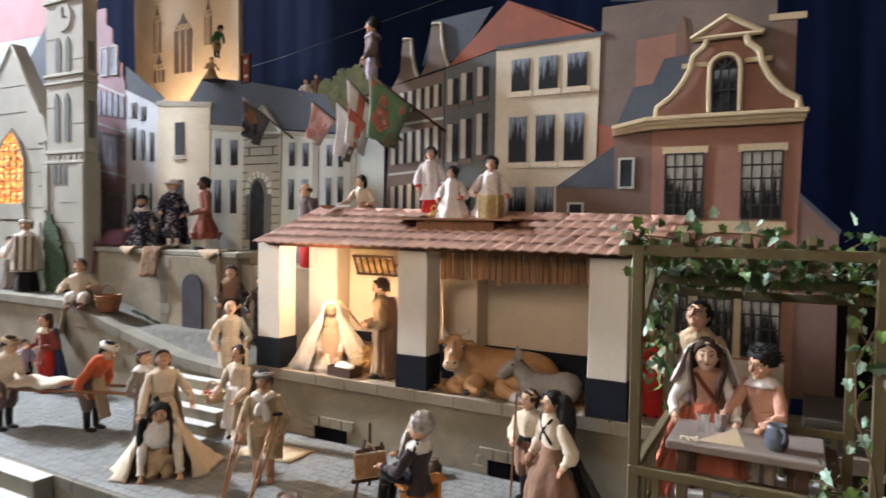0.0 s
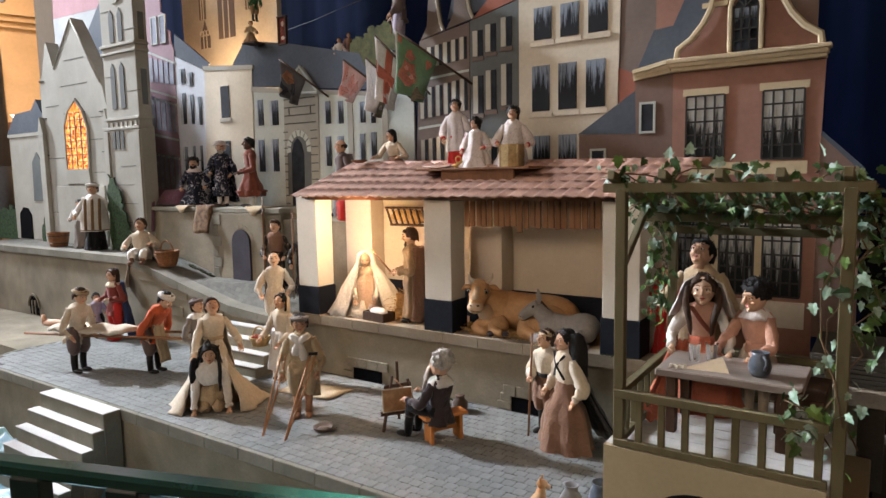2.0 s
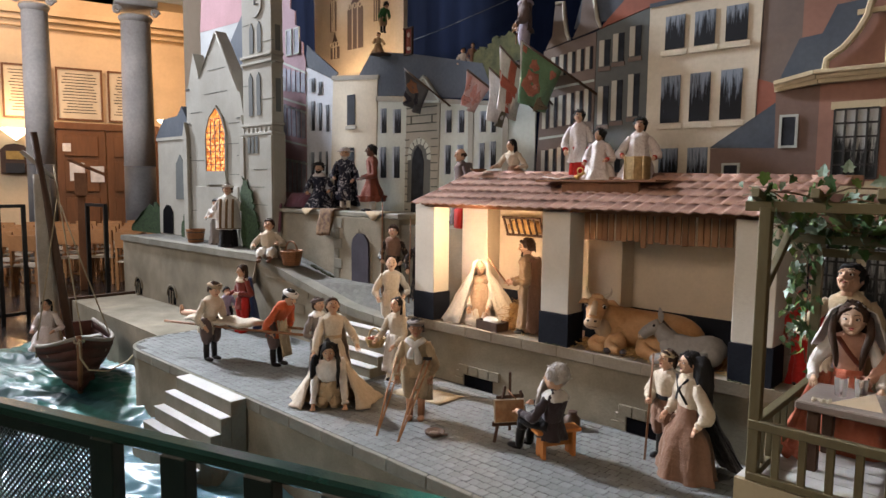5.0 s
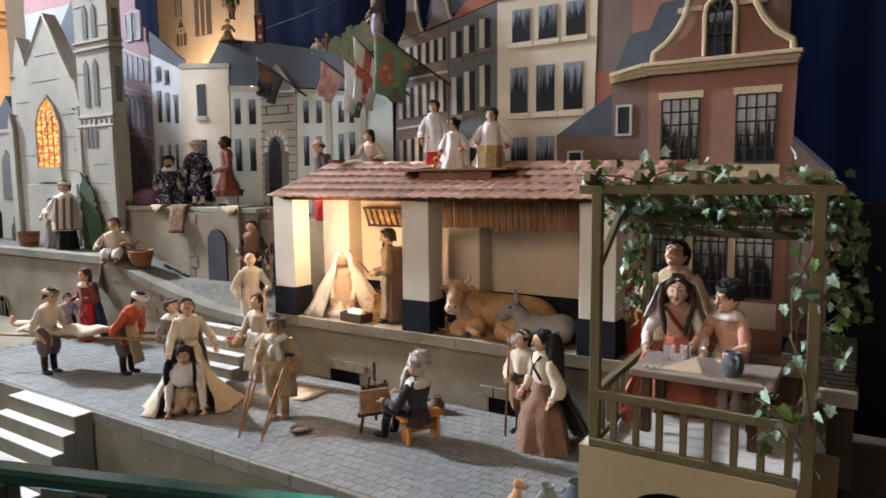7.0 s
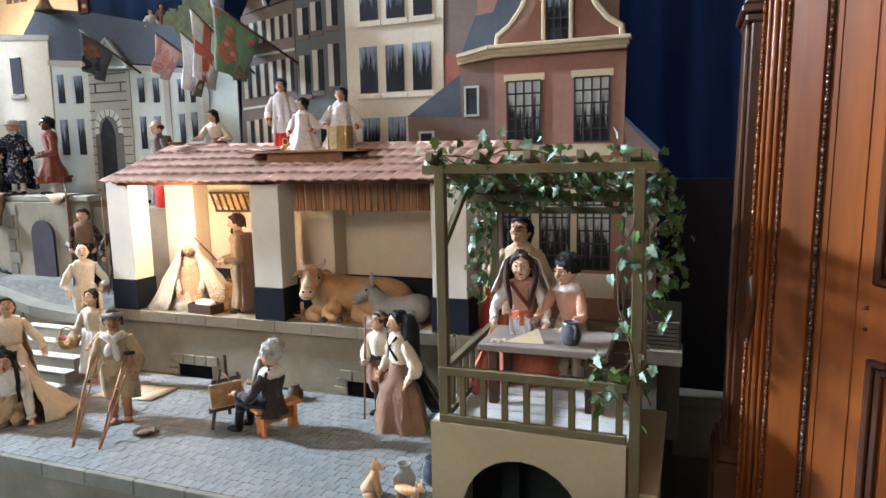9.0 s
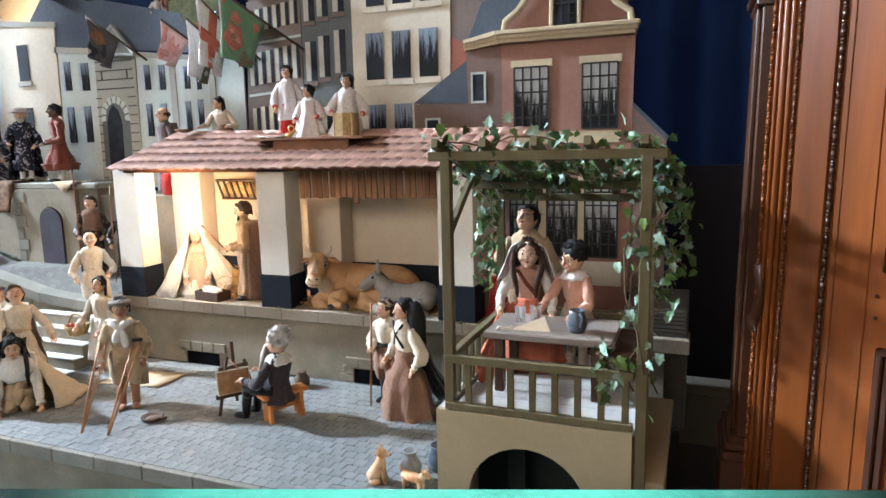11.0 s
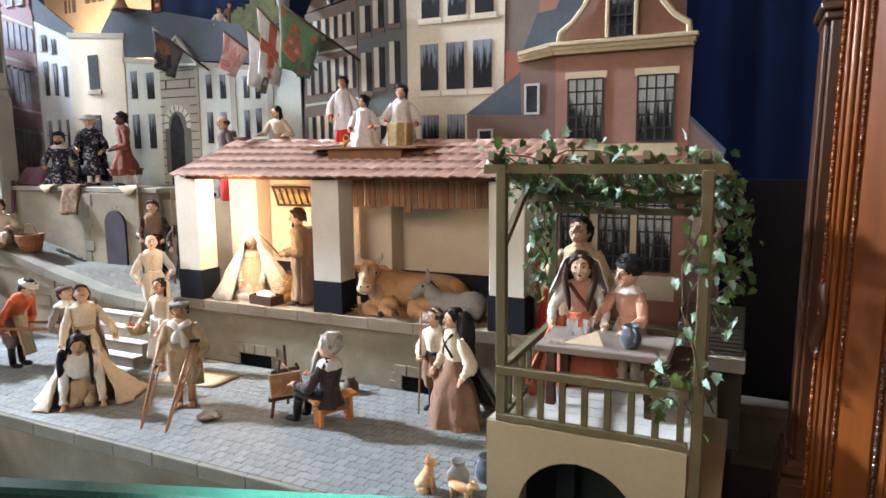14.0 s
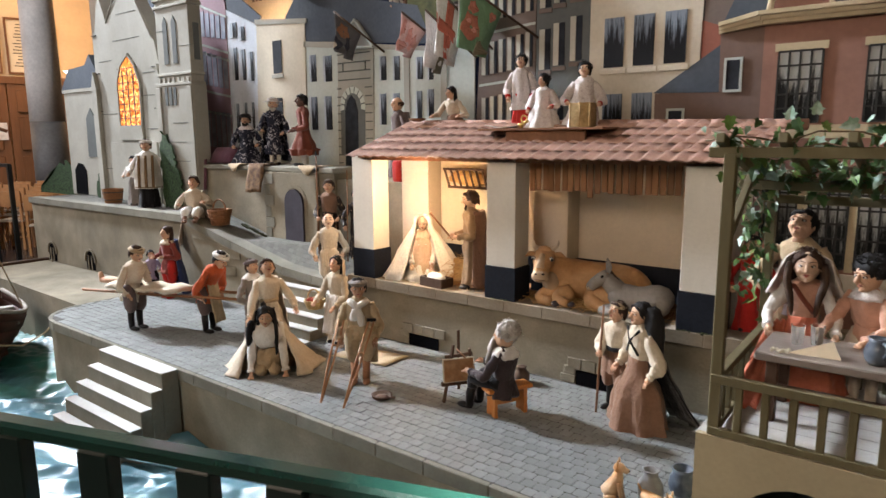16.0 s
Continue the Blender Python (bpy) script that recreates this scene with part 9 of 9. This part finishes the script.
b = Build(NF).mat(NAVE)
b.box(-9, 21.0, 0, 9, 21.3, 9.0)
thing("wall_nave", b, "warm cream far wall of the church", "wall", kind="structure")
b = Build(NF).mat(NAVE)
for z, o in ((5.8, 0.10), (5.95, 0.2), (6.1, 0.28)):
    b.box(-8, 21.0 - o, z, 8, 21.0, z + 0.14)
thing("trim", b, "moulded cream cornice on the far wall", "cornice", kind="structure")
b = Build(NF).mat(NAVE)
b.prism([(3.0, 19.2), (6.5, 17.5), (6.6, 17.7), (3.1, 19.5)], 0, 9.0, "z")
thing("wall_apse", b, "angled cream wall beside the columns", "wall", kind="structure")
for x0 in (-1.62, -0.40, 0.85):
    tb_ = thing("wall_tablet", None, "framed cream tablet with rows of dark writing", "tablet", "tablets on the far wall")
    part("panel", Build(NF).mat(PANELCREAM).box(x0, 20.93, 3.45, x0 + 1.03, 20.96, 4.76, 0.004), tb_)
    b = Build(NF).mat(DOORWOOD)
    for a in ((x0 - 0.05, 3.40, x0, 4.81), (x0 + 1.03, 3.40, x0 + 1.08, 4.81), (x0, 3.40, x0 + 1.03, 3.45), (x0, 4.76, x0 + 1.03, 4.81)):
        b.box(a[0], 20.90, a[1], a[2], 20.97, a[3])
    part("frame", b, tb_)
    b = Build(NF).mat(P_LINE)
    for k in range(14):
        w = random.uniform(0.6, 0.86)
        z = 4.64 - k * 0.08
        b.box(x0 + 0.515 - w / 2, 20.926, z, x0 + 0.515 + w / 2, 20.93, z + 0.022)
    tagged(part("writing_bar", b, tb_), kind="stuff")
door = thing("door_1", None, "tall panelled brown wooden church doors", "door", kind="structure")
for x0 in (-0.50, 0.72):
    leaf = part("door_leaf", Build(NF).mat(DOORWOOD).box(x0, 20.90, 0, x0 + 1.2, 20.98, 3.15, 0.01), door)
    for z0, z1 in ((0.3, 1.3), (1.45, 2.3), (2.42, 3.0)):
        part("door_panel", Build(NF).mat(DOORWOOD).box(x0 + 0.18, 20.86, z0, x0 + 1.02, 20.90, z1, 0.02), leaf)
part("door_frame", Build(NF).mat(DOORWOOD).box(-0.7, 20.85, 3.15, 2.1, 20.98, 3.34, 0.01).box(-0.7, 20.85, 0, -0.52, 20.98, 3.15).box(1.94, 20.85, 0, 2.1, 20.98, 3.15), door)
for x, z, w, h_ in ((-0.35, 2.55, 0.2, 0.22), (-0.2, 1.75, 0.36, 0.5), (0.30, 1.72, 0.34, 0.44)):
    thing("notice", Build(NF).mat(C_WHITE).box(x, 20.84, z, x + w, 20.845, z + h_), "white paper notice fixed to the church door", "notice")
mem = thing("memorial_plaque", None, "dark wooden memorial with a brass plate", "plaque")
part("backboard", Build(NF).mat(DARKWOOD).prism([(-1.78, 1.92), (-1.12, 1.92), (-1.12, 2.55), (-1.25, 2.68), (-1.45, 2.72), (-1.65, 2.68), (-1.78, 2.55)], 20.9, 20.98, "y"), mem)
part("brass_plate", Build(NF).mat(BRASS).box(-1.65, 20.88, 2.30, -1.25, 20.9, 2.52), mem)
part("shelf", Build(NF).mat(BLACKIRON).box(-1.66, 20.80, 1.95, -1.24, 20.9, 2.2), mem)
for x, z, y in ((-1.40, 3.10, 20.8), (2.25, 3.4, 19.4)):
    sc = thing("wall_sconce", None, "glowing white half-bowl wall lamp", "wall lamp", "wall lamps of the nave")
    part("shade", Build(NF @ Matrix.Translation((x, y, z))).mat(SHINE, True).lathe([(0.02, -0.3), (0.2, -0.15), (0.36, 0.0), (0.3, 0.0), (0.02, -0.2)], 16), sc)
    part("bracket", Build(NF @ Matrix.Translation((x, y, z))).mat(BLACKIRON).box(-0.03, 0.0, -0.3, 0.03, 0.2, -0.25), sc)
lamp("sconce_light", "POINT", 160, (1.0, 0.62, 0.30), NF @ Matrix.Translation((-1.4, 20.3, 3.5)), radius=0.15)
lamp("apse_sconce_light", "POINT", 160, (1.0, 0.62, 0.30), NF @ Matrix.Translation((2.25, 18.9, 3.8)), radius=0.15)
pl = thing("ceiling_lamp", None, "round glowing ceiling lamp", "ceiling lamp")
part("globe", Build(NF @ Matrix.Translation((3.05, 20.0, 7.15))).mat(SHINE, True).ball((0, 0, 0), (0.30, 0.30, 0.16), 16, 10), pl)
part("stem", Build(NF @ Matrix.Translation((3.05, 20.0, 7.15))).mat(BLACKIRON, True).tube([(0, 0, 0.15), (0, 0, 1.8)], 0.02, 8), pl)
lamp("nave_light", "AREA", 620, (1.0, 0.70, 0.46), NF @ look((0.5, 18.1, 8.4), (0.5, 21.0, 3.6)), size=7.0, size_y=1.2)
# daylight of the nave's own high windows, on columns, chairs and floor
lamp("nave_window_light", "AREA", 1500, (0.92, 0.96, 1.0), NF @ look((-6.5, 10.5, 6.8), (0.6, 16.0, 2.0)), size=3.0, size_y=3.0)
for x, r in ((-0.70, 0.275), (1.275, 0.34)):
    col = thing("column", None, "round grey stone column, darkened below", "column", kind="structure")
    M = NF @ Matrix.Translation((x, 17.0, 0))
    part("lower_shaft", Build(M).mat(COLDARK, True).lathe([(r * 1.02, 0.3), (r, 2.1)], 26), col)
    part("shaft", Build(M).mat(COLUMN, True).lathe([(r, 2.1), (r * 0.98, 3.5), (r * 0.92, 5.35)], 26), col)
    part("base", Build(M).mat(COLDARK, True).lathe([(r * 1.35, 0.0), (r * 1.35, 0.12), (r * 1.2, 0.2), (r * 1.02, 0.3)], 26), col)
    b = Build(M).mat(COLUMN, True).lathe([(r * 0.92, 5.35), (r * 1.1, 5.45), (r * 1.0, 5.5)], 22)
    for s in (-1, 1):
        b.tube([(s * r * 1.15 + 0.1 * math.cos(a) * (1 - k / 14), -r * 0.8, 5.55 + 0.1 * math.sin(a) * (1 - k / 14)) for k, a in enumerate([q * 0.8 for q in range(12)])], 0.035, 6)
    b.box(-r * 1.3, -r * 1.3, 5.66, r * 1.3, r * 1.3, 5.80, 0.01)
    part("capital", b, col)
    part("entablature", Build(M).mat(NAVE).box(-2.0, -0.4, 5.8, 2.0, 0.4, 9.0), col)


def chair(m):
    th = thing("church_chair", None, "honey-coloured wooden church chair with pale seat", "chair", "rows of church chairs", m=m)
    for x in (-0.19, 0.19):
        part("leg", Build().mat(CHAIRWOOD).box(x - 0.018, -0.2, 0, x + 0.018, -0.165, 0.44), th)
        part("leg", Build().mat(CHAIRWOOD).box(x - 0.018, 0.165, 0, x + 0.018, 0.2, 0.88), th)
    part("seat", Build().mat(C_CREAM).box(-0.21, -0.22, 0.44, 0.21, 0.2, 0.47, 0.006), th)
    part("backrest", Build().mat(CHAIRWOOD).box(-0.21, 0.18, 0.68, 0.21, 0.215, 0.92, 0.004), th)
    part("stretcher", Build().mat(CHAIRWOOD).box(-0.19, -0.01, 0.16, 0.19, 0.01, 0.19), th)
    return th


c0 = chair(NF @ pose(-1.6, 11.7, 0, 0, 0, 150))
for i in range(5):
    for j in range(9):
        x = -1.6 + j * 0.47 + 0.1 * i
        if (i, j) != (0, 0) and (i > 0 or abs(x - 0.05) > 0.4):
            copy_thing(c0, NF @ pose(x, 11.7 + i * 0.95, 0, 0, 0, 150))
# black iron barrier and candle stand at the side of the stage
fen = thing("barrier", None, "black iron barrier with glazed panels beside the stage", "barrier")
for x, y in ((-8.60, 1.75), (-8.66, 2.32), (-8.92, 3.12), (-8.40, 3.16), (-8.62, 2.05)):
    part("post", Build().mat(BLACKIRON).box(x - 0.022, y - 0.022, 0, x + 0.022, y + 0.022, 1.42), fen)
bar("top_bar", (-8.58, 1.6, 1.42), (-8.66, 2.34, 1.42), 0.04, 0.04, fen, BLACKIRON)
bar("top_bar", (-8.94, 3.12, 1.42), (-8.38, 3.16, 1.42), 0.04, 0.04, fen, BLACKIRON)
bar("bottom_bar", (-8.58, 1.6, 0.12), (-8.66, 2.34, 0.12), 0.04, 0.04, fen, BLACKIRON)
stand = thing("candle_stand", None, "dark votive candle stand with white candles", "candle stand")
part("cabinet", Build(NF).mat(BLACKIRON).box(-1.75, 9.6, 0.0, -0.98, 10.1, 1.42, 0.01), stand)
part("tray", Build(NF).mat(BLACKIRON).box(-1.75, 9.5, 1.42, -0.90, 10.1, 1.46), stand)
for k in range(6):
    part("candle", Build(NF @ Matrix.Translation((-1.62 + 0.12 * k, 9.7, 1.46))).mat(C_WHITE, True).lathe([(0.045, 0), (0.045, 0.05), (0.01, 0.055)], 12), stand)
lec = thing("lectern", None, "brown wooden lectern with a slanted top", "lectern")
part("column", Build(NF).mat(BROWNWOOD).box(-0.03, 11.9, 0.0, 0.09, 12.0, 1.75), lec)
part("slanted_top", Build(NF @ pose(0.12, 11.9, 1.95, 0, 24, 0)).mat(BROWNWOOD).box(-0.28, -0.2, -0.02, 0.28, 0.2, 0.02, 0.004), lec)
part("book_box", Build(NF).mat(BROWNWOOD).box(-0.06, 11.8, 1.5, 0.12, 12.0, 1.86, 0.005), lec)
grate = thing("floor_grate", None, "black iron floor grating by the water", "grating")
for k in range(9):
    part("grate_bar", Build(pose(-6.9 + k * 0.055, 1.5, 0.012)).mat(BLACKIRON).box(-0.008, -0.4, -0.01, 0.008, 0.4, 0.004), grate)

# ---- the sailing boat ----
boat = thing("boat", None, "brown wooden sailing boat with a furled sail", "boat")
HULL = surface("brown_hull_planks", (0.075, 0.026, 0.017), 0.7, 0.3, 5, 40, 0.25, stretch=(0.3, 1, 1))
BT = pose(-5.44, 1.835, 0.09, 0, 0, -14) @ Matrix.Diagonal((0.86, 1.10, 1.0, 1.0))


def hull(t, s):
    """t from stern 0 to bow 1, s across -1 to 1."""
    w = max(0.012, 0.25 * math.sin(math.pi * (0.16 + 0.84 * t)) ** 0.7) if t < 1 else 0.012
    z = 0.29 + 0.10 * (2 * t - 1) ** 2 + 0.05 * t
    return w, z


stations = [k / 12 for k in range(13)]
for k in range(5):
    rows = []
    for t in stations:
        w, z = hull(t, 1)
        row = []
        for q in (k / 5, (k + 1) / 5):
            row.append((-0.58 + 1.16 * t + 0.05 * t * q, w * math.sin(0.5 * math.pi * (0.25 + 0.75 * q)), 0.02 + (z - 0.02) * q))
        rows.append(row)
    for s in (-1, 1):
        part("hull_plank", Build(BT).mat(HULL, True).sheet([[(x, s * (y + 0.003 * k), zz) for x, y, zz in row] for row in rows], 0.012), boat)
GUN = surface("worn_grey_gunwale", (0.30, 0.27, 0.23), 0.7, 0.2, 8, 60, 0.3)
for s in (-1, 1):
    part("gunwale", Build(BT).mat(GUN, True).tube([(-0.58 + 1.21 * t, s * (hull(t, 1)[0] + 0.012), hull(t, 1)[1]) for t in stations], 0.016, 7), boat)
part("stem_post", Build(BT).mat(BROWNWOOD, True).tube([(0.55, 0, 0.0), (0.61, 0, 0.2), (0.64, 0, 0.46)], 0.018, 7), boat)
part("transom", Build(BT).mat(HULL).prism([(-0.12, 0.04), (0.12, 0.04), (0.155, 0.38), (-0.155, 0.38)], -0.60, -0.575, "x"), boat)
part("bottom_board", Build(BT).mat(HULL).prism([(-0.56, -0.1), (0.4, -0.1), (0.56, 0), (0.4, 0.1), (-0.56, 0.1)], 0.06, 0.09, "z"), boat)
for x, w in ((-0.35, 0.21), (0.0, 0.24), (0.28, 0.19)):
    part("thwart", Build(BT).mat(GUN).box(x - 0.05, -w, 0.26, x + 0.05, w, 0.28, 0.003), boat)
part("mast", Build(BT).mat(DARKWOOD, True).tube([(0.0, 0, 0.06), (-0.015, -0.09, 1.0), (-0.03, -0.20, 2.01)], [0.032, 0.028, 0.024], 9), boat)
part("yard", Build(BT).mat(GUN, True).tube([(-0.03, -0.28, 1.86), (-0.03, -0.19, 1.76), (-0.03, -0.08, 1.65)], 0.016, 7), boat)
SAIL = cloth("furled_sailcloth", (0.36, 0.33, 0.28))
b = Build(BT).mat(SAIL, True)
rings = []
for i in range(17):
    t = i / 16
    wide = 0.048 + 0.016 * t
    rings.append([(-0.05 + 0.045 * math.sin(th), -0.165 + 0.012 * t + wide * math.cos(th) * (1 + 0.10 * math.sin(5 * th + 2 * t) + 0.05 * math.sin(11 * th)), 1.68 - 1.36 * t) for th in [TAU * q / 26 for q in range(26)]])
b.loft(rings)
part("furled_sail", b, boat, "grey-beige furled sail hanging along the mast")
ROPE = surface("pale_rope", (0.36, 0.30, 0.20), 0.9, 0.2, 30, 150, 0.5)
for p, q in (((-0.03, -0.085, 1.75), (0.60, 0.02, 0.46)), ((-0.02, -0.07, 1.5), (0.25, 0.22, 0.38)), ((-0.02, -0.07, 1.5), (0.1, -0.24, 0.36))):
    part("shroud", Build(BT).mat(ROPE, True).tube([p, ((p[0] + q[0]) / 2, (p[1] + q[1]) / 2, (p[2] + q[2]) / 2 - 0.02), q], 0.005, 5), boat)
b = Build(BT).mat(ROPE, True)
b.tube([(0.64 + 0.03 * math.cos(a), 0.03 * math.sin(a), 0.42 + 0.01 * math.sin(2 * a)) for a in [TAU * k / 10 for k in range(11)]], 0.008, 6)
part("rope_coil", b, boat)
pts = [(-4.90, 1.70, 0.53), (-4.82, 1.68, 0.40), (-4.78, 1.72, 0.31), (-4.76, 1.85, 0.28), (-4.77, 2.0, 0.33), (-4.80, 2.12, 0.42)]
thing("mooring_rope", Build().mat(ROPE, True).tube(pts, 0.007, 6), "pale mooring rope from the bow to the quay", "rope")
doll("puppet passenger in patterned pale dress sitting in the boat", (-5.50, 1.66, 0.36), 44, 0.52, "kneel", C_LACE, hair=HAIRB, style="long", hat="scarf", hatmat=C_BEIGE, nod=8, left=(0.16, -0.14, 0.30), right=(-0.16, -0.14, 0.30), cape=C_BEIGE)

# plain closing walls and vault
CLOSE = surface("plain_church_wall", (0.30, 0.25, 0.19), 0.85, 0.08, 1.0, 10, 0.1)
b = Build().mat(CLOSE).box(-30, -8.0, 0, 8.0, -7.7, 9.2)
thing("wall_back", b, "plain cream wall behind the visitors", "wall", kind="structure")
b = Build().mat(CLOSE).box(5.0, -7.7, 0, 5.3, 6.0, 9.2)
thing("wall_side", b, "plain cream side wall of the bay", "wall", kind="structure")
b = Build().mat(CLOSE).box(-9.6, 4.82, 0, 5.0, 5.1, 9.2)
thing("wall_bay", b, "plain wall behind the night cloth", "wall", kind="structure")
b = Build().mat(CLOSE).box(-32, -8.0, 9.2, 8.0, 22.0, 9.5)
thing("ceiling", b, "plain cream vault of the church", "ceiling", kind="structure")
